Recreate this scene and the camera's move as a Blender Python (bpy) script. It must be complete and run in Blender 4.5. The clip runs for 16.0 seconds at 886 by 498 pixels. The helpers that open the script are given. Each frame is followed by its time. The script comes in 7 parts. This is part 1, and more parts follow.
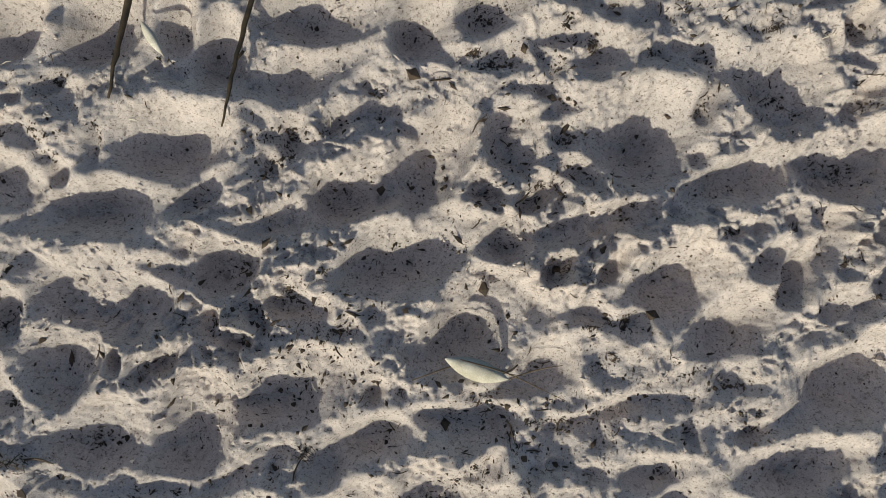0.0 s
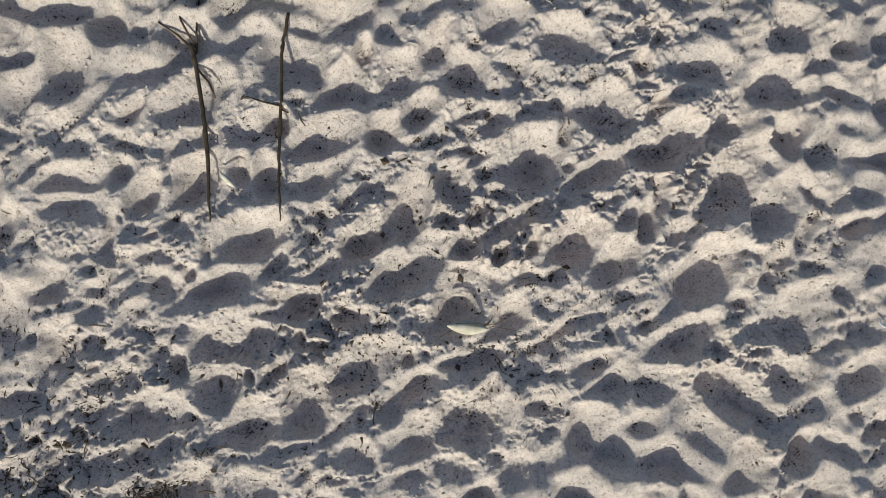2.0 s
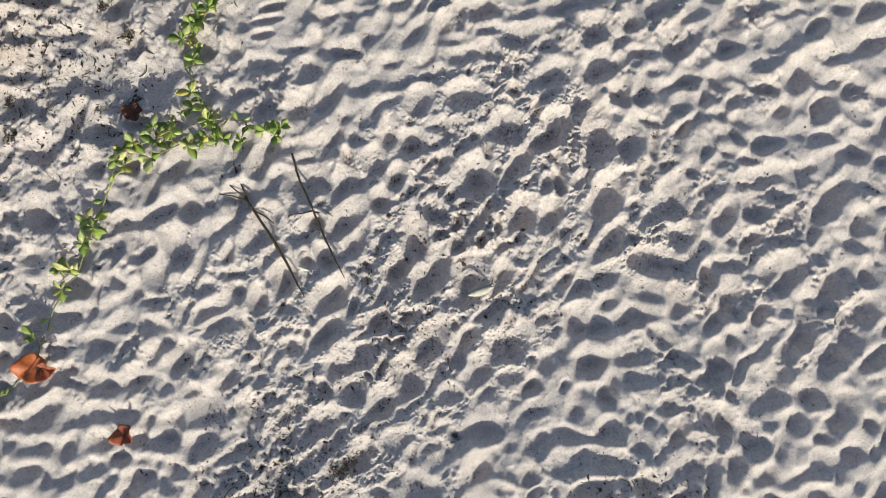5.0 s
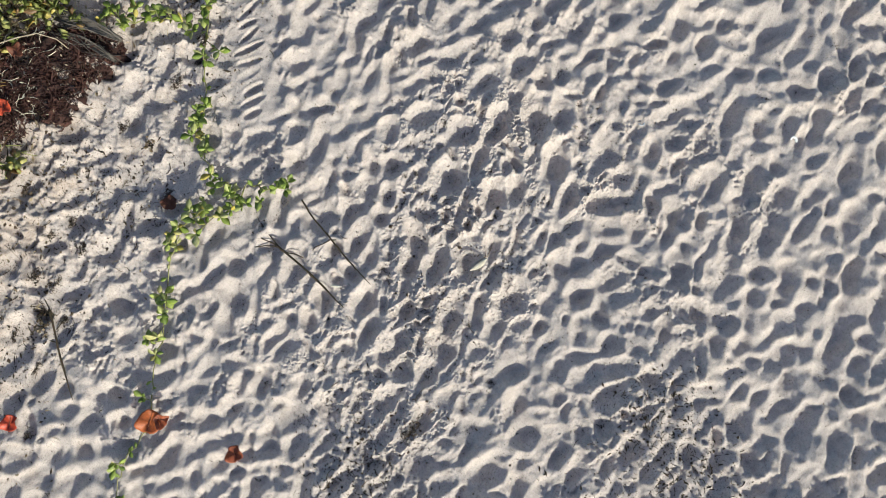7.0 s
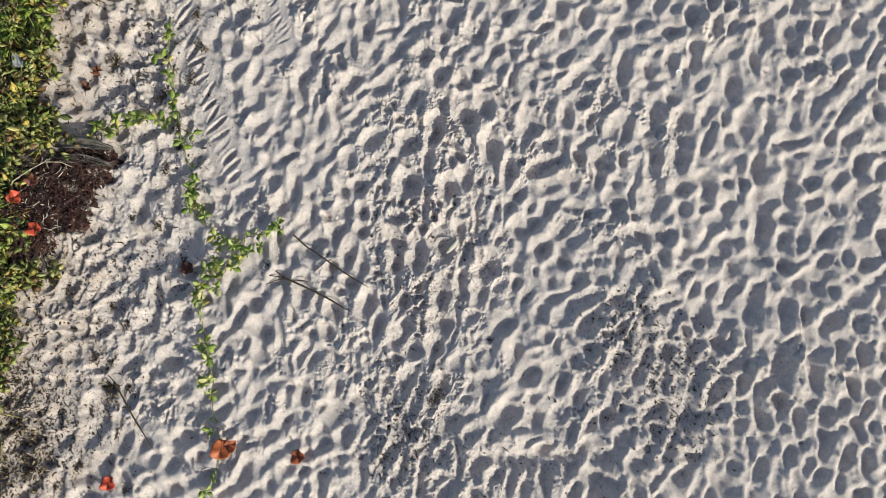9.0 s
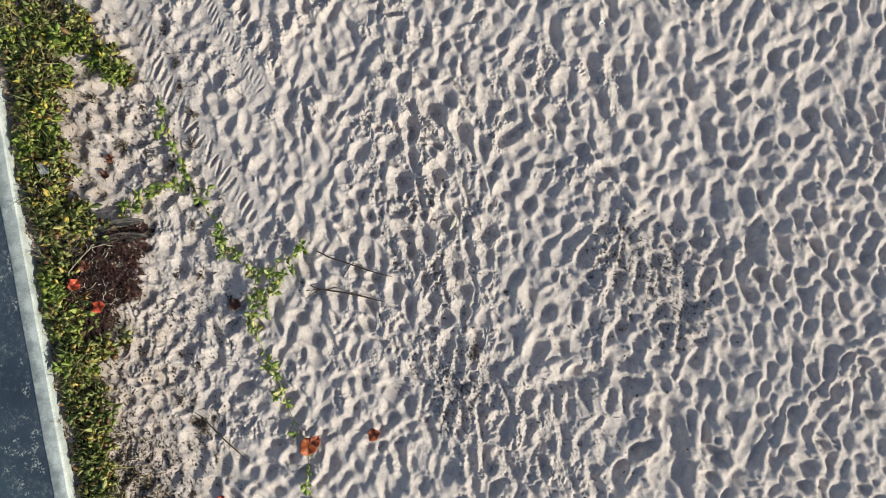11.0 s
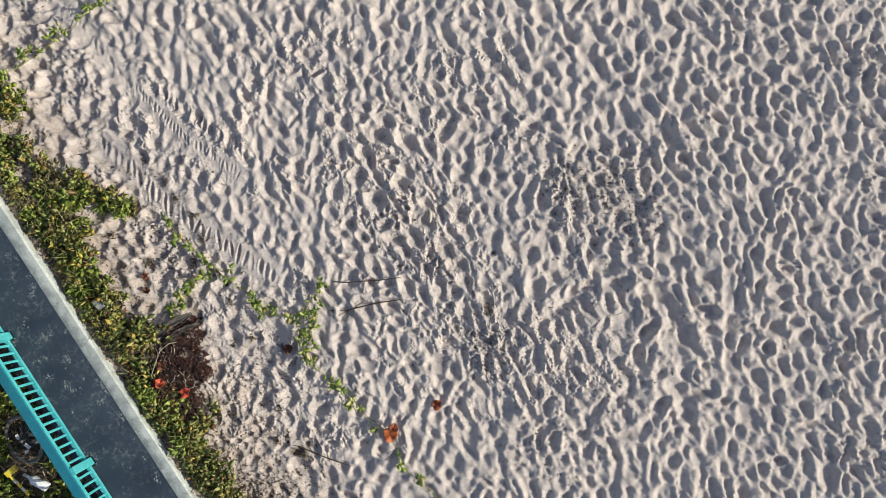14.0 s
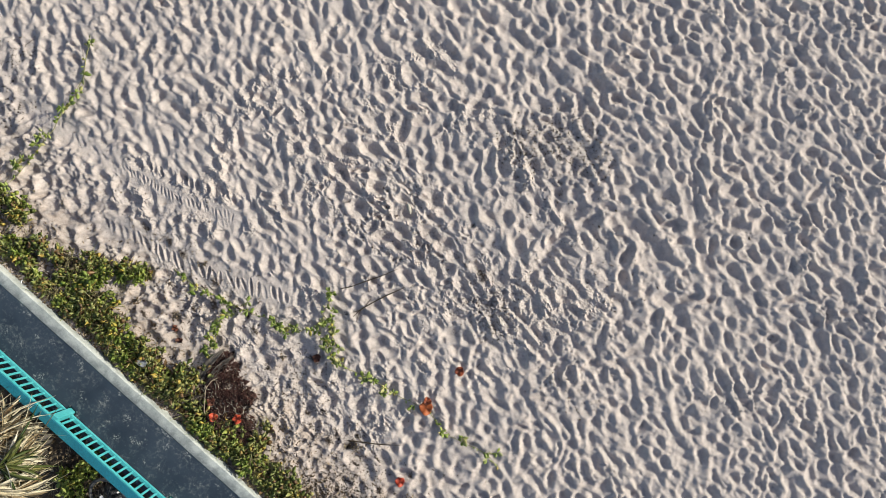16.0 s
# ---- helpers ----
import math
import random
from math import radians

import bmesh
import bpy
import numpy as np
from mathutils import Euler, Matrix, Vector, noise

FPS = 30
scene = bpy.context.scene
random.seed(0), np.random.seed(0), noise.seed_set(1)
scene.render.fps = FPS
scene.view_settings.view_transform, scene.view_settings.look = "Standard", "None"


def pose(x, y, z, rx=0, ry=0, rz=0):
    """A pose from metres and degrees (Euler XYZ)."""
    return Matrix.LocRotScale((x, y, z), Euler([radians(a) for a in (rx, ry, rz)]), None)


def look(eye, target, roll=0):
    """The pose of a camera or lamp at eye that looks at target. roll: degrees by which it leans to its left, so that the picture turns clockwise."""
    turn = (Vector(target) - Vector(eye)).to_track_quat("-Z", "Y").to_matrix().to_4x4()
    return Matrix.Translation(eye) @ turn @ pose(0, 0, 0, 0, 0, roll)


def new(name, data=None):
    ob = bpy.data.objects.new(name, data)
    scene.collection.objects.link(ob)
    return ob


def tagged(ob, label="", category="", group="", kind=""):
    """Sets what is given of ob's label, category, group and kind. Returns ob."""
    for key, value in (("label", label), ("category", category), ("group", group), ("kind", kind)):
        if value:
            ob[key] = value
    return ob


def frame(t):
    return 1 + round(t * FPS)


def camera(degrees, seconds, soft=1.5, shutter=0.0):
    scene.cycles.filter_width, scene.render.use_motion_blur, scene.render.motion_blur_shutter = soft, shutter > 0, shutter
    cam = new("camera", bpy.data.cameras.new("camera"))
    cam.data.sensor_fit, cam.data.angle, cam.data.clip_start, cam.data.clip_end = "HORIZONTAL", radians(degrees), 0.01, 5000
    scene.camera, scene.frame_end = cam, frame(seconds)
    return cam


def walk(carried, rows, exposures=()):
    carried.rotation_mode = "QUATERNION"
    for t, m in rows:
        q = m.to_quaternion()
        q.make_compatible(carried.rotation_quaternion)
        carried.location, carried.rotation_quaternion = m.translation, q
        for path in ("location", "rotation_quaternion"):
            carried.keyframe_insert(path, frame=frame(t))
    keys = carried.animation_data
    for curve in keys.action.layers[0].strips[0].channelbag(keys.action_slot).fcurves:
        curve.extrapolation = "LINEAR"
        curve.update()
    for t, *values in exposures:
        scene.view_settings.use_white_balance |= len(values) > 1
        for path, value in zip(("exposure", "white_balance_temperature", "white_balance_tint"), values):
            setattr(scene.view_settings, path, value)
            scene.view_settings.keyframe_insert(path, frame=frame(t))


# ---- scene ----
cam = camera(70, 16.0, soft=0.5)
PATH = [
    (0, 0.0001, 0.0001, 1.4503, -1.125, -2.002, 0.005),
    (0.5, -0.0071, -0.0326, 1.6670, -0.237, -2.251, -3.035),
    (1, -0.0059, -0.0497, 1.8957, 0.949, -2.318, -6.674),
    (1.5, -0.0050, -0.0617, 2.1222, 1.945, -2.281, -10.497),
    (2, 0.0121, -0.0826, 2.3463, 2.521, -1.867, -14.377),
    (2.5, 0.0234, -0.0995, 2.5706, 2.959, -1.579, -18.439),
    (3, 0.0193, -0.1180, 2.7921, 3.356, -1.208, -22.510),
    (3.2, 0.0226, -0.1036, 2.8834, 3.334, -1.208, -24.155),
    (5.3, -0.0407, 0.0092, 3.7997, 1.381, -1.382, -41.042),
    (5.5, -0.0559, 0.0098, 3.8885, 1.445, -1.267, -42.663),
    (6, -0.0740, -0.0084, 4.1111, 1.457, -1.142, -46.546),
    (6.5, -0.0699, -0.0377, 4.3280, 1.519, -1.012, -50.530),
    (7, -0.0789, -0.0603, 4.5473, 1.729, -0.800, -54.565),
    (7.5, -0.0885, -0.1331, 4.7594, 2.014, -0.689, -58.563),
    (8, -0.0866, -0.2079, 4.9640, 2.129, -0.473, -62.551),
    (8.5, -0.1094, -0.2436, 5.1725, 2.288, -0.279, -66.529),
    (9, -0.1461, -0.3131, 5.3835, 2.540, -0.072, -70.515),
    (9.2, -0.1663, -0.3169, 5.4703, 2.559, -0.031, -72.142),
    (11.3, -0.3140, -0.1445, 6.3016, 1.382, -0.739, -88.595),
    (11.5, -0.3268, -0.1371, 6.3825, 1.381, -0.744, -90.118),
    (12, -0.3432, -0.1323, 6.5872, 1.402, -0.592, -93.982),
    (12.5, -0.3534, -0.1265, 6.7761, 1.438, -0.606, -97.528),
    (13, -0.3637, -0.1425, 6.9847, 1.420, -0.549, -101.328),
    (13.5, -0.3877, -0.1967, 7.1890, 1.402, -0.240, -105.127),
    (14, -0.4543, -0.2474, 7.3838, 1.474, -0.130, -108.817),
    (14.5, -0.5380, -0.2467, 7.5750, 1.587, -0.051, -112.566),
    (15, -0.6194, -0.2570, 7.7682, 1.667, -0.000, -116.347),
    (15.5, -0.7083, -0.2651, 7.9573, 1.858, 0.220, -120.239),
    (16, -0.8030, -0.2610, 8.1631, 1.946, 0.346, -124.074),
]
EXPOSURES = [(0, -0.18, 6750, 7), (1.5, -0.1, 6600, 7), (5, 0.24, 6400, 7.5), (9, 0.17, 6400, 7.5), (16, 0.1, 6560, 10.5)]
walk(cam, [(row[0], pose(*row[1:])) for row in PATH],
     exposures=EXPOSURES)

# ---- light ----
SUN_FROM = Vector((-0.42, -0.91, 0)).normalized()
SUN_UP = radians(25)
world = bpy.data.worlds.new("sky")
scene.world = world
world.use_nodes = True
nt = world.node_tree
sky = nt.nodes.new("ShaderNodeTexSky")
sky.sky_type = "NISHITA"
sky.sun_disc = False
sky.ozone_density = 0.2
sky.dust_density = 1.5
sky.sun_elevation = SUN_UP
sky.sun_rotation = math.atan2(SUN_FROM.x, SUN_FROM.y)
nt.links.new(sky.outputs[0], nt.nodes["Background"].inputs[0])
nt.nodes["Background"].inputs[1].default_value = 0.13
lamp = bpy.data.lights.new("sun", "SUN")
lamp.energy = 4.28
lamp.angle = radians(0.53)
lamp.color = (0.95, 0.95, 0.812)
sun = new("sun", lamp)
sun.matrix_world = look(SUN_FROM * 30 * math.cos(SUN_UP) + Vector((0, 0, 30 * math.sin(SUN_UP))), (0, 0, 0))


# ---- materials ----
def blank(name, rough=0.8):
    m = bpy.data.materials.new(name)
    m.use_nodes = True
    tree = m.node_tree
    p = tree.nodes["Principled BSDF"]
    p.inputs["Roughness"].default_value = rough
    return m, tree, p


def noise_node(tree, scale, detail=4.0, rough=0.55):
    geo = tree.nodes.new("ShaderNodeNewGeometry")
    n = tree.nodes.new("ShaderNodeTexNoise")
    n.inputs["Scale"].default_value = scale
    n.inputs["Detail"].default_value = detail
    n.inputs["Roughness"].default_value = rough
    tree.links.new(geo.outputs["Position"], n.inputs["Vector"])
    return n


def ramp_node(tree, source, stops):
    r = tree.nodes.new("ShaderNodeValToRGB")
    while len(r.color_ramp.elements) < len(stops):
        r.color_ramp.elements.new(0.5)
    for e, (at, c) in zip(r.color_ramp.elements, stops):
        e.position = at
        e.color = (*c, 1) if len(c) == 3 else c
    tree.links.new(source, r.inputs[0])
    return r


def mix_node(tree, mode, factor, a, b):
    x = tree.nodes.new("ShaderNodeMix")
    x.data_type, x.blend_type = "RGBA", mode
    if isinstance(factor, (int, float)):
        x.inputs[0].default_value = factor
    else:
        tree.links.new(factor, x.inputs[0])
    for k, v in ((6, a), (7, b)):
        if isinstance(v, tuple):
            x.inputs[k].default_value = (*v, 1)
        else:
            tree.links.new(v, x.inputs[k])
    return x.outputs[2]


def bumped(tree, p, height, strength, distance):
    b = tree.nodes.new("ShaderNodeBump")
    b.inputs["Strength"].default_value = strength
    b.inputs["Distance"].default_value = distance
    tree.links.new(height, b.inputs["Height"])
    tree.links.new(b.outputs[0], p.inputs["Normal"])


def surface(name, dark, light, scale, rough=0.8, bump=0.3, distance=0.002, fine=None, metal=0.0):
    """A mottled surface with variation at two scales and a fine relief."""
    m, tree, p = blank(name, rough)
    n = noise_node(tree, scale, 5)
    f = noise_node(tree, fine or scale * 12, 3)
    base = ramp_node(tree, n.outputs[0], ((0.3, dark), (0.7, light))).outputs[0]
    grain = ramp_node(tree, f.outputs[0], ((0.3, (0.72,) * 3), (0.65, (1.12,) * 3))).outputs[0]
    tree.links.new(mix_node(tree, "MULTIPLY", 0.8, base, grain), p.inputs["Base Color"])
    p.inputs["Metallic"].default_value = metal
    bumped(tree, p, f.outputs[0], bump, distance)
    return m


def leafy(name, stops, rough=0.5, glow=0.35):
    """Leaves: colour by leaf, veined by noise, letting some light through."""
    m, tree, p = blank(name, rough)
    info, geo = tree.nodes.new("ShaderNodeObjectInfo"), tree.nodes.new("ShaderNodeNewGeometry")
    add = tree.nodes.new("ShaderNodeMath")
    add.operation = "ADD"
    tree.links.new(info.outputs["Random"], add.inputs[0])
    tree.links.new(geo.outputs["Random Per Island"], add.inputs[1])
    wrap = tree.nodes.new("ShaderNodeMath")
    wrap.operation = "FRACT"
    tree.links.new(add.outputs[0], wrap.inputs[0])
    col = ramp_node(tree, wrap.outputs[0], stops).outputs[0]
    n = noise_node(tree, 60, 4)
    shade = ramp_node(tree, n.outputs[0], ((0.3, (0.7, 0.7, 0.7)), (0.7, (1.15, 1.15, 1.1)))).outputs[0]
    col = mix_node(tree, "MULTIPLY", 1.0, col, shade)
    tree.links.new(col, p.inputs["Base Color"])
    bumped(tree, p, n.outputs[0], 0.3, 0.002)
    t = tree.nodes.new("ShaderNodeBsdfTranslucent")
    tree.links.new(col, t.inputs[0])
    x = tree.nodes.new("ShaderNodeMixShader")
    x.inputs[0].default_value = glow
    tree.links.new(p.outputs[0], x.inputs[1])
    tree.links.new(t.outputs[0], x.inputs[2])
    tree.links.new(x.outputs[0], tree.nodes["Material Output"].inputs[0])
    return m


def sand_material():
    m, tree, p = blank("sand", 0.95)
    p.inputs["Specular IOR Level"].default_value = 0.15
    broad, mid = noise_node(tree, 1.1, 4), noise_node(tree, 16, 5, 0.65)
    grain, fleck = noise_node(tree, 420, 2, 0.7), noise_node(tree, 150, 3, 0.6)
    col = ramp_node(tree, mid.outputs[0], ((0.3, (0.485, 0.43, 0.408)), (0.7, (0.64, 0.568, 0.545)))).outputs[0]
    tone = ramp_node(tree, broad.outputs[0], ((0.35, (0.93, 0.92, 0.92)), (0.65, (1.04, 1.02, 1.0)))).outputs[0]
    col = mix_node(tree, "MULTIPLY", 1.0, col, tone)
    spot = ramp_node(tree, grain.outputs[0], ((0.3, (0.52, 0.5, 0.47)), (0.46, (1.0, 1.0, 1.0)), (0.66, (1.22, 1.21, 1.18)))).outputs[0]
    col = mix_node(tree, "MULTIPLY", 0.85, col, spot)
    dark = ramp_node(tree, fleck.outputs[0], ((0.35, (0.3, 0.26, 0.22)), (0.42, (1.0, 1.0, 1.0)))).outputs[0]
    col = mix_node(tree, "MULTIPLY", 0.8, col, dark)
    clod = noise_node(tree, 70, 3, 0.6)
    worn = ramp_node(tree, clod.outputs[0], ((0.33, (0.72, 0.7, 0.68)), (0.45, (1.0, 1.0, 1.0)), (0.62, (1.0, 1.0, 1.0)), (0.72, (1.14, 1.13, 1.1)))).outputs[0]
    col = mix_node(tree, "MULTIPLY", 1.0, col, worn)
    # darker, slightly browner patches in the sand, thickening towards the hedge
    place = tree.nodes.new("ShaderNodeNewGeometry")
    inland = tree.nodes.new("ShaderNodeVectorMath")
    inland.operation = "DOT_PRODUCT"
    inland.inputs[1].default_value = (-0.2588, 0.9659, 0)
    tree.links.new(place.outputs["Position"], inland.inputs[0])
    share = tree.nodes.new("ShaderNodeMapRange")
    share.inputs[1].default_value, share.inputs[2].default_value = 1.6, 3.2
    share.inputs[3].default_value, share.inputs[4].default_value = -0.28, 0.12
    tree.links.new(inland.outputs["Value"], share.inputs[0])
    patchiness = tree.nodes.new("ShaderNodeMath")
    tree.links.new(noise_node(tree, 6, 6, 0.68).outputs[0], patchiness.inputs[0])
    tree.links.new(share.outputs[0], patchiness.inputs[1])
    patch_tone = ramp_node(tree, patchiness.outputs[0], ((0.38, (1, 1, 1)), (0.64, (0.72, 0.69, 0.66)))).outputs[0]
    col = mix_node(tree, "MULTIPLY", 1.0, col, patch_tone)
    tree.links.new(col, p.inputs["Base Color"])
    crumbs = noise_node(tree, 75, 6, 0.75)
    both = tree.nodes.new("ShaderNodeMath")
    both.operation = "MULTIPLY_ADD"
    both.inputs[1].default_value = 0.5
    tree.links.new(grain.outputs[0], both.inputs[0])
    tree.links.new(crumbs.outputs[0], both.inputs[2])
    # past the trodden stretch the relief lives on as waves of about the same size
    geo = tree.nodes.new("ShaderNodeNewGeometry")
    way = tree.nodes.new("ShaderNodeVectorMath")
    way.operation = "DISTANCE"
    way.inputs[1].default_value = (-0.5, -1.9, 0)
    tree.links.new(geo.outputs["Position"], way.inputs[0])
    past = tree.nodes.new("ShaderNodeMapRange")
    past.inputs[1].default_value, past.inputs[2].default_value = 6.2, 7.6
    past.inputs[4].default_value = 9.0
    tree.links.new(way.outputs["Value"], past.inputs[0])
    swell = tree.nodes.new("ShaderNodeMath")
    swell.operation = "MULTIPLY_ADD"
    tree.links.new(noise_node(tree, 5.5, 3, 0.5).outputs[0], swell.inputs[0])
    tree.links.new(past.outputs[0], swell.inputs[1])
    tree.links.new(both.outputs[0], swell.inputs[2])
    bumped(tree, p, swell.outputs[0], 0.7, 0.009)
    return m


def deck_material():
    m, tree, p = blank("worn_dark_paint", 0.75)
    base = ramp_node(tree, noise_node(tree, 2.2, 5).outputs[0], ((0.3, (0.014, 0.025, 0.044)), (0.7, (0.035, 0.052, 0.077)))).outputs[0]
    chalk = ramp_node(tree, noise_node(tree, 4.5, 8, 0.72).outputs[0], ((0.46, (0, 0, 0)), (0.68, (0.6, 0.6, 0.6)))).outputs[0]
    dust = ramp_node(tree, noise_node(tree, 22, 8, 0.75).outputs[0], ((0.48, (0, 0, 0)), (0.62, (1, 1, 1)))).outputs[0]
    worn = mix_node(tree, "MULTIPLY", 1.0, chalk, dust)
    where = ramp_node(tree, noise_node(tree, 8, 2).outputs[0], ((0.59, (0, 0, 0)), (0.66, (1, 1, 1)))).outputs[0]
    scuff = ramp_node(tree, noise_node(tree, 48, 5, 0.7).outputs[0], ((0.52, (0, 0, 0)), (0.57, (1, 1, 1)))).outputs[0]
    worn = mix_node(tree, "ADD", 1.0, worn, mix_node(tree, "MULTIPLY", 1.0, where, scuff))
    tree.links.new(mix_node(tree, "MIX", worn, base, (0.3, 0.31, 0.3)), p.inputs["Base Color"])
    bumped(tree, p, noise_node(tree, 120, 4).outputs[0], 0.4, 0.003)
    return m


def kerb_material():
    """White concrete, greyed by dust and splashed paint along the walkway side, in uneven patches."""
    m, tree, p = blank("weathered_white_concrete", 0.85)
    fine = noise_node(tree, 90, 4)
    col = ramp_node(tree, noise_node(tree, 6, 5).outputs[0], ((0.3, (0.36, 0.38, 0.365)), (0.7, (0.6, 0.62, 0.59)))).outputs[0]
    col = mix_node(tree, "MULTIPLY", 0.8, col, ramp_node(tree, fine.outputs[0], ((0.3, (0.72,) * 3), (0.65, (1.12,) * 3))).outputs[0])
    place, split = tree.nodes.new("ShaderNodeTexCoord"), tree.nodes.new("ShaderNodeSeparateXYZ")
    tree.links.new(place.outputs["Object"], split.inputs[0])
    across = tree.nodes.new("ShaderNodeMapRange")
    for k, v in ((1, -0.06), (2, 0.08), (3, -0.12), (4, 0.28)):
        across.inputs[k].default_value = v
    tree.links.new(split.outputs[1], across.inputs[0])
    add = tree.nodes.new("ShaderNodeMath")
    tree.links.new(across.outputs[0], add.inputs[0])
    tree.links.new(noise_node(tree, 9, 6, 0.7).outputs[0], add.inputs[1])
    dusty = ramp_node(tree, add.outputs[0], ((0.42, (0, 0, 0)), (0.62, (0.55,) * 3), (0.76, (0.95,) * 3))).outputs[0]
    tree.links.new(mix_node(tree, "MIX", dusty, col, (0.17, 0.185, 0.19)), p.inputs["Base Color"])
    bumped(tree, p, fine.outputs[0], 0.4, 0.003)
    return m


M_SAND = sand_material()
M_DECK = deck_material()
M_CURB = kerb_material()
M_TEAL = surface("teal_paint", (0.05, 0.38, 0.42), (0.09, 0.47, 0.5), 5, 0.5, 0.15, 0.001, 60)
# the cap's teal is darkened for the grazing sun on its flat top
M_TEAL_TOP = surface("shaded_teal_paint", (0.01, 0.15, 0.22), (0.016, 0.2, 0.27), 5, 0.55, 0.2, 0.001, 60)
M_STEM = surface("green_stem", (0.16, 0.15, 0.05), (0.3, 0.3, 0.12), 40)
M_TWIG = surface("dry_twig", (0.012, 0.009, 0.006), (0.085, 0.055, 0.028), 30, 0.85, 0.5, 0.002, 200)
M_WRACK = surface("pale_wrack_fibre", (0.2, 0.15, 0.1), (0.5, 0.42, 0.33), 30)
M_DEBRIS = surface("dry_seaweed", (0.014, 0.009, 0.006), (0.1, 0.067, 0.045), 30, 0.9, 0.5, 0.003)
M_WEED = surface("brown_seaweed", (0.012, 0.005, 0.0045), (0.085, 0.031, 0.023), 12, 0.85, 0.8, 0.008)
M_PALE = surface("bleached_straw", (0.45, 0.4, 0.31), (0.7, 0.64, 0.54), 30)
M_HUSK = surface("grey_palm_sheath", (0.05, 0.042, 0.036), (0.19, 0.165, 0.145), 18, 0.8, 0.5, 0.003, 120)
M_SOIL = surface("leaf_litter_soil", (0.045, 0.034, 0.025), (0.17, 0.13, 0.095), 7, 0.95, 0.8, 0.01, 60)
M_VINE = leafy("vine_leaf", ((0.0, (0.18, 0.26, 0.05)), (0.35, (0.33, 0.43, 0.08)), (0.7, (0.5, 0.57, 0.17)), (0.88, (0.66, 0.64, 0.32)), (1.0, (0.66, 0.54, 0.12))))
M_SHRUB = leafy("shrub_leaf", ((0.0, (0.11, 0.14, 0.04)), (0.25, (0.21, 0.25, 0.065)), (0.5, (0.35, 0.38, 0.12)), (0.72, (0.54, 0.53, 0.22)), (0.82, (0.72, 0.53, 0.12)), (0.88, (0.32, 0.19, 0.09)), (1.0, (0.18, 0.11, 0.06))), 0.4)
M_SHRUB_DRY = leafy("withered_shrub_leaf", ((0.0, (0.09, 0.065, 0.035)), (0.4, (0.24, 0.2, 0.1)), (0.7, (0.4, 0.36, 0.17)), (1.0, (0.55, 0.48, 0.3))), 0.6)
M_SHRUB_FRESH = leafy("fresh_shrub_leaf", ((0.0, (0.16, 0.23, 0.045)), (0.5, (0.34, 0.43, 0.09)), (0.85, (0.54, 0.58, 0.17)), (1.0, (0.74, 0.58, 0.11))), 0.35)
M_ORANGE = leafy("fallen_orange_leaf", ((0.0, (0.5, 0.12, 0.03)), (1.0, (0.62, 0.2, 0.07))), 0.55, 0.2)
M_RED = leafy("fallen_red_leaf", ((0.0, (0.5, 0.04, 0.02)), (1.0, (0.6, 0.09, 0.04))), 0.5, 0.2)
M_BROWN = leafy("fallen_brown_leaf", ((0.0, (0.09, 0.03, 0.018)), (1.0, (0.2, 0.06, 0.03))), 0.7, 0.1)
M_RUST = leafy("fallen_rust_leaf", ((0.0, (0.28, 0.06, 0.025)), (1.0, (0.36, 0.1, 0.045))), 0.6, 0.15)
M_LITTER = leafy("dry_litter_leaf", ((0.0, (0.06, 0.038, 0.022)), (0.5, (0.19, 0.13, 0.075)), (1.0, (0.46, 0.37, 0.25))), 0.8, 0.1)
M_STRAW = leafy("dry_palm_blade", ((0.0, (0.2, 0.13, 0.065)), (0.15, (0.42, 0.32, 0.19)), (0.35, (0.62, 0.53, 0.37)), (1.0, (0.86, 0.79, 0.64))), 0.6, 0.25)
M_PALM = leafy("green_palm_blade", ((0.0, (0.03, 0.06, 0.012)), (0.7, (0.14, 0.16, 0.04)), (1.0, (0.34, 0.3, 0.12))), 0.5, 0.25)
M_WHITE = surface("white_plastic", (0.62, 0.63, 0.64), (0.78, 0.78, 0.78), 20, 0.4, 0.1, 0.001)
M_PAPER = surface("creased_grey_card", (0.16, 0.165, 0.17), (0.36, 0.37, 0.38), 25, 0.7, 0.4, 0.002)
M_YELLOW = surface("yellow_plastic", (0.6, 0.45, 0.03), (0.75, 0.6, 0.08), 20, 0.45, 0.1, 0.001)
M_RUBBER = surface("dusty_black_rubber", (0.05, 0.05, 0.05), (0.14, 0.13, 0.125), 40, 0.7, 0.3, 0.001)
M_TARNISH = surface("tarnished_steel", (0.08, 0.075, 0.07), (0.26, 0.25, 0.24), 40, 0.5, 0.3, 0.001, None, 0.4)
M_BAG = surface("black_plastic_film", (0.012, 0.012, 0.013), (0.045, 0.045, 0.05), 20, 0.3, 0.3, 0.002)
M_STEEL = surface("dull_steel", (0.3, 0.3, 0.31), (0.5, 0.5, 0.5), 40, 0.35, 0.2, 0.001, None, 0.9)


# ---- builders ----
def mesh_of(name, verts, faces, material, smooth=True):
    me = bpy.data.meshes.new(name)
    me.from_pydata([tuple(v) for v in verts], [], faces)
    me.materials.append(material)
    me.polygons.foreach_set("use_smooth", [smooth] * len(me.polygons))
    me.update()
    return me


def part(name, me, parent, label=""):
    ob = new(name, me)
    ob.parent = parent
    return tagged(ob, label)


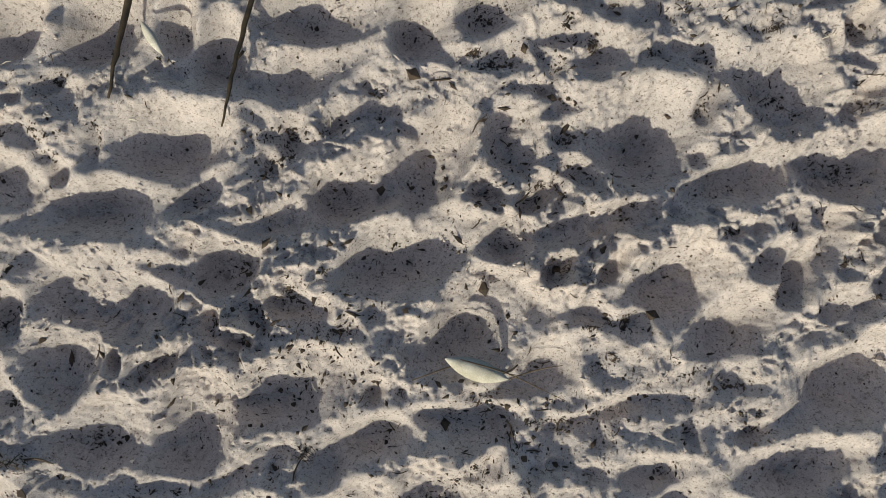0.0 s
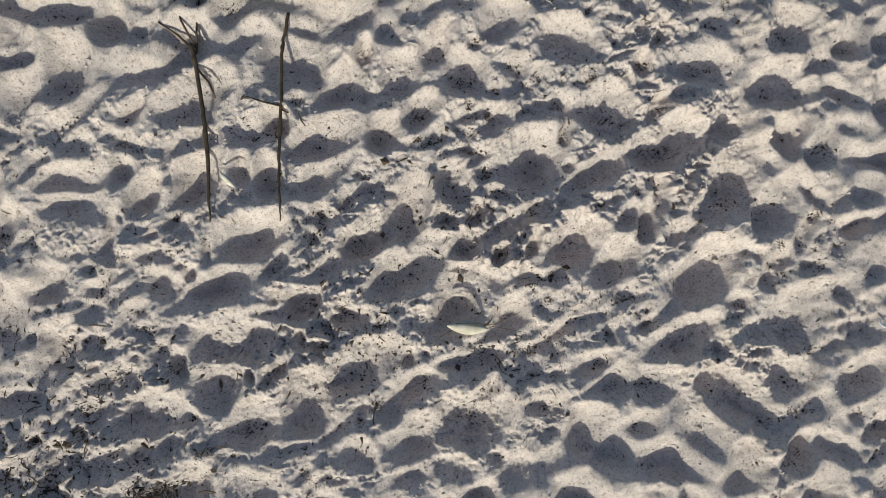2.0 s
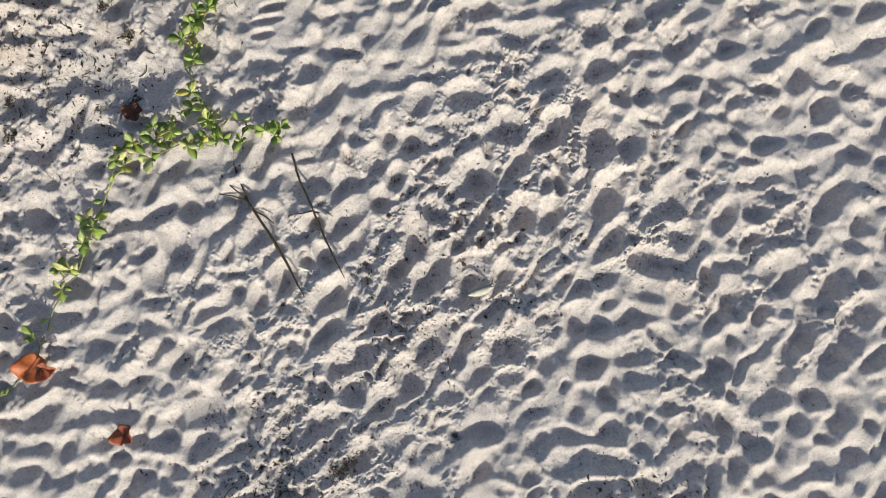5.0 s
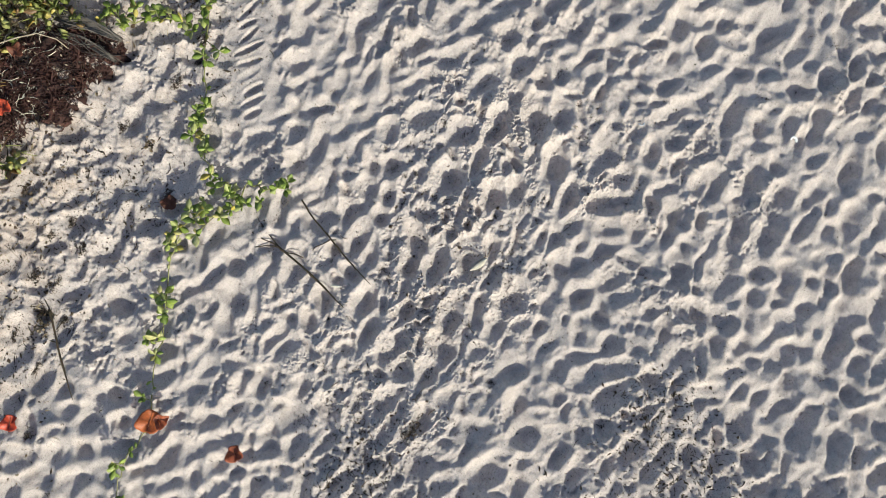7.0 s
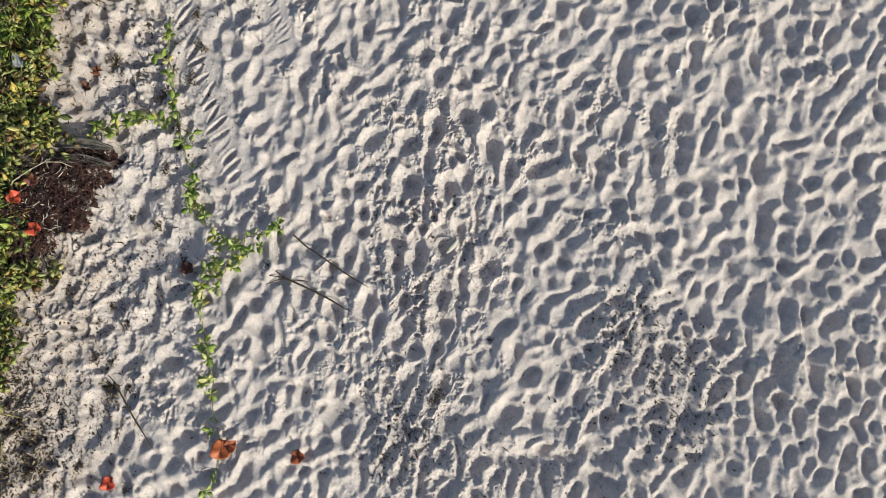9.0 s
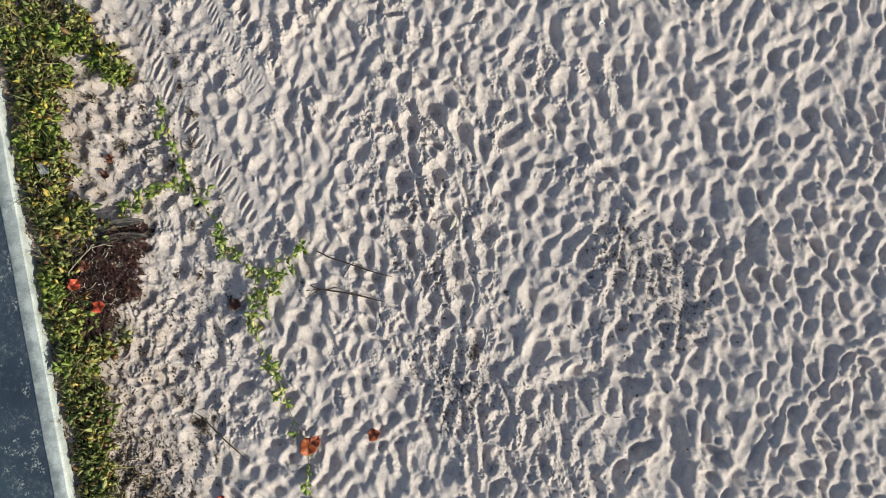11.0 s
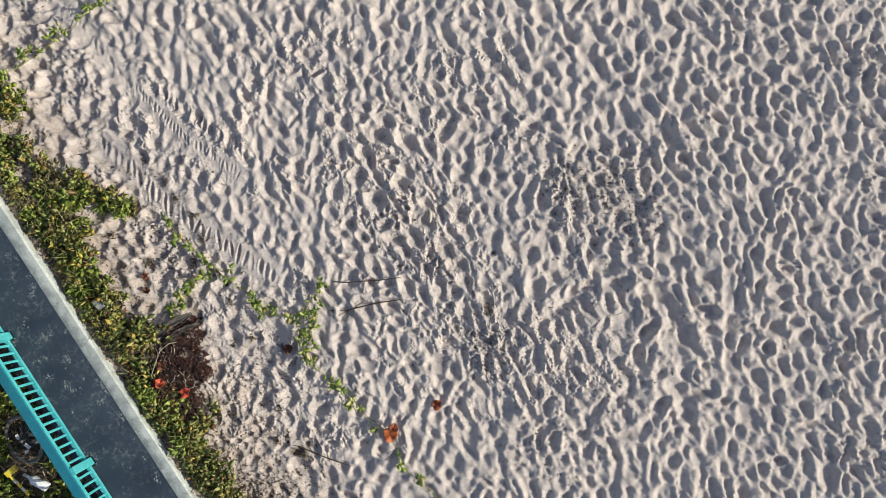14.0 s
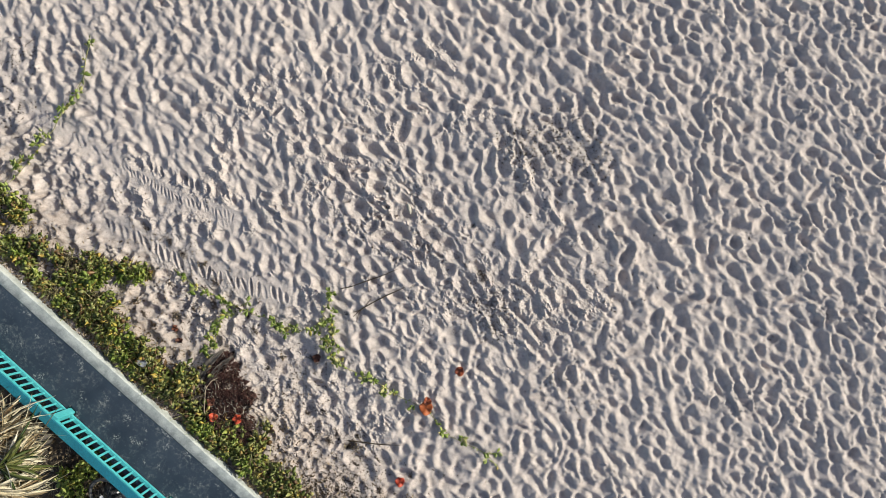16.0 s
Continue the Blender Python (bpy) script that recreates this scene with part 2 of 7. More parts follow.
def rounded(name, size, material, bevel=0.006, segments=2):
    """A block with softened edges, its base centred on the origin."""
    bm = bmesh.new()
    bmesh.ops.create_cube(bm, size=1, matrix=Matrix.LocRotScale((0, 0, size[2] / 2), None, size))
    bmesh.ops.bevel(bm, geom=bm.edges[:], offset=bevel, segments=segments, affect="EDGES", profile=0.6)
    me = bpy.data.meshes.new(name)
    bm.to_mesh(me)
    bm.free()
    me.materials.append(material)
    return me


def tube(points, radii, sides=7):
    """Verts and faces of a tapering tube along points."""
    verts, faces = [], []
    pts = [Vector(p) for p in points]
    for i, p in enumerate(pts):
        d = (pts[min(i + 1, len(pts) - 1)] - pts[max(i - 1, 0)]).normalized()
        a = d.orthogonal().normalized() if abs(d.z) > 0.9 else d.cross(Vector((0, 0, 1))).normalized()
        b = d.cross(a)
        for k in range(sides):
            w = 2 * math.pi * k / sides
            verts.append(p + radii[i] * (math.cos(w) * a + math.sin(w) * b))
    for i in range(len(pts) - 1):
        for k in range(sides):
            q = (k + 1) % sides
            faces.append((i * sides + k, i * sides + q, (i + 1) * sides + q, (i + 1) * sides + k))
    faces.append(tuple(range(sides - 1, -1, -1)))
    faces.append(tuple(range((len(pts) - 1) * sides, len(pts) * sides)))
    return verts, faces


def blade(length, width, fold=0.25, droop=0.2, tip=0.75, steps=5, thick=0.0012):
    """Verts and faces of one leaf along +x with a folded midrib, solid; tip: where it is widest."""
    top = []
    for i in range(steps + 1):
        s = i / steps
        w = width / 2 * (math.sin(math.pi * min(1, s ** (1.0 if tip <= 0.5 else 1.5)) ) ** 0.8 if 0 < s < 1 else 0.06)
        x, z = length * s, -droop * length * s * s
        top += [Vector((x, -w, z + fold * w)), Vector((x, 0, z)), Vector((x, w, z + fold * w))]
    verts = top + [top[3 * i + 1] - Vector((0, 0, 2 * thick)) for i in range(steps + 1)]
    n, faces = len(top), []
    for i in range(steps):
        a, rib = 3 * i, n + i
        faces += [(a, a + 3, a + 4, a + 1), (a + 1, a + 4, a + 5, a + 2), (a, rib, rib + 1, a + 3), (rib, a + 2, a + 5, rib + 1)]
    return verts, faces


def gathered(pieces):
    """One list of verts and faces out of (verts, faces, matrix) pieces."""
    verts, faces = [], []
    for v, f, m in pieces:
        o = len(verts)
        verts += [m @ Vector(p) for p in v]
        faces += [tuple(o + i for i in q) for q in f]
    return verts, faces


# ---- the sand, trodden all over ----
PRINTS = []


def footprint(x, y, length, width, turn, depth):
    PRINTS.append((x, y, length / 2, width / 2, radians(turn), depth))


# the footprints that can be told apart
footprint(-0.90, 0.45, 0.09, 0.09, 1, 0.050)
footprint(-0.73, 0.43, 0.19, 0.11, 21, 0.071)
footprint(-0.81, 0.34, 0.11, 0.05, 26, 0.031)
footprint(-0.90, 0.31, 0.07, 0.03, 0, 0.020)
footprint(-0.46, 0.41, 0.11, 0.08, -60, 0.053)
footprint(-0.55, 0.46, 0.08, 0.08, 1, 0.042)
footprint(-0.24, 0.49, 0.24, 0.10, -4, 0.060)
footprint(-0.01, 0.45, 0.13, 0.09, 11, 0.056)
footprint(0.16, 0.51, 0.14, 0.09, 1, 0.057)
footprint(-0.27, 0.36, 0.24, 0.09, 12, 0.056)
footprint(-0.12, 0.28, 0.13, 0.04, 5, 0.024)
footprint(-0.19, 0.26, 0.05, 0.05, 0, 0.029)
footprint(0.37, 0.46, 0.17, 0.04, 4, 0.023)
footprint(0.41, 0.41, 0.10, 0.06, 10, 0.037)
footprint(0.24, 0.34, 0.14, 0.03, 0, 0.016)
footprint(0.56, 0.53, 0.17, 0.03, 1, 0.020)
footprint(0.93, 0.53, 0.13, 0.03, 1, 0.021)
footprint(0.66, 0.42, 0.07, 0.04, 1, 0.025)
footprint(0.83, 0.33, 0.19, 0.10, -27, 0.055)
footprint(1.04, 0.31, 0.09, 0.05, 25, 0.033)
footprint(1.03, 0.47, 0.08, 0.08, 30, 0.045)
footprint(0.52, 0.21, 0.22, 0.15, -19, 0.080)
footprint(0.65, 0.29, 0.08, 0.05, 80, 0.029)
footprint(0.35, 0.23, 0.09, 0.06, 0, 0.037)
footprint(0.38, 0.14, 0.09, 0.05, -30, 0.029)
footprint(0.20, 0.22, 0.12, 0.10, -40, 0.056)
footprint(-0.59, 0.20, 0.23, 0.12, -8, 0.075)
footprint(-0.73, 0.20, 0.09, 0.04, 80, 0.023)
footprint(-0.89, 0.24, 0.09, 0.03, 11, 0.016)
footprint(0.02, 0.15, 0.16, 0.13, 30, 0.080)
footprint(-0.19, 0.09, 0.17, 0.10, 15, 0.063)
footprint(-0.15, 0.17, 0.06, 0.03, -20, 0.018)
footprint(-0.01, 0.25, 0.10, 0.03, -15, 0.020)
footprint(-0.82, 0.12, 0.07, 0.05, 0, 0.031)
footprint(-0.89, 0.08, 0.10, 0.05, 10, 0.032)
footprint(-0.74, 0.04, 0.29, 0.10, 0, 0.060)
footprint(-0.50, 0.09, 0.13, 0.07, 35, 0.044)
footprint(-0.35, 0.04, 0.18, 0.05, 25, 0.032)
footprint(0.74, 0.11, 0.23, 0.09, 15, 0.056)
footprint(0.92, 0.18, 0.11, 0.05, -10, 0.033)
footprint(1.04, 0.13, 0.09, 0.08, 30, 0.050)
footprint(0.40, 0.04, 0.26, 0.05, 12, 0.031)
footprint(0.21, -0.01, 0.12, 0.09, 20, 0.056)
footprint(0.15, 0.10, 0.10, 0.03, 0, 0.020)
footprint(0.26, 0.10, 0.08, 0.06, 0, 0.038)
footprint(0.11, 0.04, 0.12, 0.03, 0, 0.016)
footprint(0.10, -0.03, 0.09, 0.04, 10, 0.025)
footprint(-0.07, -0.07, 0.31, 0.13, 8, 0.080)
footprint(0.58, -0.12, 0.21, 0.13, -5, 0.079)
footprint(0.44, -0.08, 0.08, 0.05, 80, 0.033)
footprint(0.80, -0.06, 0.09, 0.05, 20, 0.033)
footprint(0.86, -0.11, 0.11, 0.08, 40, 0.051)
footprint(0.95, -0.01, 0.12, 0.06, 80, 0.038)
footprint(0.72, -0.23, 0.15, 0.12, -0, 0.070)
footprint(0.49, -0.21, 0.11, 0.06, 5, 0.037)
footprint(0.39, -0.21, 0.09, 0.04, -0, 0.025)
footprint(0.16, -0.11, 0.10, 0.04, -10, 0.025)
footprint(0.31, -0.10, 0.07, 0.07, -0, 0.037)
footprint(-0.74, -0.16, 0.26, 0.11, -8, 0.068)
footprint(-0.57, -0.08, 0.14, 0.04, -15, 0.028)
footprint(-0.43, -0.08, 0.13, 0.09, 20, 0.056)
footprint(-0.93, -0.19, 0.09, 0.06, 89, 0.039)
footprint(-0.52, -0.04, 0.06, 0.04, 20, 0.024)
footprint(-0.16, -0.21, 0.08, 0.03, -50, 0.016)
footprint(-0.24, -0.23, 0.06, 0.02, -51, 0.012)
footprint(-0.21, -0.30, 0.08, 0.02, -51, 0.013)
footprint(0.11, -0.24, 0.26, 0.14, 3, 0.080)
footprint(0.27, -0.32, 0.16, 0.07, 10, 0.041)
footprint(-0.81, -0.30, 0.19, 0.11, -21, 0.065)
footprint(-0.69, -0.28, 0.08, 0.04, -51, 0.024)
footprint(-0.92, -0.38, 0.07, 0.06, -21, 0.036)
footprint(-0.32, -0.38, 0.24, 0.12, 10, 0.078)
footprint(-0.42, -0.23, 0.11, 0.03, -0, 0.020)
footprint(-0.59, -0.28, 0.08, 0.06, -0, 0.037)
footprint(0.99, -0.37, 0.28, 0.15, 19, 0.080)
footprint(0.75, -0.36, 0.08, 0.04, -0, 0.025)
footprint(0.80, -0.47, 0.11, 0.05, 9, 0.034)
footprint(0.03, -0.42, 0.17, 0.05, -16, 0.033)
footprint(0.16, -0.43, 0.17, 0.06, -16, 0.036)
footprint(0.45, -0.42, 0.28, 0.05, 14, 0.033)
footprint(0.33, -0.47, 0.12, 0.05, 9, 0.029)
footprint(0.14, -0.35, 0.13, 0.02, -15, 0.012)
footprint(-0.53, -0.46, 0.18, 0.14, -1, 0.080)
footprint(-0.74, -0.47, 0.21, 0.10, 4, 0.061)
footprint(-0.11, -0.48, 0.16, 0.08, 4, 0.049)
footprint(-0.14, -0.37, 0.06, 0.05, 40, 0.032)
footprint(0.12, -0.56, 0.13, 0.07, 9, 0.042)
footprint(0.55, -0.56, 0.15, 0.07, 4, 0.046)
footprint(0.87, -0.56, 0.27, 0.09, -1, 0.059)
footprint(0.63, -0.47, 0.07, 0.05, -40, 0.030)
footprint(-0.61, -0.58, 0.15, 0.05, -1, 0.029)
footprint(-0.44, -0.56, 0.15, 0.04, 15, 0.025)
footprint(-0.21, -0.54, 0.08, 0.07, -1, 0.038)
footprint(-0.34, -0.52, 0.10, 0.03, 9, 0.021)
footprint(0.57, -0.34, 0.08, 0.03, 30, 0.017)
footprint(-0.08, 0.12, 0.13, 0.08, 22, 0.050)
footprint(0.65, 0.17, 0.05, 0.05, 0, 0.029)
footprint(0.14, 0.98, 0.14, 0.07, -18, 0.036)
footprint(-0.15, 0.94, 0.30, 0.11, -23, 0.053)
footprint(-0.43, 1.05, 0.14, 0.08, -8, 0.044)
footprint(-0.98, 1.31, 0.15, 0.07, 34, 0.039)
footprint(-0.89, 1.09, 0.10, 0.11, -18, 0.053)
footprint(-0.64, 0.96, 0.17, 0.12, -8, 0.061)
footprint(-0.26, 0.80, 0.28, 0.15, -18, 0.077)
footprint(-0.10, 0.66, 0.20, 0.13, 7, 0.072)
footprint(0.11, 0.65, 0.15, 0.09, -3, 0.052)
footprint(0.26, 0.71, 0.14, 0.09, 22, 0.053)
footprint(0.34, 0.60, 0.16, 0.11, -18, 0.054)
footprint(0.01, 0.78, 0.07, 0.09, -18, 0.047)
footprint(0.76, 0.63, 0.19, 0.11, -23, 0.057)
footprint(0.66, 0.86, 0.19, 0.06, -8, 0.034)
footprint(1.23, 0.41, 0.26, 0.10, -18, 0.050)
footprint(1.58, 0.47, 0.14, 0.12, -18, 0.061)
footprint(1.82, 0.37, 0.17, 0.11, -8, 0.057)
footprint(1.99, 0.33, 0.15, 0.10, -18, 0.049)
footprint(1.48, 0.27, 0.24, 0.10, -13, 0.053)
footprint(1.95, 0.09, 0.27, 0.14, -18, 0.071)
footprint(1.30, 0.18, 0.18, 0.13, -8, 0.067)
footprint(-1.25, 1.09, 0.13, 0.10, -18, 0.052)
footprint(-1.08, 0.95, 0.18, 0.13, 18, 0.072)
footprint(-1.26, 0.91, 0.14, 0.10, 3, 0.057)
footprint(-0.66, 0.73, 0.24, 0.12, 4, 0.068)
footprint(-0.39, 0.61, 0.10, 0.09, -18, 0.047)
footprint(1.00, 0.16, 0.26, 0.11, -13, 0.059)
footprint(1.85, -0.10, 0.29, 0.11, -13, 0.060)
footprint(1.61, 0.00, 0.12, 0.08, -18, 0.042)
footprint(1.48, 0.07, 0.15, 0.09, 36, 0.053)
footprint(1.22, -0.07, 0.25, 0.17, 11, 0.080)
footprint(1.37, -0.18, 0.18, 0.13, 21, 0.072)
footprint(-1.37, 0.83, 0.18, 0.06, -18, 0.030)
footprint(-1.23, 0.68, 0.09, 0.05, -18, 0.023)
footprint(-1.44, 0.68, 0.16, 0.06, -28, 0.032)
footprint(-1.15, 0.56, 0.25, 0.07, -13, 0.041)
footprint(-1.16, 0.47, 0.22, 0.07, -8, 0.039)
footprint(-1.46, 0.59, 0.13, 0.07, -8, 0.038)
footprint(-0.97, 0.55, 0.09, 0.07, -18, 0.034)
footprint(-0.74, 0.59, 0.20, 0.05, -10, 0.026)
footprint(-0.93, 0.65, 0.14, 0.05, -38, 0.028)
footprint(-1.48, 0.45, 0.18, 0.11, -3, 0.060)
footprint(-0.94, 0.11, 0.11, 0.07, -19, 0.034)
footprint(-1.13, 0.15, 0.11, 0.06, -19, 0.029)
footprint(-1.33, 0.21, 0.18, 0.08, -8, 0.043)
footprint(-1.51, 0.26, 0.13, 0.07, -19, 0.036)
footprint(-1.54, 0.11, 0.19, 0.15, 2, 0.077)
footprint(1.32, -0.61, 0.28, 0.12, -9, 0.070)
footprint(1.17, -0.61, 0.14, 0.06, -19, 0.033)
footprint(1.27, -0.81, 0.16, 0.11, -9, 0.057)
footprint(1.49, -0.87, 0.14, 0.09, 1, 0.051)
footprint(1.66, -0.93, 0.19, 0.13, -9, 0.069)
footprint(1.73, -0.78, 0.14, 0.07, -19, 0.033)
footprint(0.59, -0.66, 0.14, 0.10, -19, 0.051)
footprint(0.74, -0.70, 0.19, 0.11, -19, 0.057)
footprint(1.04, -0.83, 0.26, 0.13, -28, 0.063)
footprint(0.95, -0.75, 0.12, 0.06, 1, 0.036)
footprint(-1.33, -0.05, 0.18, 0.13, -9, 0.067)
footprint(0.06, -0.68, 0.22, 0.15, -9, 0.077)
footprint(-0.18, -0.68, 0.20, 0.11, -9, 0.059)
footprint(-1.05, -0.35, 0.28, 0.11, -14, 0.059)
footprint(0.45, -0.83, 0.15, 0.13, 1, 0.067)
footprint(0.31, -0.66, 0.15, 0.06, -9, 0.036)
footprint(0.86, -0.91, 0.21, 0.10, -48, 0.054)
footprint(0.73, -1.00, 0.26, 0.11, -19, 0.055)
footprint(0.53, -0.92, 0.16, 0.11, -19, 0.054)
footprint(1.18, -1.08, 0.16, 0.09, 40, 0.049)
footprint(1.55, -1.07, 0.18, 0.06, -14, 0.036)
footprint(0.99, -1.09, 0.14, 0.11, 1, 0.058)
footprint(0.02, -0.95, 0.14, 0.08, -9, 0.045)
footprint(0.16, -0.89, 0.14, 0.06, -9, 0.035)
footprint(0.36, -1.05, 0.19, 0.11, -14, 0.055)
footprint(0.58, -1.15, 0.21, 0.11, -19, 0.054)
footprint(1.23, -1.25, 0.16, 0.10, 34, 0.054)
footprint(1.51, -1.30, 0.17, 0.09, -9, 0.047)
footprint(-1.17, 0.08, 0.13, 0.06, -3, 0.032)
footprint(1.52, -0.53, 0.12, 0.07, -18, 0.035)
footprint(1.66, -0.50, 0.12, 0.07, 1, 0.039)
footprint(-1.13, -0.19, 0.13, 0.06, -39, 0.031)
footprint(-1.42, 0.05, 0.07, 0.04, -19, 0.022)
footprint(-0.98, -0.60, 0.15, 0.09, -9, 0.047)
footprint(-0.77, -0.70, 0.18, 0.09, -19, 0.045)
footprint(-0.39, -0.67, 0.13, 0.07, -9, 0.037)
footprint(0.77, -1.19, 0.14, 0.09, -48, 0.050)
footprint(1.08, -1.32, 0.14, 0.08, 0, 0.044)
footprint(0.75, 1.69, 0.18, 0.10, -10, 0.039)
footprint(0.89, 1.31, 0.28, 0.11, 15, 0.046)
footprint(0.53, 1.44, 0.10, 0.09, -50, 0.033)
footprint(0.92, 1.48, 0.20, 0.06, 20, 0.024)
footprint(1.03, 1.02, 0.12, 0.07, 10, 0.029)
footprint(0.90, 0.99, 0.14, 0.10, -5, 0.038)
footprint(0.98, 1.15, 0.16, 0.06, -5, 0.025)
footprint(0.54, 1.27, 0.09, 0.08, -50, 0.030)
footprint(0.55, 1.07, 0.14, 0.07, -0, 0.029)
footprint(0.38, 1.28, 0.23, 0.09, -40, 0.036)
footprint(0.16, 1.12, 0.27, 0.10, 15, 0.040)
footprint(-0.02, 1.18, 0.19, 0.12, 10, 0.049)
footprint(0.52, 0.93, 0.23, 0.08, -25, 0.029)
footprint(1.55, 0.71, 0.24, 0.11, -25, 0.041)
footprint(1.34, 0.79, 0.16, 0.06, -30, 0.021)
footprint(2.17, -0.10, 0.16, 0.13, 9, 0.053)
footprint(2.00, -0.24, 0.12, 0.10, -50, 0.038)
footprint(2.40, -0.50, 0.32, 0.16, 14, 0.066)
footprint(2.38, -0.75, 0.26, 0.12, 9, 0.049)
footprint(2.00, -0.67, 0.29, 0.12, -16, 0.046)
footprint(2.28, -0.88, 0.24, 0.07, -35, 0.030)
footprint(1.89, -0.51, 0.15, 0.07, 34, 0.030)
footprint(1.82, -0.82, 0.32, 0.08, -16, 0.033)
footprint(2.08, -1.19, 0.36, 0.12, 4, 0.049)
footprint(1.86, -0.99, 0.14, 0.08, -40, 0.031)
footprint(1.78, -1.11, 0.20, 0.08, -6, 0.033)
footprint(2.73, -1.08, 0.40, 0.14, -11, 0.058)
footprint(2.72, -1.31, 0.34, 0.11, -1, 0.046)
footprint(2.40, -1.06, 0.20, 0.12, -11, 0.046)
footprint(2.90, -0.84, 0.20, 0.07, -40, 0.030)
footprint(2.99, -1.05, 0.18, 0.06, 9, 0.026)
footprint(3.16, -1.19, 0.13, 0.09, -30, 0.033)
footprint(3.06, -1.32, 0.24, 0.09, 9, 0.036)
footprint(2.52, -1.48, 0.20, 0.16, -31, 0.059)
footprint(2.70, -1.63, 0.17, 0.15, -1, 0.057)
footprint(2.97, -1.55, 0.20, 0.12, 36, 0.050)
footprint(2.11, -1.40, 0.18, 0.10, 34, 0.041)
footprint(2.23, -1.56, 0.24, 0.12, 14, 0.049)
footprint(2.39, -1.73, 0.44, 0.11, 14, 0.046)
footprint(2.32, -1.30, 0.16, 0.06, -60, 0.025)
footprint(2.06, -0.95, 0.24, 0.05, -65, 0.020)
footprint(1.58, -1.36, 0.20, 0.16, -6, 0.060)
footprint(1.80, -1.57, 0.32, 0.14, 9, 0.057)
footprint(1.97, -1.68, 0.10, 0.10, -50, 0.037)
footprint(1.08, -1.44, 0.11, 0.10, -11, 0.036)
footprint(0.94, -1.51, 0.23, 0.15, 9, 0.062)
footprint(0.81, -1.38, 0.16, 0.05, -36, 0.019)
footprint(0.70, -1.39, 0.23, 0.06, -61, 0.024)
footprint(1.39, -1.69, 0.47, 0.13, 24, 0.052)
footprint(1.02, -1.84, 0.31, 0.23, -1, 0.080)
footprint(1.60, -1.88, 0.55, 0.18, 14, 0.074)
footprint(1.24, -1.99, 0.24, 0.16, 9, 0.065)
footprint(1.90, -1.99, 0.24, 0.10, -11, 0.041)
footprint(1.82, -1.83, 0.20, 0.14, 9, 0.057)
footprint(1.85, -2.09, 0.14, 0.05, -11, 0.023)
footprint(1.94, -2.16, 0.20, 0.08, 8, 0.033)
footprint(1.89, -2.35, 0.28, 0.14, -1, 0.057)
footprint(2.27, -2.10, 0.36, 0.14, 18, 0.058)
footprint(1.32, -2.21, 0.22, 0.14, 8, 0.057)
footprint(1.47, -2.46, 0.16, 0.12, 18, 0.049)
footprint(1.65, -2.55, 0.32, 0.16, 8, 0.065)
footprint(1.08, -2.07, 0.16, 0.12, 9, 0.048)
footprint(0.56, -1.50, 0.31, 0.06, -41, 0.024)
footprint(0.89, -1.66, 0.08, 0.06, -11, 0.022)
footprint(0.76, -1.80, 0.35, 0.14, -46, 0.057)
footprint(0.95, -2.12, 0.23, 0.12, -1, 0.049)
footprint(0.08, -1.55, 0.35, 0.12, -41, 0.048)
footprint(-0.11, -1.65, 0.35, 0.13, -21, 0.051)
footprint(0.52, -1.66, 0.23, 0.11, 29, 0.046)
footprint(0.29, -1.57, 0.14, 0.10, -51, 0.039)
footprint(0.43, -1.86, 0.27, 0.14, -11, 0.054)
footprint(0.17, -1.82, 0.19, 0.13, -41, 0.052)
footprint(0.49, -1.99, 0.23, 0.08, 29, 0.033)
footprint(0.65, -2.01, 0.19, 0.10, 24, 0.041)
footprint(0.75, -2.18, 0.16, 0.10, -31, 0.036)
footprint(0.99, -2.36, 0.39, 0.10, -21, 0.037)
footprint(0.56, -2.26, 0.27, 0.07, -46, 0.029)
footprint(0.28, -2.19, 0.31, 0.12, -31, 0.044)
footprint(0.26, -2.50, 0.23, 0.17, 8, 0.072)
footprint(0.85, -2.50, 0.27, 0.13, -21, 0.051)
footprint(0.55, -2.67, 0.39, 0.13, -16, 0.054)
footprint(1.12, -2.76, 0.55, 0.16, 8, 0.065)
footprint(1.24, -2.42, 0.16, 0.12, -11, 0.044)
footprint(0.47, -2.88, 0.35, 0.17, -12, 0.069)
footprint(0.55, -3.17, 0.23, 0.15, -12, 0.059)
footprint(0.91, -3.06, 0.19, 0.14, 8, 0.057)
footprint(1.13, -2.96, 0.20, 0.10, -12, 0.039)
footprint(0.84, -3.21, 0.20, 0.10, -41, 0.040)
footprint(0.06, -2.44, 0.19, 0.10, 29, 0.041)
footprint(-0.12, -2.33, 0.15, 0.12, -11, 0.044)
footprint(-0.31, -1.96, 0.19, 0.11, -21, 0.043)
footprint(-0.29, -1.70, 0.15, 0.15, -31, 0.057)
footprint(0.51, -2.50, 0.16, 0.10, -11, 0.037)
footprint(-0.35, -0.97, 0.21, 0.13, -31, 0.050)
footprint(-0.56, -0.77, 0.23, 0.05, -31, 0.019)
footprint(-1.02, -0.63, 0.11, 0.11, -51, 0.043)
footprint(-0.64, -0.91, 0.19, 0.06, -1, 0.024)
footprint(-0.57, -1.12, 0.27, 0.13, 9, 0.056)
footprint(-0.35, -1.32, 0.17, 0.11, -41, 0.042)
footprint(-0.67, -1.30, 0.21, 0.17, -11, 0.065)
footprint(-0.65, -1.57, 0.27, 0.11, -11, 0.045)
footprint(-0.93, -1.22, 0.27, 0.08, -21, 0.029)
footprint(-1.00, -1.01, 0.27, 0.08, 9, 0.035)
footprint(-0.91, -0.83, 0.23, 0.05, -6, 0.019)
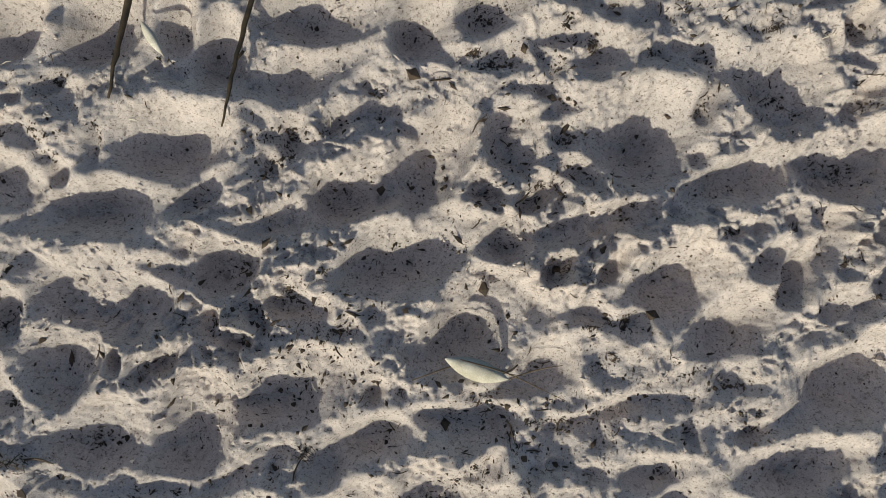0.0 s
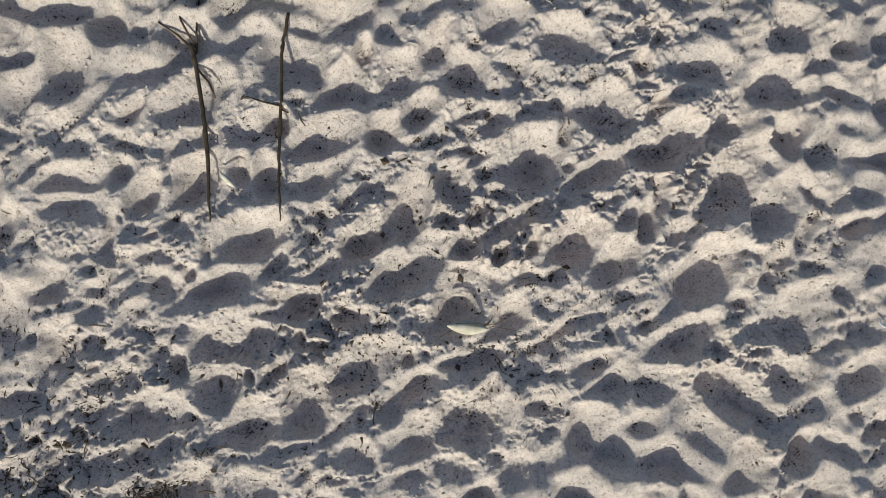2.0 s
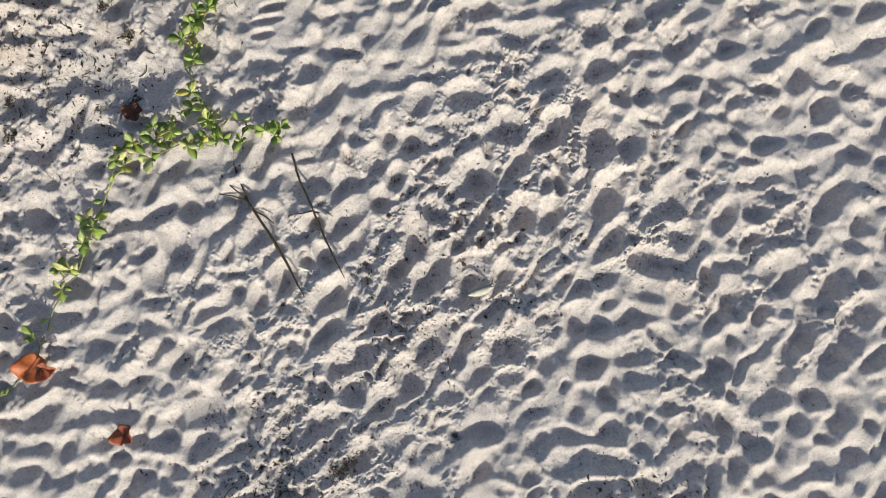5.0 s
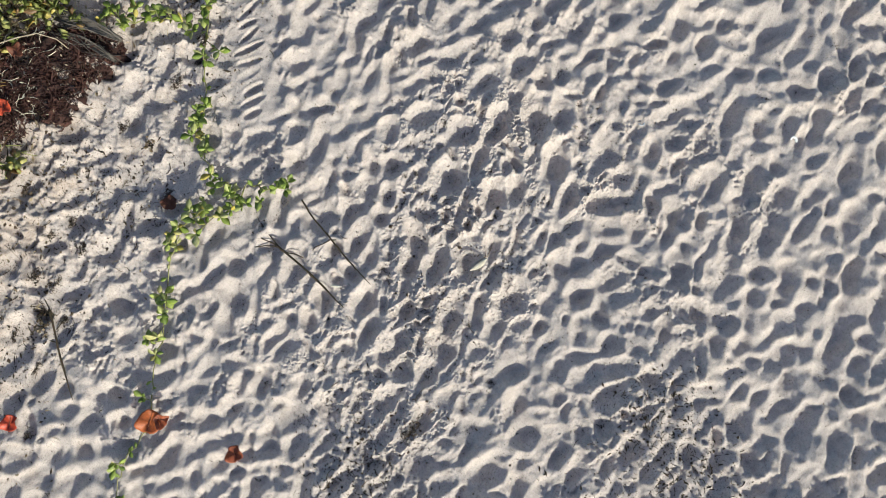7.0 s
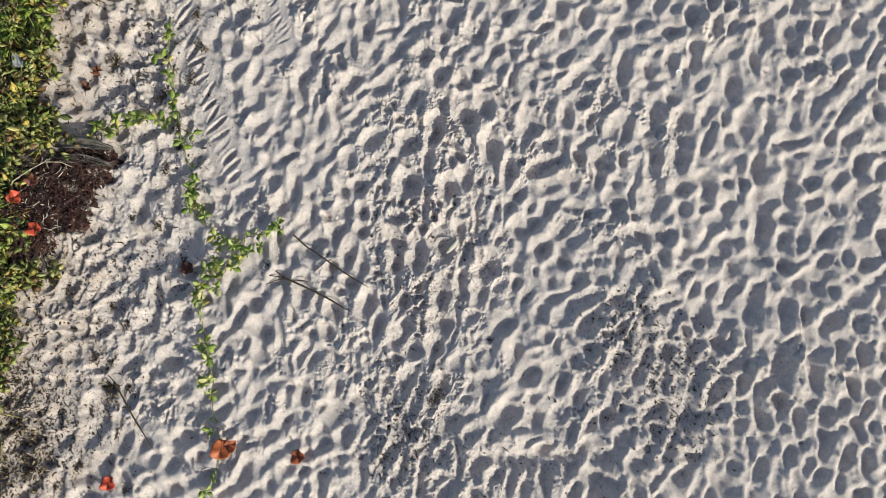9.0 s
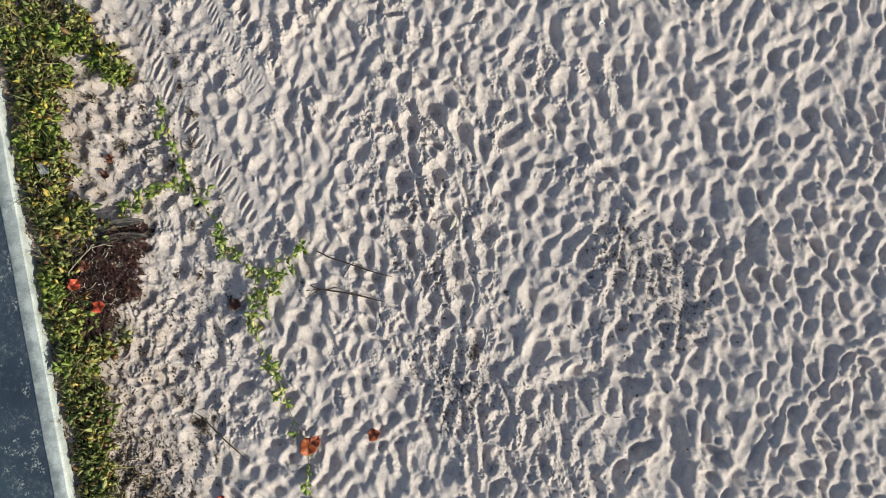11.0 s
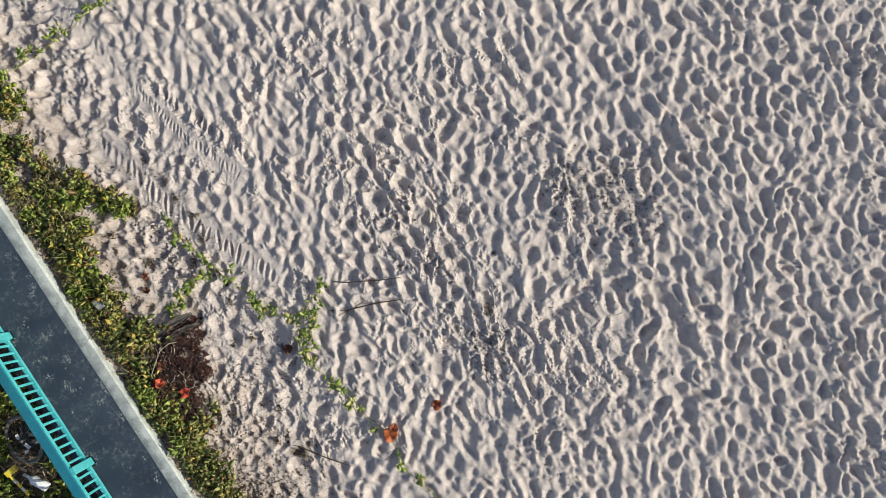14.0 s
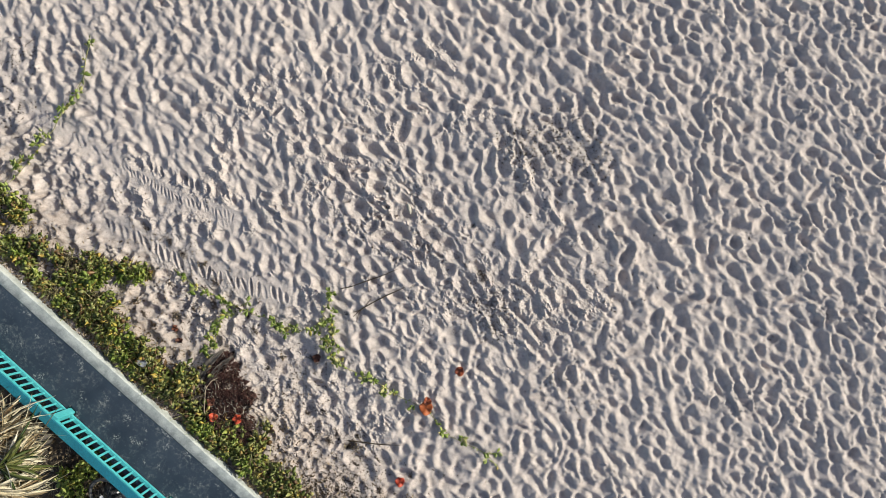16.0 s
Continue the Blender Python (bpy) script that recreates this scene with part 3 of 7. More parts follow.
footprint(-1.27, -0.81, 0.23, 0.15, -31, 0.057)
footprint(-0.42, -1.60, 0.19, 0.13, -1, 0.054)
footprint(-0.86, -1.37, 0.19, 0.10, -31, 0.036)
footprint(-0.08, -1.05, 0.23, 0.07, -11, 0.029)
footprint(-0.19, -1.22, 0.15, 0.10, -11, 0.037)
footprint(-1.60, 0.83, 0.23, 0.08, -5, 0.032)
footprint(-1.57, 0.58, 0.34, 0.07, 10, 0.029)
footprint(-1.79, 0.79, 0.23, 0.10, -20, 0.036)
footprint(-1.61, 0.40, 0.10, 0.08, -51, 0.030)
footprint(-1.93, 0.94, 0.15, 0.05, -41, 0.019)
footprint(-2.26, 0.71, 0.30, 0.10, -5, 0.040)
footprint(-1.91, 0.61, 0.15, 0.10, -21, 0.036)
footprint(-1.77, 0.17, 0.23, 0.11, -6, 0.045)
footprint(-2.30, 0.46, 0.22, 0.07, 10, 0.029)
footprint(-2.12, 0.36, 0.13, 0.11, -11, 0.043)
footprint(-2.08, 0.25, 0.11, 0.08, -51, 0.031)
footprint(-2.04, 0.06, 0.19, 0.08, 10, 0.035)
footprint(-1.90, -0.02, 0.11, 0.08, -11, 0.029)
footprint(-2.18, 0.83, 0.15, 0.06, -21, 0.022)
footprint(-2.21, 1.37, 0.13, 0.10, -10, 0.036)
footprint(-2.12, 1.23, 0.15, 0.11, -51, 0.045)
footprint(-2.36, 0.98, 0.15, 0.11, -51, 0.043)
footprint(-2.79, 1.13, 0.19, 0.11, -31, 0.043)
footprint(-2.64, 0.94, 0.11, 0.08, -51, 0.031)
footprint(-2.70, 1.38, 0.15, 0.08, 10, 0.032)
footprint(-1.93, 1.32, 0.11, 0.07, 10, 0.029)
footprint(-1.80, -0.16, 0.11, 0.09, -51, 0.037)
footprint(-1.82, 2.15, 0.13, 0.11, -10, 0.041)
footprint(-1.48, 2.22, 0.11, 0.10, -50, 0.037)
footprint(-0.58, 2.53, 0.13, 0.07, 11, 0.029)
footprint(-0.82, 2.33, 0.15, 0.06, -20, 0.022)
footprint(-1.46, 1.02, 0.10, 0.07, -51, 0.028)
footprint(-1.78, 1.44, 0.11, 0.08, -51, 0.033)
footprint(0.13, 1.30, 0.17, 0.11, 0, 0.045)
footprint(-1.63, 0.72, 0.11, 0.05, 10, 0.022)
footprint(-1.41, 1.71, 0.09, 0.07, -20, 0.026)
footprint(-2.01, 1.60, 0.09, 0.08, -51, 0.030)
footprint(-0.28, 2.41, 0.15, 0.09, -30, 0.032)
footprint(-0.02, 2.34, 0.16, 0.08, 10, 0.032)
footprint(2.71, 1.17, 0.14, 0.11, 79, 0.048)
footprint(2.57, 0.97, 0.22, 0.11, 19, 0.047)
footprint(2.57, 0.73, 0.29, 0.10, -1, 0.042)
footprint(2.28, 1.11, 0.28, 0.11, -21, 0.042)
footprint(2.41, 0.48, 0.24, 0.11, 9, 0.047)
footprint(2.59, 0.25, 0.25, 0.09, -1, 0.037)
footprint(2.35, 0.19, 0.29, 0.11, -21, 0.043)
footprint(2.32, 0.81, 0.08, 0.06, 79, 0.026)
footprint(2.28, 0.64, 0.13, 0.08, -61, 0.032)
footprint(2.16, 0.41, 0.16, 0.08, 89, 0.032)
footprint(2.20, -0.76, 0.19, 0.08, -31, 0.029)
footprint(1.87, -1.26, 0.13, 0.08, 18, 0.032)
footprint(2.24, -1.70, 0.16, 0.08, 18, 0.032)
footprint(2.02, 1.20, 0.13, 0.09, -21, 0.035)
footprint(1.96, 1.11, 0.22, 0.06, 9, 0.026)
footprint(1.68, 1.03, 0.31, 0.14, 14, 0.058)
footprint(1.96, 0.82, 0.32, 0.09, 14, 0.037)
footprint(1.94, 0.54, 0.25, 0.08, 9, 0.031)
footprint(2.18, 1.29, 0.16, 0.08, 9, 0.031)
footprint(1.43, 1.07, 0.25, 0.10, 19, 0.042)
footprint(1.28, 1.10, 0.19, 0.10, 29, 0.042)
footprint(1.33, -1.42, 0.16, 0.08, 28, 0.032)
footprint(1.23, 0.71, 0.25, 0.10, -26, 0.037)
footprint(1.30, 1.37, 0.22, 0.09, -26, 0.033)
footprint(1.42, 1.50, 0.22, 0.11, 19, 0.047)
footprint(1.05, 0.74, 0.14, 0.09, -41, 0.034)
footprint(1.11, 1.21, 0.16, 0.06, 9, 0.026)
footprint(0.33, -1.25, 0.19, 0.11, 39, 0.047)
footprint(0.15, -1.18, 0.16, 0.09, 9, 0.037)
footprint(-0.04, 1.50, 0.25, 0.07, -31, 0.029)
footprint(0.55, 1.60, 0.12, 0.09, -71, 0.037)
footprint(0.44, 1.69, 0.11, 0.06, 79, 0.026)
footprint(0.15, 1.49, 0.16, 0.07, -41, 0.031)
footprint(1.81, -2.23, 0.22, 0.09, -22, 0.033)
footprint(1.67, -2.81, 0.32, 0.10, 23, 0.043)
footprint(1.36, -2.72, 0.32, 0.16, -37, 0.062)
footprint(1.93, -2.77, 0.26, 0.14, -51, 0.058)
footprint(1.51, -3.10, 0.26, 0.11, -42, 0.048)
footprint(1.54, -3.27, 0.13, 0.09, 18, 0.037)
footprint(1.66, -3.49, 0.27, 0.18, -27, 0.066)
footprint(1.25, -3.28, 0.22, 0.10, -22, 0.038)
footprint(0.88, -3.36, 0.29, 0.18, -37, 0.068)
footprint(1.45, -3.77, 0.26, 0.16, -22, 0.059)
footprint(1.17, -3.68, 0.19, 0.16, 8, 0.063)
footprint(1.80, -3.78, 0.26, 0.14, -22, 0.052)
footprint(1.41, -3.96, 0.28, 0.12, 18, 0.048)
footprint(1.67, -4.14, 0.32, 0.10, 23, 0.043)
footprint(1.43, -4.35, 0.32, 0.14, 18, 0.059)
footprint(1.54, -4.47, 0.25, 0.14, 18, 0.059)
footprint(1.54, -4.77, 0.29, 0.16, 18, 0.067)
footprint(1.21, -4.63, 0.22, 0.09, 18, 0.038)
footprint(1.04, -4.82, 0.22, 0.14, 18, 0.059)
footprint(1.08, -4.47, 0.25, 0.09, 18, 0.038)
footprint(1.02, -4.13, 0.28, 0.13, 18, 0.054)
footprint(0.87, -4.23, 0.19, 0.10, -32, 0.038)
footprint(0.87, -3.91, 0.32, 0.11, 13, 0.048)
footprint(0.84, -3.71, 0.25, 0.14, -27, 0.052)
footprint(1.19, -4.07, 0.22, 0.09, 18, 0.037)
footprint(1.25, -5.09, 0.16, 0.13, -42, 0.048)
footprint(0.82, -4.98, 0.19, 0.11, -22, 0.043)
footprint(0.93, -5.25, 0.25, 0.14, 18, 0.059)
footprint(1.07, -5.35, 0.25, 0.13, 79, 0.053)
footprint(1.43, -5.36, 0.19, 0.10, -71, 0.040)
footprint(1.43, -5.52, 0.16, 0.10, 28, 0.041)
footprint(0.51, -4.90, 0.22, 0.14, 28, 0.059)
footprint(0.29, -5.05, 0.22, 0.16, 18, 0.067)
footprint(0.46, -4.66, 0.28, 0.18, 18, 0.075)
footprint(0.40, -4.46, 0.22, 0.09, 8, 0.037)
footprint(0.71, -4.36, 0.19, 0.10, 28, 0.043)
footprint(0.49, -4.18, 0.16, 0.13, -62, 0.052)
footprint(0.48, -4.05, 0.16, 0.09, 8, 0.037)
footprint(0.42, -3.88, 0.19, 0.10, 18, 0.043)
footprint(1.15, -1.80, 0.38, 0.16, 23, 0.066)
footprint(0.99, -1.98, 0.28, 0.10, -27, 0.038)
footprint(1.41, -2.31, 0.13, 0.08, 79, 0.032)
footprint(0.80, -1.96, 0.22, 0.18, -61, 0.072)
footprint(0.67, -2.64, 0.28, 0.10, 18, 0.042)
footprint(0.59, -3.33, 0.22, 0.09, 18, 0.037)
footprint(0.61, -3.56, 0.25, 0.13, -32, 0.048)
footprint(0.72, -2.36, 0.19, 0.09, -42, 0.037)
footprint(0.66, -2.86, 0.19, 0.08, -42, 0.032)
footprint(0.55, -5.20, 0.19, 0.12, 49, 0.048)
footprint(0.34, -5.28, 0.19, 0.09, 8, 0.037)
footprint(0.22, -4.74, 0.16, 0.09, 18, 0.037)
footprint(0.43, -3.68, 0.22, 0.10, 18, 0.043)
footprint(0.82, -1.54, 0.19, 0.09, -51, 0.037)
footprint(0.10, -2.74, 0.22, 0.11, 49, 0.048)
footprint(-0.15, -3.01, 0.22, 0.13, 18, 0.053)
footprint(0.09, -3.26, 0.44, 0.18, 18, 0.074)
footprint(-0.21, -3.34, 0.22, 0.13, 18, 0.053)
footprint(-0.27, -2.83, 0.35, 0.11, -27, 0.042)
footprint(-0.56, -2.67, 0.28, 0.22, -42, 0.080)
footprint(-0.36, -3.26, 0.25, 0.14, 18, 0.058)
footprint(-0.31, -3.53, 0.25, 0.09, 8, 0.040)
footprint(0.10, -3.55, 0.28, 0.13, 18, 0.053)
footprint(0.13, -3.88, 0.22, 0.11, 18, 0.048)
footprint(-0.19, -4.04, 0.22, 0.11, 18, 0.048)
footprint(-0.12, -4.34, 0.19, 0.16, 28, 0.066)
footprint(-0.40, -3.80, 0.38, 0.10, 13, 0.042)
footprint(-0.90, -4.08, 0.28, 0.20, 18, 0.080)
footprint(-0.83, -3.71, 0.28, 0.11, 18, 0.048)
footprint(-0.45, -4.21, 0.25, 0.11, 8, 0.048)
footprint(-0.60, -4.47, 0.35, 0.14, -22, 0.052)
footprint(-0.95, -4.62, 0.25, 0.16, -2, 0.065)
footprint(-1.04, -3.18, 0.25, 0.19, 39, 0.079)
footprint(-0.87, -2.80, 0.14, 0.09, 79, 0.039)
footprint(-0.95, -3.01, 0.25, 0.10, 18, 0.042)
footprint(-1.11, -3.49, 0.28, 0.13, 8, 0.053)
footprint(-0.58, -1.48, 0.25, 0.13, -22, 0.047)
footprint(-0.86, -0.98, 0.22, 0.11, -42, 0.046)
footprint(-1.07, -1.24, 0.28, 0.14, -22, 0.051)
footprint(-1.02, -1.45, 0.25, 0.13, 19, 0.052)
footprint(-1.11, -2.11, 0.28, 0.19, -81, 0.078)
footprint(-1.29, -2.84, 0.28, 0.20, 39, 0.080)
footprint(-1.47, -4.02, 0.25, 0.14, -17, 0.052)
footprint(-1.12, -3.90, 0.25, 0.10, 18, 0.042)
footprint(-1.44, -4.51, 0.19, 0.13, 79, 0.052)
footprint(-1.63, -3.54, 0.22, 0.16, 79, 0.065)
footprint(-0.57, -3.54, 0.25, 0.09, 8, 0.040)
footprint(-1.32, -2.16, 0.25, 0.19, -72, 0.078)
footprint(-1.23, -1.73, 0.38, 0.12, -81, 0.052)
footprint(-1.51, -2.47, 0.28, 0.16, -42, 0.063)
footprint(-1.76, -2.61, 0.50, 0.16, -12, 0.066)
footprint(-2.19, -2.58, 0.38, 0.28, 79, 0.080)
footprint(-1.94, -2.28, 0.28, 0.14, -62, 0.057)
footprint(-1.77, -2.06, 0.31, 0.14, -27, 0.051)
footprint(-1.91, -3.38, 0.50, 0.22, -17, 0.080)
footprint(-2.21, -3.28, 0.28, 0.19, 79, 0.078)
footprint(-2.02, -3.58, 0.31, 0.14, -2, 0.058)
footprint(-1.65, -3.18, 0.25, 0.16, 8, 0.066)
footprint(-1.92, -2.96, 0.22, 0.12, 79, 0.052)
footprint(-2.18, -3.00, 0.19, 0.09, 79, 0.039)
footprint(-2.02, -3.90, 0.22, 0.16, -72, 0.065)
footprint(-1.82, -4.04, 0.19, 0.11, 28, 0.048)
footprint(-2.24, -4.08, 0.25, 0.11, 18, 0.047)
footprint(-2.19, -3.83, 0.19, 0.12, 79, 0.052)
footprint(-2.42, -3.72, 0.25, 0.16, 18, 0.066)
footprint(-2.61, -4.00, 0.25, 0.16, -42, 0.062)
footprint(-2.59, -3.11, 0.25, 0.17, -22, 0.065)
footprint(-2.85, -3.63, 0.28, 0.18, 8, 0.074)
footprint(-2.91, -3.33, 0.37, 0.16, 3, 0.066)
footprint(-3.12, -3.70, 0.31, 0.16, -22, 0.058)
footprint(-2.73, -2.41, 0.28, 0.17, 8, 0.073)
footprint(-2.98, -2.42, 0.37, 0.17, -17, 0.067)
footprint(-2.80, -2.14, 0.28, 0.12, -42, 0.052)
footprint(-3.00, -1.87, 0.28, 0.15, -52, 0.065)
footprint(-2.84, -2.64, 0.22, 0.14, 79, 0.057)
footprint(-3.00, -2.83, 0.22, 0.12, 79, 0.052)
footprint(-3.30, -3.08, 0.31, 0.16, 8, 0.065)
footprint(-3.36, -3.36, 0.34, 0.13, 3, 0.052)
footprint(-3.37, -3.71, 0.22, 0.14, 18, 0.058)
footprint(-3.24, -3.99, 0.28, 0.12, -22, 0.047)
footprint(-3.59, -3.72, 0.25, 0.12, 78, 0.052)
footprint(-2.37, -1.88, 0.31, 0.14, 8, 0.057)
footprint(-2.39, -2.13, 0.16, 0.09, 79, 0.039)
footprint(-2.39, -0.89, 0.22, 0.12, -42, 0.050)
footprint(-1.95, -1.36, 0.22, 0.16, 29, 0.065)
footprint(-2.58, -1.70, 0.19, 0.09, -32, 0.035)
footprint(-2.85, -1.17, 0.22, 0.12, -42, 0.050)
footprint(-3.03, -1.42, 0.25, 0.11, 19, 0.047)
footprint(-3.01, -1.65, 0.19, 0.10, 78, 0.041)
footprint(-2.12, -0.97, 0.19, 0.09, 19, 0.039)
footprint(3.63, 3.54, 0.21, 0.15, -31, 0.056)
footprint(3.40, 3.78, 0.20, 0.14, -82, 0.058)
footprint(3.90, 3.11, 0.20, 0.12, -72, 0.052)
footprint(3.79, 3.30, 0.34, 0.10, 88, 0.043)
footprint(3.52, 2.45, 0.16, 0.14, -72, 0.057)
footprint(3.37, 2.91, 0.24, 0.12, -62, 0.052)
footprint(3.32, 2.60, 0.21, 0.08, 18, 0.034)
footprint(3.16, 3.03, 0.12, 0.10, 67, 0.043)
footprint(3.20, 3.20, 0.15, 0.08, -62, 0.035)
footprint(2.92, 3.53, 0.14, 0.12, 67, 0.051)
footprint(2.64, 3.02, 0.14, 0.10, -72, 0.040)
footprint(2.52, 2.81, 0.20, 0.12, -32, 0.046)
footprint(2.46, 3.39, 0.41, 0.15, 38, 0.062)
footprint(3.49, 1.95, 0.12, 0.12, 67, 0.046)
footprint(3.35, 1.78, 0.35, 0.10, -12, 0.040)
footprint(3.18, 1.56, 0.21, 0.11, -52, 0.046)
footprint(3.39, 1.14, 0.24, 0.12, -62, 0.052)
footprint(3.13, 1.06, 0.31, 0.11, 8, 0.046)
footprint(3.06, 0.46, 0.17, 0.10, -62, 0.043)
footprint(3.13, 0.80, 0.21, 0.08, -62, 0.035)
footprint(2.54, 2.15, 0.27, 0.08, -7, 0.034)
footprint(2.14, 1.90, 0.21, 0.09, 8, 0.040)
footprint(2.79, -0.11, 0.17, 0.10, -3, 0.040)
footprint(2.66, -0.33, 0.21, 0.08, 7, 0.034)
footprint(-0.61, -5.25, 0.27, 0.15, 7, 0.063)
footprint(-0.11, -5.65, 0.27, 0.10, 6, 0.040)
footprint(0.07, -5.95, 0.24, 0.12, -4, 0.052)
footprint(-0.69, -5.62, 0.15, 0.15, 67, 0.056)
footprint(-0.93, -5.03, 0.21, 0.09, -53, 0.040)
footprint(-0.52, -5.92, 0.17, 0.10, 67, 0.043)
footprint(-2.38, -4.63, 0.30, 0.11, -19, 0.042)
footprint(-1.34, -4.86, 0.27, 0.12, -8, 0.051)
footprint(-1.69, -4.82, 0.34, 0.11, -19, 0.042)
footprint(-2.22, -5.03, 0.20, 0.14, 7, 0.057)
footprint(-1.57, -5.24, 0.20, 0.11, 7, 0.046)
footprint(-2.63, -4.78, 0.27, 0.10, -73, 0.042)
footprint(-3.29, -4.45, 0.30, 0.14, 17, 0.057)
footprint(-3.83, -4.36, 0.27, 0.15, 7, 0.062)
footprint(-4.23, -3.74, 0.47, 0.15, -13, 0.062)
footprint(-4.29, -4.05, 0.27, 0.12, 7, 0.051)
footprint(-4.29, -3.20, 0.30, 0.12, 2, 0.051)
footprint(-3.58, -1.14, 0.27, 0.12, -13, 0.048)
footprint(-3.46, -2.07, 0.27, 0.12, -43, 0.050)
footprint(-3.88, -3.24, 0.13, 0.12, 67, 0.050)
footprint(-4.58, -3.55, 0.20, 0.13, 17, 0.056)
footprint(-4.39, -2.91, 0.27, 0.12, -43, 0.050)
footprint(-4.69, -3.80, 0.26, 0.10, 7, 0.042)
footprint(-1.94, -0.23, 0.27, 0.11, 7, 0.045)
footprint(-2.18, 0.06, 0.40, 0.12, 13, 0.051)
footprint(-2.45, -0.16, 0.27, 0.11, -8, 0.045)
footprint(-2.62, 0.13, 0.33, 0.12, 18, 0.050)
footprint(-2.69, 0.31, 0.20, 0.09, -28, 0.035)
footprint(-3.00, 0.07, 0.30, 0.09, 43, 0.039)
footprint(-3.27, -0.40, 0.33, 0.12, 2, 0.050)
footprint(-2.82, -0.36, 0.13, 0.11, 67, 0.045)
footprint(-1.74, -0.53, 0.27, 0.08, 7, 0.034)
footprint(-2.20, 1.99, 0.27, 0.17, 28, 0.070)
footprint(-1.87, 2.50, 0.08, 0.05, -35, 0.029)
footprint(-1.49, 2.12, 0.09, 0.06, 3, 0.028)
footprint(-1.86, 2.45, 0.07, 0.08, 26, 0.033)
footprint(-1.57, 2.46, 0.07, 0.07, 19, 0.034)
footprint(-1.66, 2.43, 0.08, 0.07, 0, 0.027)
footprint(-1.76, 2.62, 0.10, 0.08, 4, 0.028)
footprint(-1.54, 2.24, 0.10, 0.08, 1, 0.029)
footprint(-1.57, 2.73, 0.07, 0.06, 25, 0.025)
footprint(-1.86, 2.17, 0.07, 0.07, -2, 0.028)
footprint(-1.74, 2.35, 0.08, 0.06, 11, 0.028)
footprint(-2.11, 2.77, 0.07, 0.07, 32, 0.026)
footprint(-1.82, 2.34, 0.09, 0.07, -21, 0.028)
footprint(-2.02, 2.39, 0.06, 0.07, 32, 0.035)
footprint(-1.03, 2.58, 0.06, 0.06, 37, 0.033)
footprint(-2.10, 3.02, 0.08, 0.07, -17, 0.027)
footprint(-1.79, 2.64, 0.08, 0.08, -13, 0.025)
footprint(-1.79, 2.36, 0.09, 0.06, -17, 0.026)
footprint(-1.71, 2.25, 0.07, 0.05, -36, 0.027)
footprint(-1.60, 2.58, 0.06, 0.06, -20, 0.035)
footprint(-1.98, 2.29, 0.09, 0.06, 39, 0.030)
footprint(-2.03, 2.50, 0.06, 0.06, -20, 0.034)
footprint(-1.45, 2.37, 0.06, 0.06, -21, 0.027)
footprint(-2.30, 2.45, 0.07, 0.05, 34, 0.031)
footprint(-1.73, 2.26, 0.10, 0.07, 23, 0.032)
footprint(-1.75, 2.62, 0.07, 0.08, 32, 0.034)
footprint(-2.09, 2.70, 0.09, 0.07, 25, 0.030)
# wide hollows added inland of the vine, shaped to lie in shade
footprint(-0.79, 2.00, 0.34, 0.2, -10, 0.075)
footprint(-0.61, 1.81, 0.34, 0.2, -10, 0.075)
footprint(-0.75, 1.83, 0.34, 0.2, -10, 0.075)

RNG = np.random.default_rng(11)
SHORE = np.array([-0.2588, 0.9659])      # inland, across the walkway
ALONG = np.array([0.9659, 0.2588])       # along the walkway
LEE = np.array([0.419, 0.908])           # the way that shadows fall
PLACED = np.array([(p[0] + 0.3 * p[3] * LEE[0], p[1] + 0.3 * p[3] * LEE[1]) for p in PRINTS])


def trodden_between():
    """Lesser prints in the gaps between the clear ones, and beyond them, strung out across the light."""
    grid = {}
    for s in map(tuple, PLACED):
        grid.setdefault((int(s[0] // 0.35), int(s[1] // 0.35)), []).append(s)
    for _ in range(34000):
        x, y = RNG.uniform(-8.2, 7.2), RNG.uniform(-8.8, 4.6)
        inland = -0.2588 * x + 0.9659 * y
        if inland > 3.5 or (-1.5 < x < 1.5 and -0.7 < y < 0.75):
            continue
        core = abs(x) < 2 and abs(y) < 1.3
        wide, deep = (0.15, 0.12) if core else (0.17, 0.145) if inland > 1.6 else (0.18, 0.135)
        cell = (int(x // 0.35), int(y // 0.35))
        near = [s for i in (-1, 0, 1) for j in (-1, 0, 1) for s in grid.get((cell[0] + i, cell[1] + j), ())]
        if any(((s[0] - x) * LEE[1] - (s[1] - y) * LEE[0]) ** 2 / wide ** 2 + ((s[0] - x) * LEE[0] + (s[1] - y) * LEE[1]) ** 2 / deep ** 2 < 1 for s in near):
            continue
        grid.setdefault(cell, []).append((x, y))
        big = 0.6 if core else 0.72
        length, width = RNG.uniform(0.2, 0.44) * big, RNG.uniform(0.1, 0.165) * big
        if inland > 1.6:
            length, width = RNG.uniform(0.12, 0.24), RNG.uniform(0.085, 0.14)
        turn = RNG.normal(-12, 20)
        PRINTS.append((x, y, length / 2, width / 2, radians(turn), min(0.062, width * (RNG.uniform(0.26, 0.44) if inland < 1.6 else RNG.uniform(0.32, 0.52)))))


trodden_between()


# the big prints with their walls, which smaller dents leave whole
CLEAR = np.array([(p[0], p[1] + 0.5 * p[3], 1.35 * p[2] + 0.02, 1.9 * p[3] + 0.02) for p in PRINTS if p[3] > 0.03])


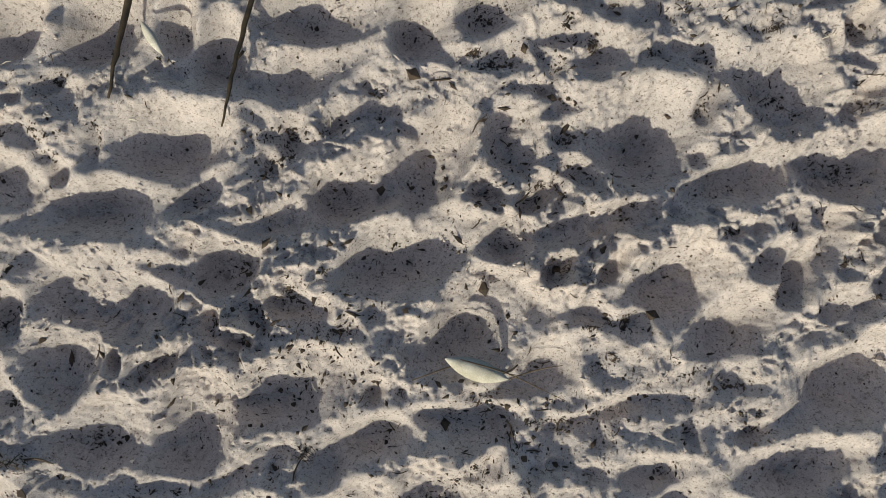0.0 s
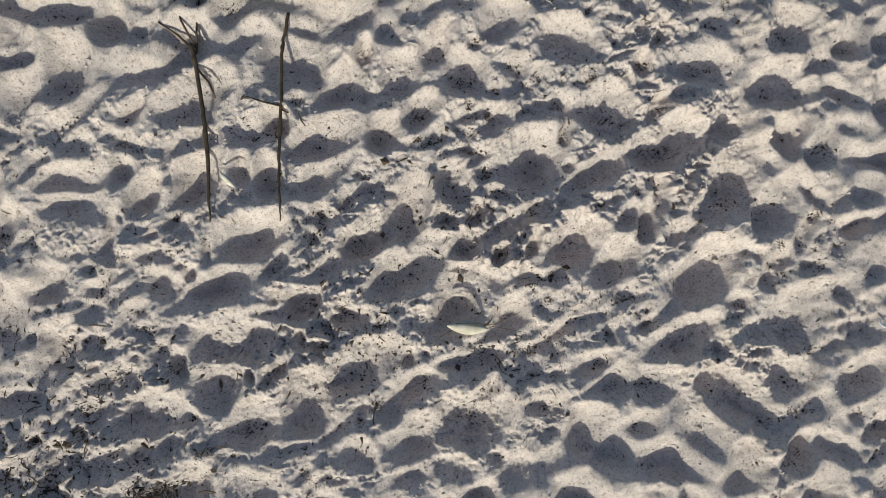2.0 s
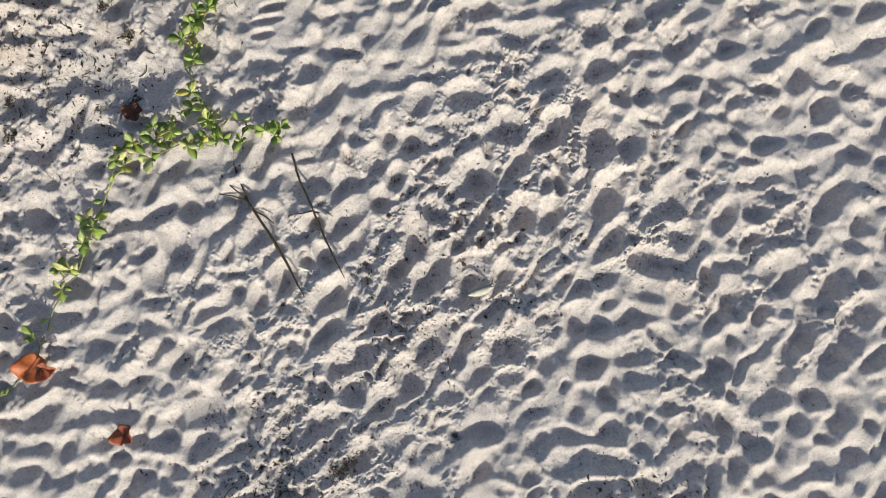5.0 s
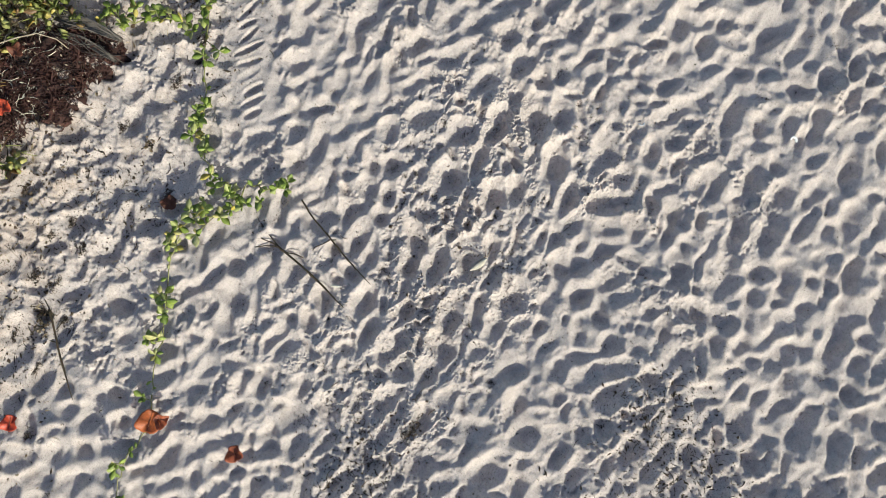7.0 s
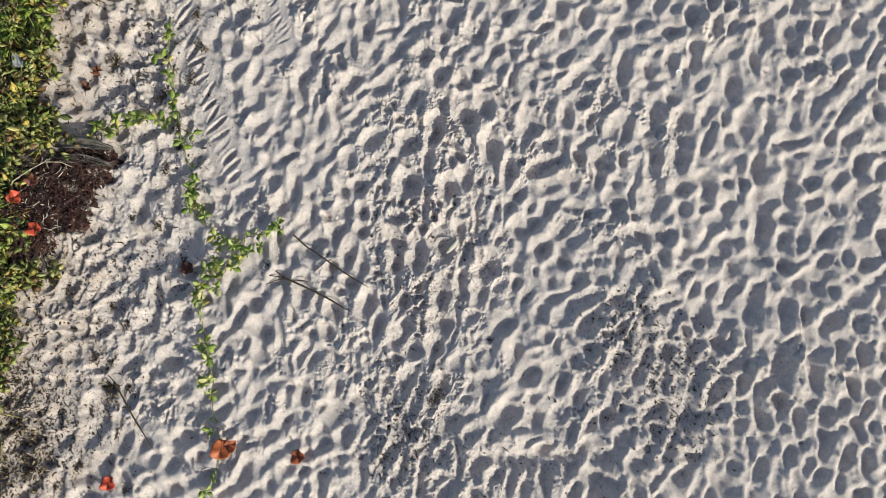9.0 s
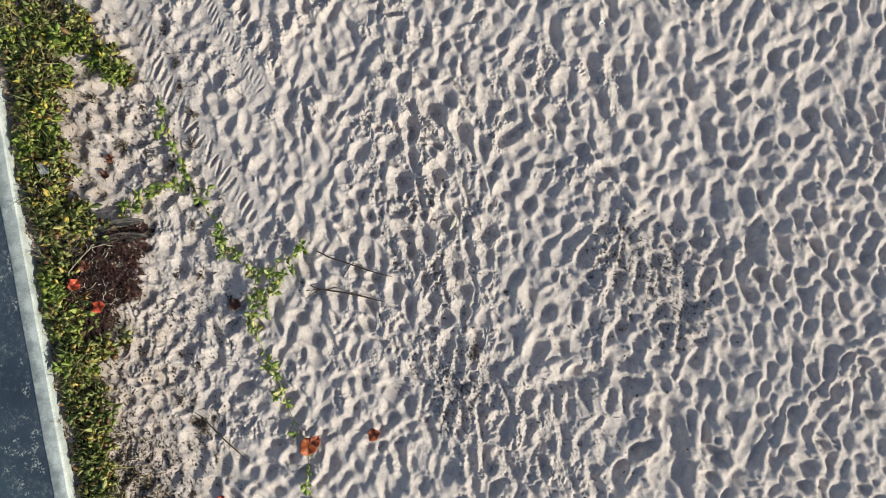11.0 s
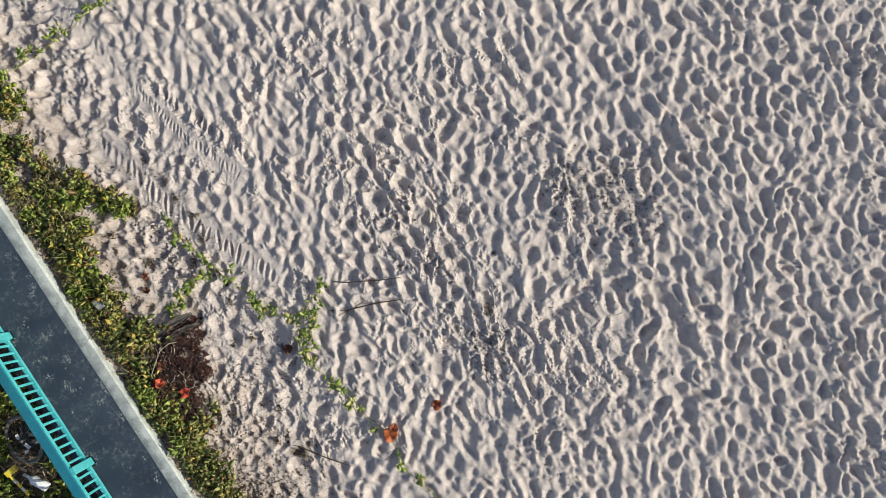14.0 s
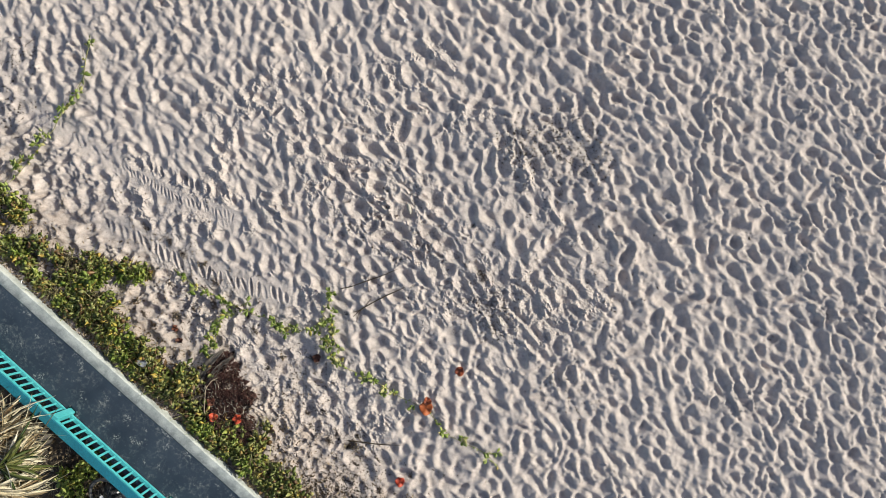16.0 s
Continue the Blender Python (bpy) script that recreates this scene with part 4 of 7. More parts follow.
def scuffs():
    """Small dents of toes, heels and dropped things, all over the nearer sand."""
    for i in range(13000):
        x, y = (RNG.uniform(-1.5, 1.6), RNG.uniform(-1.0, 1.1)) if i < 1500 else (RNG.uniform(-3.0, 3.0), RNG.uniform(-2.8, 2.8)) if i < 6000 else (RNG.uniform(-6.4, 5.0), RNG.uniform(-6.6, 2.9))
        length = min(0.15, RNG.lognormal(-3.0 if i < 1500 else -2.85 if i < 6000 else -2.45, 0.35))
        width = length * RNG.uniform(0.35, 0.7)
        if SHORE[0] * x + SHORE[1] * y > 1.7 and i % 3:
            continue
        if np.min(np.hypot((x - CLEAR[:, 0]) / CLEAR[:, 2], (y - CLEAR[:, 1]) / CLEAR[:, 3])) < 1:
            continue
        PRINTS.append((x, y, length / 2, width / 2, radians(RNG.normal(-5, 35)), width * RNG.uniform(0.25, 0.5)))


scuffs()

CELL = 0.016
MIDDLE = (-2.35, 2.7, -1.95, 2.8)        # the stretch passed at a few metres' height
INNER = (-1.32, 1.35, -0.84, 0.84)        # the stretch that the way passes lowest over


def axis_lines(near0, near1):
    """Grid lines: even over the trodden beach, ever wider out to the horizon."""
    out, step, far = [], CELL, 0.0
    while far < 600:
        step *= 1.35
        far += step
        out.append(far)
    out = np.array(out)
    return np.concatenate([near0 - out[::-1], near0 + CELL * np.arange(round((near1 - near0) / CELL) + 1), near1 + out])


XS, YS = axis_lines(-6.9, 5.35), axis_lines(-7.1, 4.2)


def lumps(cell, seed, amount=1.0, across=None):
    """Smooth value noise on the grid, with lumps of about that size."""
    r = np.random.default_rng(seed)
    n = 1024
    table = r.standard_normal((n, n)).astype(np.float32)
    gx, gy = XS / cell, YS / (across or cell)
    ix, iy = np.floor(gx).astype(int), np.floor(gy).astype(int)
    fx, fy = gx - ix, gy - iy
    fx, fy = fx * fx * fx * (fx * (6 * fx - 15) + 10), fy * fy * fy * (fy * (6 * fy - 15) + 10)
    a = table[np.ix_(ix % n, iy % n)] * (1 - fx)[:, None] + table[np.ix_((ix + 1) % n, iy % n)] * fx[:, None]
    b = table[np.ix_(ix % n, (iy + 1) % n)] * (1 - fx)[:, None] + table[np.ix_((ix + 1) % n, (iy + 1) % n)] * fx[:, None]
    return amount * (a * (1 - fy)[None] + b * fy[None])


def windowed(x, y, reach):
    i0, i1 = np.searchsorted(XS, (x - reach, x + reach))
    j0, j1 = np.searchsorted(YS, (y - reach, y + reach))
    return slice(i0, i1), slice(j0, j1)


def slumped(h, cell, reach):
    """Dry sand that has run: the relief rounded off over that reach."""
    s = reach / cell
    if s < 0.35:
        return h
    n = max(1, math.ceil(2.5 * s))
    k = np.exp(-0.5 * (np.arange(-n, n + 1) / s) ** 2)
    k /= k.sum()
    for axis in (0, 1):
        wide = np.pad(h, [(n, n) if a == axis else (0, 0) for a in (0, 1)], mode="edge")
        size = h.shape[axis]
        h = sum(w * (wide[i:i + size] if axis == 0 else wide[:, i:i + size]) for i, w in enumerate(k))
    return h


# patches kicked up into clods
CHURNED = [(1.9, 3.2, 0.45), (2.7, 3.4, 0.5), (1.2, 3.0, 0.4), (3.3, 3.3, 0.4), (2.9, 2.9, 0.3), (-0.34, -0.1, 0.13), (-0.14, 0.12, 0.13), (0.2, 0.16, 0.14), (0.34, -0.08, 0.1), (-0.41, -0.29, 0.12), (-1.5, -0.45, 0.35), (0.0, -1.95, 0.4), (-0.42, -2.45, 0.5), (-2.6, 2.4, 0.5), (-1.3, 2.2, 0.5), (-1.5, -2.4, 0.4), (0.9, 2.7, 0.4), (-1.7, -1.0, 0.5), (-2.4, -1.5, 0.5), (-2.5, -0.8, 0.5), (-1.25, -2.2, 0.3), (-0.3, -2.5, 0.4)]
LEE_TURN = math.atan2(LEE[1], LEE[0])


def churned(cell, seed, stretch=1.0):
    """Crested ridges of about that size, bent by slower noise, from 0 in the hollows to 1 on the crests."""
    bx, by = lumps(cell * 2.2, seed + 100, 0.5 * cell), lumps(cell * 2.2, seed + 200, 0.5 * cell)
    table = np.random.default_rng(seed).standard_normal((512, 512)).astype(np.float32)
    gx, gy = (XS[:, None] + bx) / (cell * stretch), (YS[None] + by) / cell
    ix, iy = np.floor(gx).astype(int), np.floor(gy).astype(int)
    fx, fy = gx - ix, gy - iy
    fx, fy = fx * fx * (3 - 2 * fx), fy * fy * (3 - 2 * fy)
    ix, iy, jx, jy = ix % 512, iy % 512, (ix + 1) % 512, (iy + 1) % 512
    v = (table[ix, iy] * (1 - fx) + table[jx, iy] * fx) * (1 - fy) + (table[ix, jy] * (1 - fx) + table[jx, jy] * fx) * fy
    return 1 - np.clip(np.sqrt(v * v + 0.012) * 1.4 - 0.15, 0, 1)


def spread(h, reach):
    """The heights averaged over squares of about that half-width, twice."""
    for _ in range(2):
        for axis in (0, 1):
            total = np.cumsum(np.insert(h, 0, 0, axis=axis), axis=axis)
            n = h.shape[axis]
            hi, lo = np.minimum(np.arange(n) + reach + 1, n), np.maximum(np.arange(n) - reach, 0)
            width = (hi - lo).astype(np.float32)
            h = (np.take(total, hi, axis) - np.take(total, lo, axis)) / (width[:, None] if axis == 0 else width[None])
    return h


def sand_heights(cell):
    pits = np.zeros((len(XS), len(YS)), np.float32)
    rims = np.zeros_like(pits)
    warp = lumps(0.1, 3, 0.1)
    wx = lumps(0.12, 31, 0.013)
    wy = lumps(0.12, 33, 0.013)
    for x, y, a, b, turn, depth in PRINTS:
        if max(abs(x) / 1.6, abs(y) / 1.2) > 1 and b > 0.05:
            a, b = 0.88 * a, 0.86 * b
        si, sj = windowed(x, y, max(a, b) * 2.6 + 0.12)
        if si.start == si.stop or sj.start == sj.stop:
            continue
        dx, dy = (XS[si] - x)[:, None] + wx[si, sj], (YS[sj] - y)[None] + wy[si, sj]
        # steep where the heel went in, a longer even slope of pushed sand on the other side
        half = math.hypot(a * math.cos(LEE_TURN - turn), b * math.sin(LEE_TURN - turn))
        near = abs(x) < 1.25 and abs(y) < 0.85
        if near:
            depth *= 1 - 0.14 * min(1, max(0, (-0.05 - y) / 0.3)) * min(1, max(0, (0.9 - x) / 0.6))
        longer = max(1.2, min(1.65, 2.1 * depth / half)) if near else max(1.35, min(2.0, 2.4 * depth / half))
        run = dx * LEE[0] + dy * LEE[1]
        facing = run / (np.hypot(dx, dy) + 0.01)
        lee = np.clip(run, 0, None) * (1 - 1 / longer)
        dx, dy = dx - lee * LEE[0], dy - lee * LEE[1]
        u = (dx * math.cos(turn) + dy * math.sin(turn)) / a
        v = (-dx * math.sin(turn) + dy * math.cos(turn)) / b
        r = np.sqrt(u * u + v * v) * (1 + warp[si, sj])
        bowl = (1.03 * depth if near else min(depth, 0.058)) * (0.45 * np.clip(1.2 - np.sqrt(r * r + 0.08), 0, 1) + 0.62 * np.exp(-((1.03 * r) ** 2.8)))
        pits[si, sj] += bowl ** 3
        rim = depth * (0.1 + (0.36 if near else 0.2) * np.clip(facing, 0, 1) + 0.08 * np.clip(-facing, 0, 1)) * np.exp(-(((r - 1.42) / 0.34) ** 2))
        rims[si, sj] = np.maximum(rims[si, sj], rim)
    pits = np.cbrt(pits)
    h = rims * np.clip(1 - pits / 0.03, 0, 1) - pits
    inland = np.clip((SHORE[0] * XS[:, None] + SHORE[1] * YS[None] - 1.7) / 0.5, 0, 1)
    low = np.clip((np.maximum(np.abs(XS)[:, None] / 1.2, np.abs(YS)[None] / 0.75) - 0.9) / 0.5, 0, 1)
    # crests that run on from print to print, across the way that the wind blows
    swell = (XS[:, None] * LEE[0] + YS[None] * LEE[1]) / 0.23 + lumps(0.55, 51, 0.55) + lumps(0.22, 52, 0.22)
    h += (0.0015 + 0.0088 * low) * (1 - 0.9 * inland) * np.sin(2 * math.pi * swell)
    h += lumps(0.1, 15, 0.0045, 0.075) * (1 + 0.9 * (1 - low)) + lumps(0.9, 9, 0.012) + lumps(0.24, 14, 0.007, 0.1)
    h = slumped(h, cell, 0.006)
    # wind-cut crests: what stands out from its surroundings stands out more
    h += 0.14 * low * (h - spread(h, max(1, round(0.03 / cell))))
    calm = np.clip(1 - (pits + 1.2 * rims) / 0.014, 0.12, 1)
    crumb = np.clip(lumps(0.22, 10, 0.8) + lumps(0.6, 12, 0.6) + 0.4 * inland - 0.22 + 0.1 * low, 0, 1.4)
    for cx, cy, reach in CHURNED:
        crumb += 1.15 * np.exp(-((XS[:, None] - cx) ** 2 + (YS[None] - cy) ** 2) / reach ** 2)
    crumb = np.minimum(crumb, 1.25)
    far = np.clip(np.maximum(np.abs(XS)[:, None] / 2.6, np.abs(YS)[None] / 2.2) * 2 - 2, 0, 1)
    high = np.clip(1 - pits / 0.02, 0.15 + 0.2 * low, 1)
    h += high * ((0.12 + 0.12 * far + 0.9 * crumb) * 0.019 * churned(0.085, 41, 1.5) + (0.25 + (0.1 + 0.5 * calm) * (1 - low) + 0.75 * far + crumb) * (0.012 * churned(0.04, 42, 1.3) + 0.007 * churned(0.018, 43)))
    h += (0.25 + 0.3 * (1 - low) + crumb) * (lumps(0.026, 13, 0.0024) + lumps(0.012, 8, 0.0022)) + 0.85 * (1 - low) * calm * (lumps(0.021, 63, 0.0028) + lumps(0.0095, 68, 0.0024)) + lumps(0.05, 5, 0.0022)
    return h


def bank_at(x, y):
    n = SHORE[0] * x + SHORE[1] * y
    s = min(1, max(0, (n - 2.35) / 1.1))
    return 0.24 * s * s * (3 - 2 * s) + 0.06 * min(1, max(0, (n - 3.3) / 0.18))


# long or narrow marks pressed or dragged into the sand: x, y, length, width, turn, depth
MARKS = []
TYRE = np.random.default_rng(77)


def tread_row(points, length, depth, slant=157, pitch=0.1, wide=0.058):
    """One side of a tyre's track: a row of slanting bars."""
    for p, q in zip(points, points[1:]):
        p, q = Vector((*p, 0)), Vector((*q, 0))
        n = round((q - p).length / pitch)
        for i in range(n):
            c = p.lerp(q, i / n)
            MARKS.append((c.x + TYRE.normal(0, 0.01), c.y + TYRE.normal(0, 0.01), length * TYRE.uniform(0.7, 1.15), wide * TYRE.uniform(0.8, 1.2), radians(TYRE.normal(slant, 9)), depth * TYRE.uniform(0.3, 1.2)))


TRACK_NEAR = [(2.19, 3.05), (1.85, 2.86), (1.38, 2.63), (0.83, 2.26), (0.36, 1.9), (0.0, 1.58)]
TRACK_FAR = [(4.1, 3.05), (3.64, 2.87), (2.82, 2.56), (1.9, 2.1), (1.29, 1.61)]
TRACK_EDGE = [(2.55, 2.24), (2.0, 1.84), (1.52, 1.5), (1.2, 1.2)]
tread_row(TRACK_NEAR, 0.22, 0.038)
tread_row([(x - 0.13, y + 0.14) for x, y in TRACK_NEAR[:-1]], 0.11, 0.012)
tread_row(TRACK_FAR, 0.14, 0.02, 157, 0.055, 0.036)
tread_row([(x + 0.06, y - 0.12) for x, y in TRACK_FAR], 0.1, 0.016, 80, 0.06, 0.036)
tread_row(TRACK_EDGE, 0.17, 0.036, 157, 0.085)
# furrows and a long hollow dragged further down the beach: from, to, width, depth (below zero: a ridge)
FURROWS = [((-1.46, -1.12), (-1.26, -1.85), 0.17, 0.05), ((-1.33, -1.06), (-1.07, -1.74), 0.15, -0.04), ((-1.42, -2.52), (-1.8, -2.62), 0.22, 0.06),
           ((-1.7, -2.6), (-2.42, -2.74), 0.2, 0.07), ((-1.2, -2.36), (-2.1, -2.14), 0.13, -0.018), ((-1.5, -2.84), (-2.1, -2.78), 0.14, -0.04),
           ((-2.42, -2.95), (-2.5, -2.6), 0.13, -0.035), ((-2.0, -2.2), (-2.3, -1.9), 0.14, 0.035), ((-2.28, -2.28), (-2.5, -1.95), 0.12, -0.03)]
for p, q, wide, deep in FURROWS:
    MARKS.append(((p[0] + q[0]) / 2, (p[1] + q[1]) / 2, math.dist(p, q), wide, math.atan2(q[1] - p[1], q[0] - p[0]), deep))


def press(grid, x, y, length, width, turn, depth):
    si, sj = windowed(x, y, max(length, width))
    dx, dy = (XS[si] - x)[:, None], (YS[sj] - y)[None]
    u = np.abs(dx * math.cos(turn) + dy * math.sin(turn)) / (length / 2)
    v = np.abs(-dx * math.sin(turn) + dy * math.cos(turn)) / (width / 2)
    r = u ** 2 + v ** 2
    grid[si, sj] += depth * (0.14 * np.exp(-(((r - 1.5) / 0.5) ** 2)) * (u < 1) - np.clip(1 - r, 0, 1))


def flattened(grid, points, half):
    """Flattens the sand along a line, as a tyre does."""
    pts = [Vector((*p, 0)) for p in points]
    for p, q in zip(pts, pts[1:]):
        n = int((q - p).length / 0.06)
        for i in range(n):
            c = p.lerp(q, i / n)
            si, sj = windowed(c.x, c.y, half)
            r = np.hypot((XS[si] - c.x)[:, None], (YS[sj] - c.y)[None]) / half
            k = np.clip(1 - r * r, 0, 1) * 0.3
            grid[si, sj] = grid[si, sj] * (1 - k) - 0.012 * k


def beach(cell, seed):
    """The whole relief on the present grid lines: prints, tyre tracks, furrows, grains, and the bank against the kerb."""
    grid = sand_heights(cell)
    flattened(grid, TRACK_NEAR, 0.24)
    flattened(grid, TRACK_FAR, 0.2)
    for p, q, wide, deep in FURROWS:
        if deep > 0.045:
            flattened(grid, (p, q), wide * 0.5)
    for mark in MARKS:
        press(grid, *mark)
    inland = SHORE[0] * XS[:, None] + SHORE[1] * YS[None]
    past = np.maximum(np.maximum(-6.7 - XS, XS - 5.15)[:, None], -6.9 - YS[None])
    grid += np.random.default_rng(seed).standard_normal(grid.shape) * (0.002 if cell > 0.01 else 0.0012 if cell > 0.005 else 0.0001) * np.clip(0.75 + lumps(0.3, 22, 0.35), 0.35, 1.6)
    bank = np.clip((inland - 2.35) / 1.1, 0, 1)
    grid += 0.24 * bank * bank * (3 - 2 * bank) + 0.06 * np.clip((inland - 3.3) / 0.18, 0, 1)
    return grid * np.clip(1 - past / 0.5, 0.0, 1.0) * np.clip((3.9 - inland) / 0.3, 0, 1)


def between(grid, xs, ys, gx, gy):
    """Heights of a grid read at other lines."""
    i = np.clip(np.searchsorted(xs, gx, "right") - 1, 0, len(xs) - 2)
    j = np.clip(np.searchsorted(ys, gy, "right") - 1, 0, len(ys) - 2)
    fx, fy = ((gx - xs[i]) / (xs[i + 1] - xs[i]))[:, None], ((gy - ys[j]) / (ys[j + 1] - ys[j]))[None]
    low = grid[np.ix_(i, j)] * (1 - fx) + grid[np.ix_(i + 1, j)] * fx
    high = grid[np.ix_(i, j + 1)] * (1 - fx) + grid[np.ix_(i + 1, j + 1)] * fx
    return low * (1 - fy) + high * fy


# the sheet in three stretches, each twice as fine as the one round it: x lines, y lines, heights, cells left to the next
SHEETS = [[XS, YS, beach(CELL, 21), None]]
for stretch in (MIDDLE, INNER):
    xs, ys, coarse, _none = SHEETS[-1]
    i0, i1 = (int(np.abs(xs - v).argmin()) for v in stretch[:2])
    j0, j1 = (int(np.abs(ys - v).argmin()) for v in stretch[2:])
    SHEETS[-1][3] = (i0, i1, j0, j1)
    XS, YS = np.linspace(xs[i0], xs[i1], 2 * (i1 - i0) + 1), np.linspace(ys[j0], ys[j1], 2 * (j1 - j0) + 1)
    rim = np.minimum(np.minimum(XS - XS[0], XS[-1] - XS)[:, None], np.minimum(YS - YS[0], YS[-1] - YS)[None])
    blend = np.clip(rim / 0.05, 0, 1)
    SHEETS.append([XS, YS, blend * beach(XS[1] - XS[0], 23) + (1 - blend) * between(coarse, xs, ys, XS, YS), None])


def ground_at(x, y):
    for xs, ys, grid, _hole in reversed(SHEETS):
        if xs[0] < x < xs[-1] and ys[0] < y < ys[-1]:
            break
    i = min(max(int(np.searchsorted(xs, x)) - 1, 0), len(xs) - 2)
    j = min(max(int(np.searchsorted(ys, y)) - 1, 0), len(ys) - 2)
    fx, fy = (x - xs[i]) / (xs[i + 1] - xs[i]), (y - ys[j]) / (ys[j + 1] - ys[j])
    return float((grid[i, j] * (1 - fx) + grid[i + 1, j] * fx) * (1 - fy) + (grid[i, j + 1] * (1 - fx) + grid[i + 1, j + 1] * fx) * fy)


def build_ground():
    points, faces, start = [], [], 0
    for xs, ys, grid, hole in SHEETS:
        nx, ny = len(xs), len(ys)
        co = np.empty((nx, ny, 3), np.float32)
        co[..., 0], co[..., 1], co[..., 2] = xs[:, None], ys[None], grid
        i = start + np.arange(nx * ny, dtype=np.int32).reshape(nx, ny)
        quads = np.stack([i[:-1, :-1], i[1:, :-1], i[1:, 1:], i[:-1, 1:]], -1)
        keep = np.ones((nx - 1, ny - 1), bool)
        if hole:
            keep[hole[0]:hole[1], hole[2]:hole[3]] = False
        points.append(co.reshape(-1, 3))
        faces.append(quads[keep])
        start += nx * ny
    co, quads = np.concatenate(points), np.concatenate(faces)
    used = np.zeros(len(co), bool)
    used[quads] = True
    quads = (np.cumsum(used) - 1).astype(np.int32)[quads]
    co = co[used]
    me = bpy.data.meshes.new("ground")
    me.vertices.add(len(co))
    me.vertices.foreach_set("co", co.ravel())
    me.loops.add(quads.size)
    me.loops.foreach_set("vertex_index", quads.ravel())
    me.polygons.add(len(quads))
    me.polygons.foreach_set("loop_start", np.arange(0, quads.size, 4, dtype=np.int32))
    me.update(calc_edges=True)
    me.polygons.foreach_set("use_smooth", np.ones(len(quads), bool))
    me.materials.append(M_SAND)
    tagged(new("ground", me), "pale coral beach sand covered in overlapping footprints", "sand", kind="structure")


build_ground()


# ---- the walkway and its rail ----
def along(u, n, z):
    return Vector((u * ALONG[0] + n * SHORE[0], u * ALONG[1] + n * SHORE[1], z))


TURN = Matrix.Rotation(math.atan2(ALONG[1], ALONG[0]), 4, "Z")


def laid(ob, u, n, z):
    ob.matrix_world = Matrix.Translation(along(u, n, z)) @ TURN
    return ob


tagged(laid(new("walkway", rounded("walkway", (16, 0.73, 0.7), M_DECK, 0.008)), 1.0, 4.025, -0.288),
       "raised walkway with a dark worn painted surface", "walkway", kind="structure")


def curb_mesh():
    """A long concrete kerb with chipped, uneven edges."""
    bm = bmesh.new()
    cells = 220
    rings = []
    for i in range(cells + 1):
        x = -8 + 16 * i / cells
        wob = [noise.noise((x * 3.1, k * 7.3, 0)) * 0.004 + noise.noise((x * 14, k * 3.3, 5)) * 0.002 for k in range(4)]
        rings.append([bm.verts.new(c) for c in ((x, -0.07, -0.3), (x, -0.07 + wob[0] * 0.5, 0.405), (x, -0.056 + wob[0], 0.42), (x, 0.062 + wob[1], 0.42), (x, 0.072 + wob[1], 0.412), (x, 0.072, -0.3))])
    for a, b in zip(rings, rings[1:]):
        for k in range(5):
            bm.faces.new((a[k], b[k], b[k + 1], a[k + 1]))
    bm.faces.new(rings[0])
    bm.faces.new(rings[-1][::-1])
    bmesh.ops.recalc_face_normals(bm, faces=bm.faces[:])
    me = bpy.data.meshes.new("kerb")
    bm.to_mesh(me)
    bm.free()
    me.materials.append(M_CURB)
    return me


tagged(laid(new("kerb", curb_mesh()), 1.0, 3.61, 0.0), "weathered off-white concrete kerb edging the walkway", "kerb", kind="structure")

BAY, RAIL_N, DECK_Z, RAIL_H = 1.64, 4.28, 0.4, 0.36


def railing():
    rail = laid(new("railing"), 0, RAIL_N, DECK_Z)
    tagged(rail, "low turquoise painted railing with upright bars along the walkway", "railing")
    first, bays = -3.43, 5
    span = BAY * bays
    mid = first + span / 2

    def bit(name, me, u, n, z, label=""):
        ob = part(name, me, rail, label)
        ob.location = (u, n, z)
        return ob

    bit("top_rail", rounded("top_rail", (span + 0.1, 0.04, 0.04), M_TEAL, 0.005), mid, 0.0, RAIL_H - 0.042)
    bit("cap_board", rounded("cap_board", (span + 0.12, 0.1, 0.02), M_TEAL_TOP, 0.005), mid, 0.034, RAIL_H + 0.0)
    bit("bottom_rail", rounded("bottom_rail", (span + 0.1, 0.045, 0.035), M_TEAL, 0.005), mid, 0.0, 0.03)
    post = rounded("post", (0.085, 0.085, RAIL_H), M_TEAL, 0.006)
    plate = rounded("foot_plate", (0.13, 0.13, 0.012), M_TEAL, 0.003)
    bolt = rounded("bolt", (0.016, 0.016, 0.01), M_STEEL, 0.003)
    bar = rounded("baluster", (0.026, 0.018, RAIL_H - 0.1), M_TEAL, 0.003, 1)
    for i in range(bays + 1):
        u = first + BAY * i
        p = bit("post", post, u, -0.012, 0.0)
        f = part("foot_plate", plate, p)
        for sx in (-1, 1):
            b = part("bolt", bolt, p)
            b.location = (sx * 0.055, -0.055, 0.011)
        if i < bays:
            for k in range(1, 17):
                bit("baluster", bar, u + BAY * k / 17, 0.0, 0.062)


railing()


# ---- plants ----
def dressed(x, y, lift=0.0):
    return Vector((x, y, ground_at(x, y) + lift))


def leaf_mesh(name, length, width, fold, droop, material, tip=0.75):
    return mesh_of(name, *blade(length, width, fold, droop, tip), material)


VINE_LEAVES = [leaf_mesh("leaf", 0.062 * s, 0.038 * s, 0.35, d, M_VINE) for s, d in ((1.0, 0.1), (1.2, 0.3), (0.75, 0.0), (1.05, 0.5))]


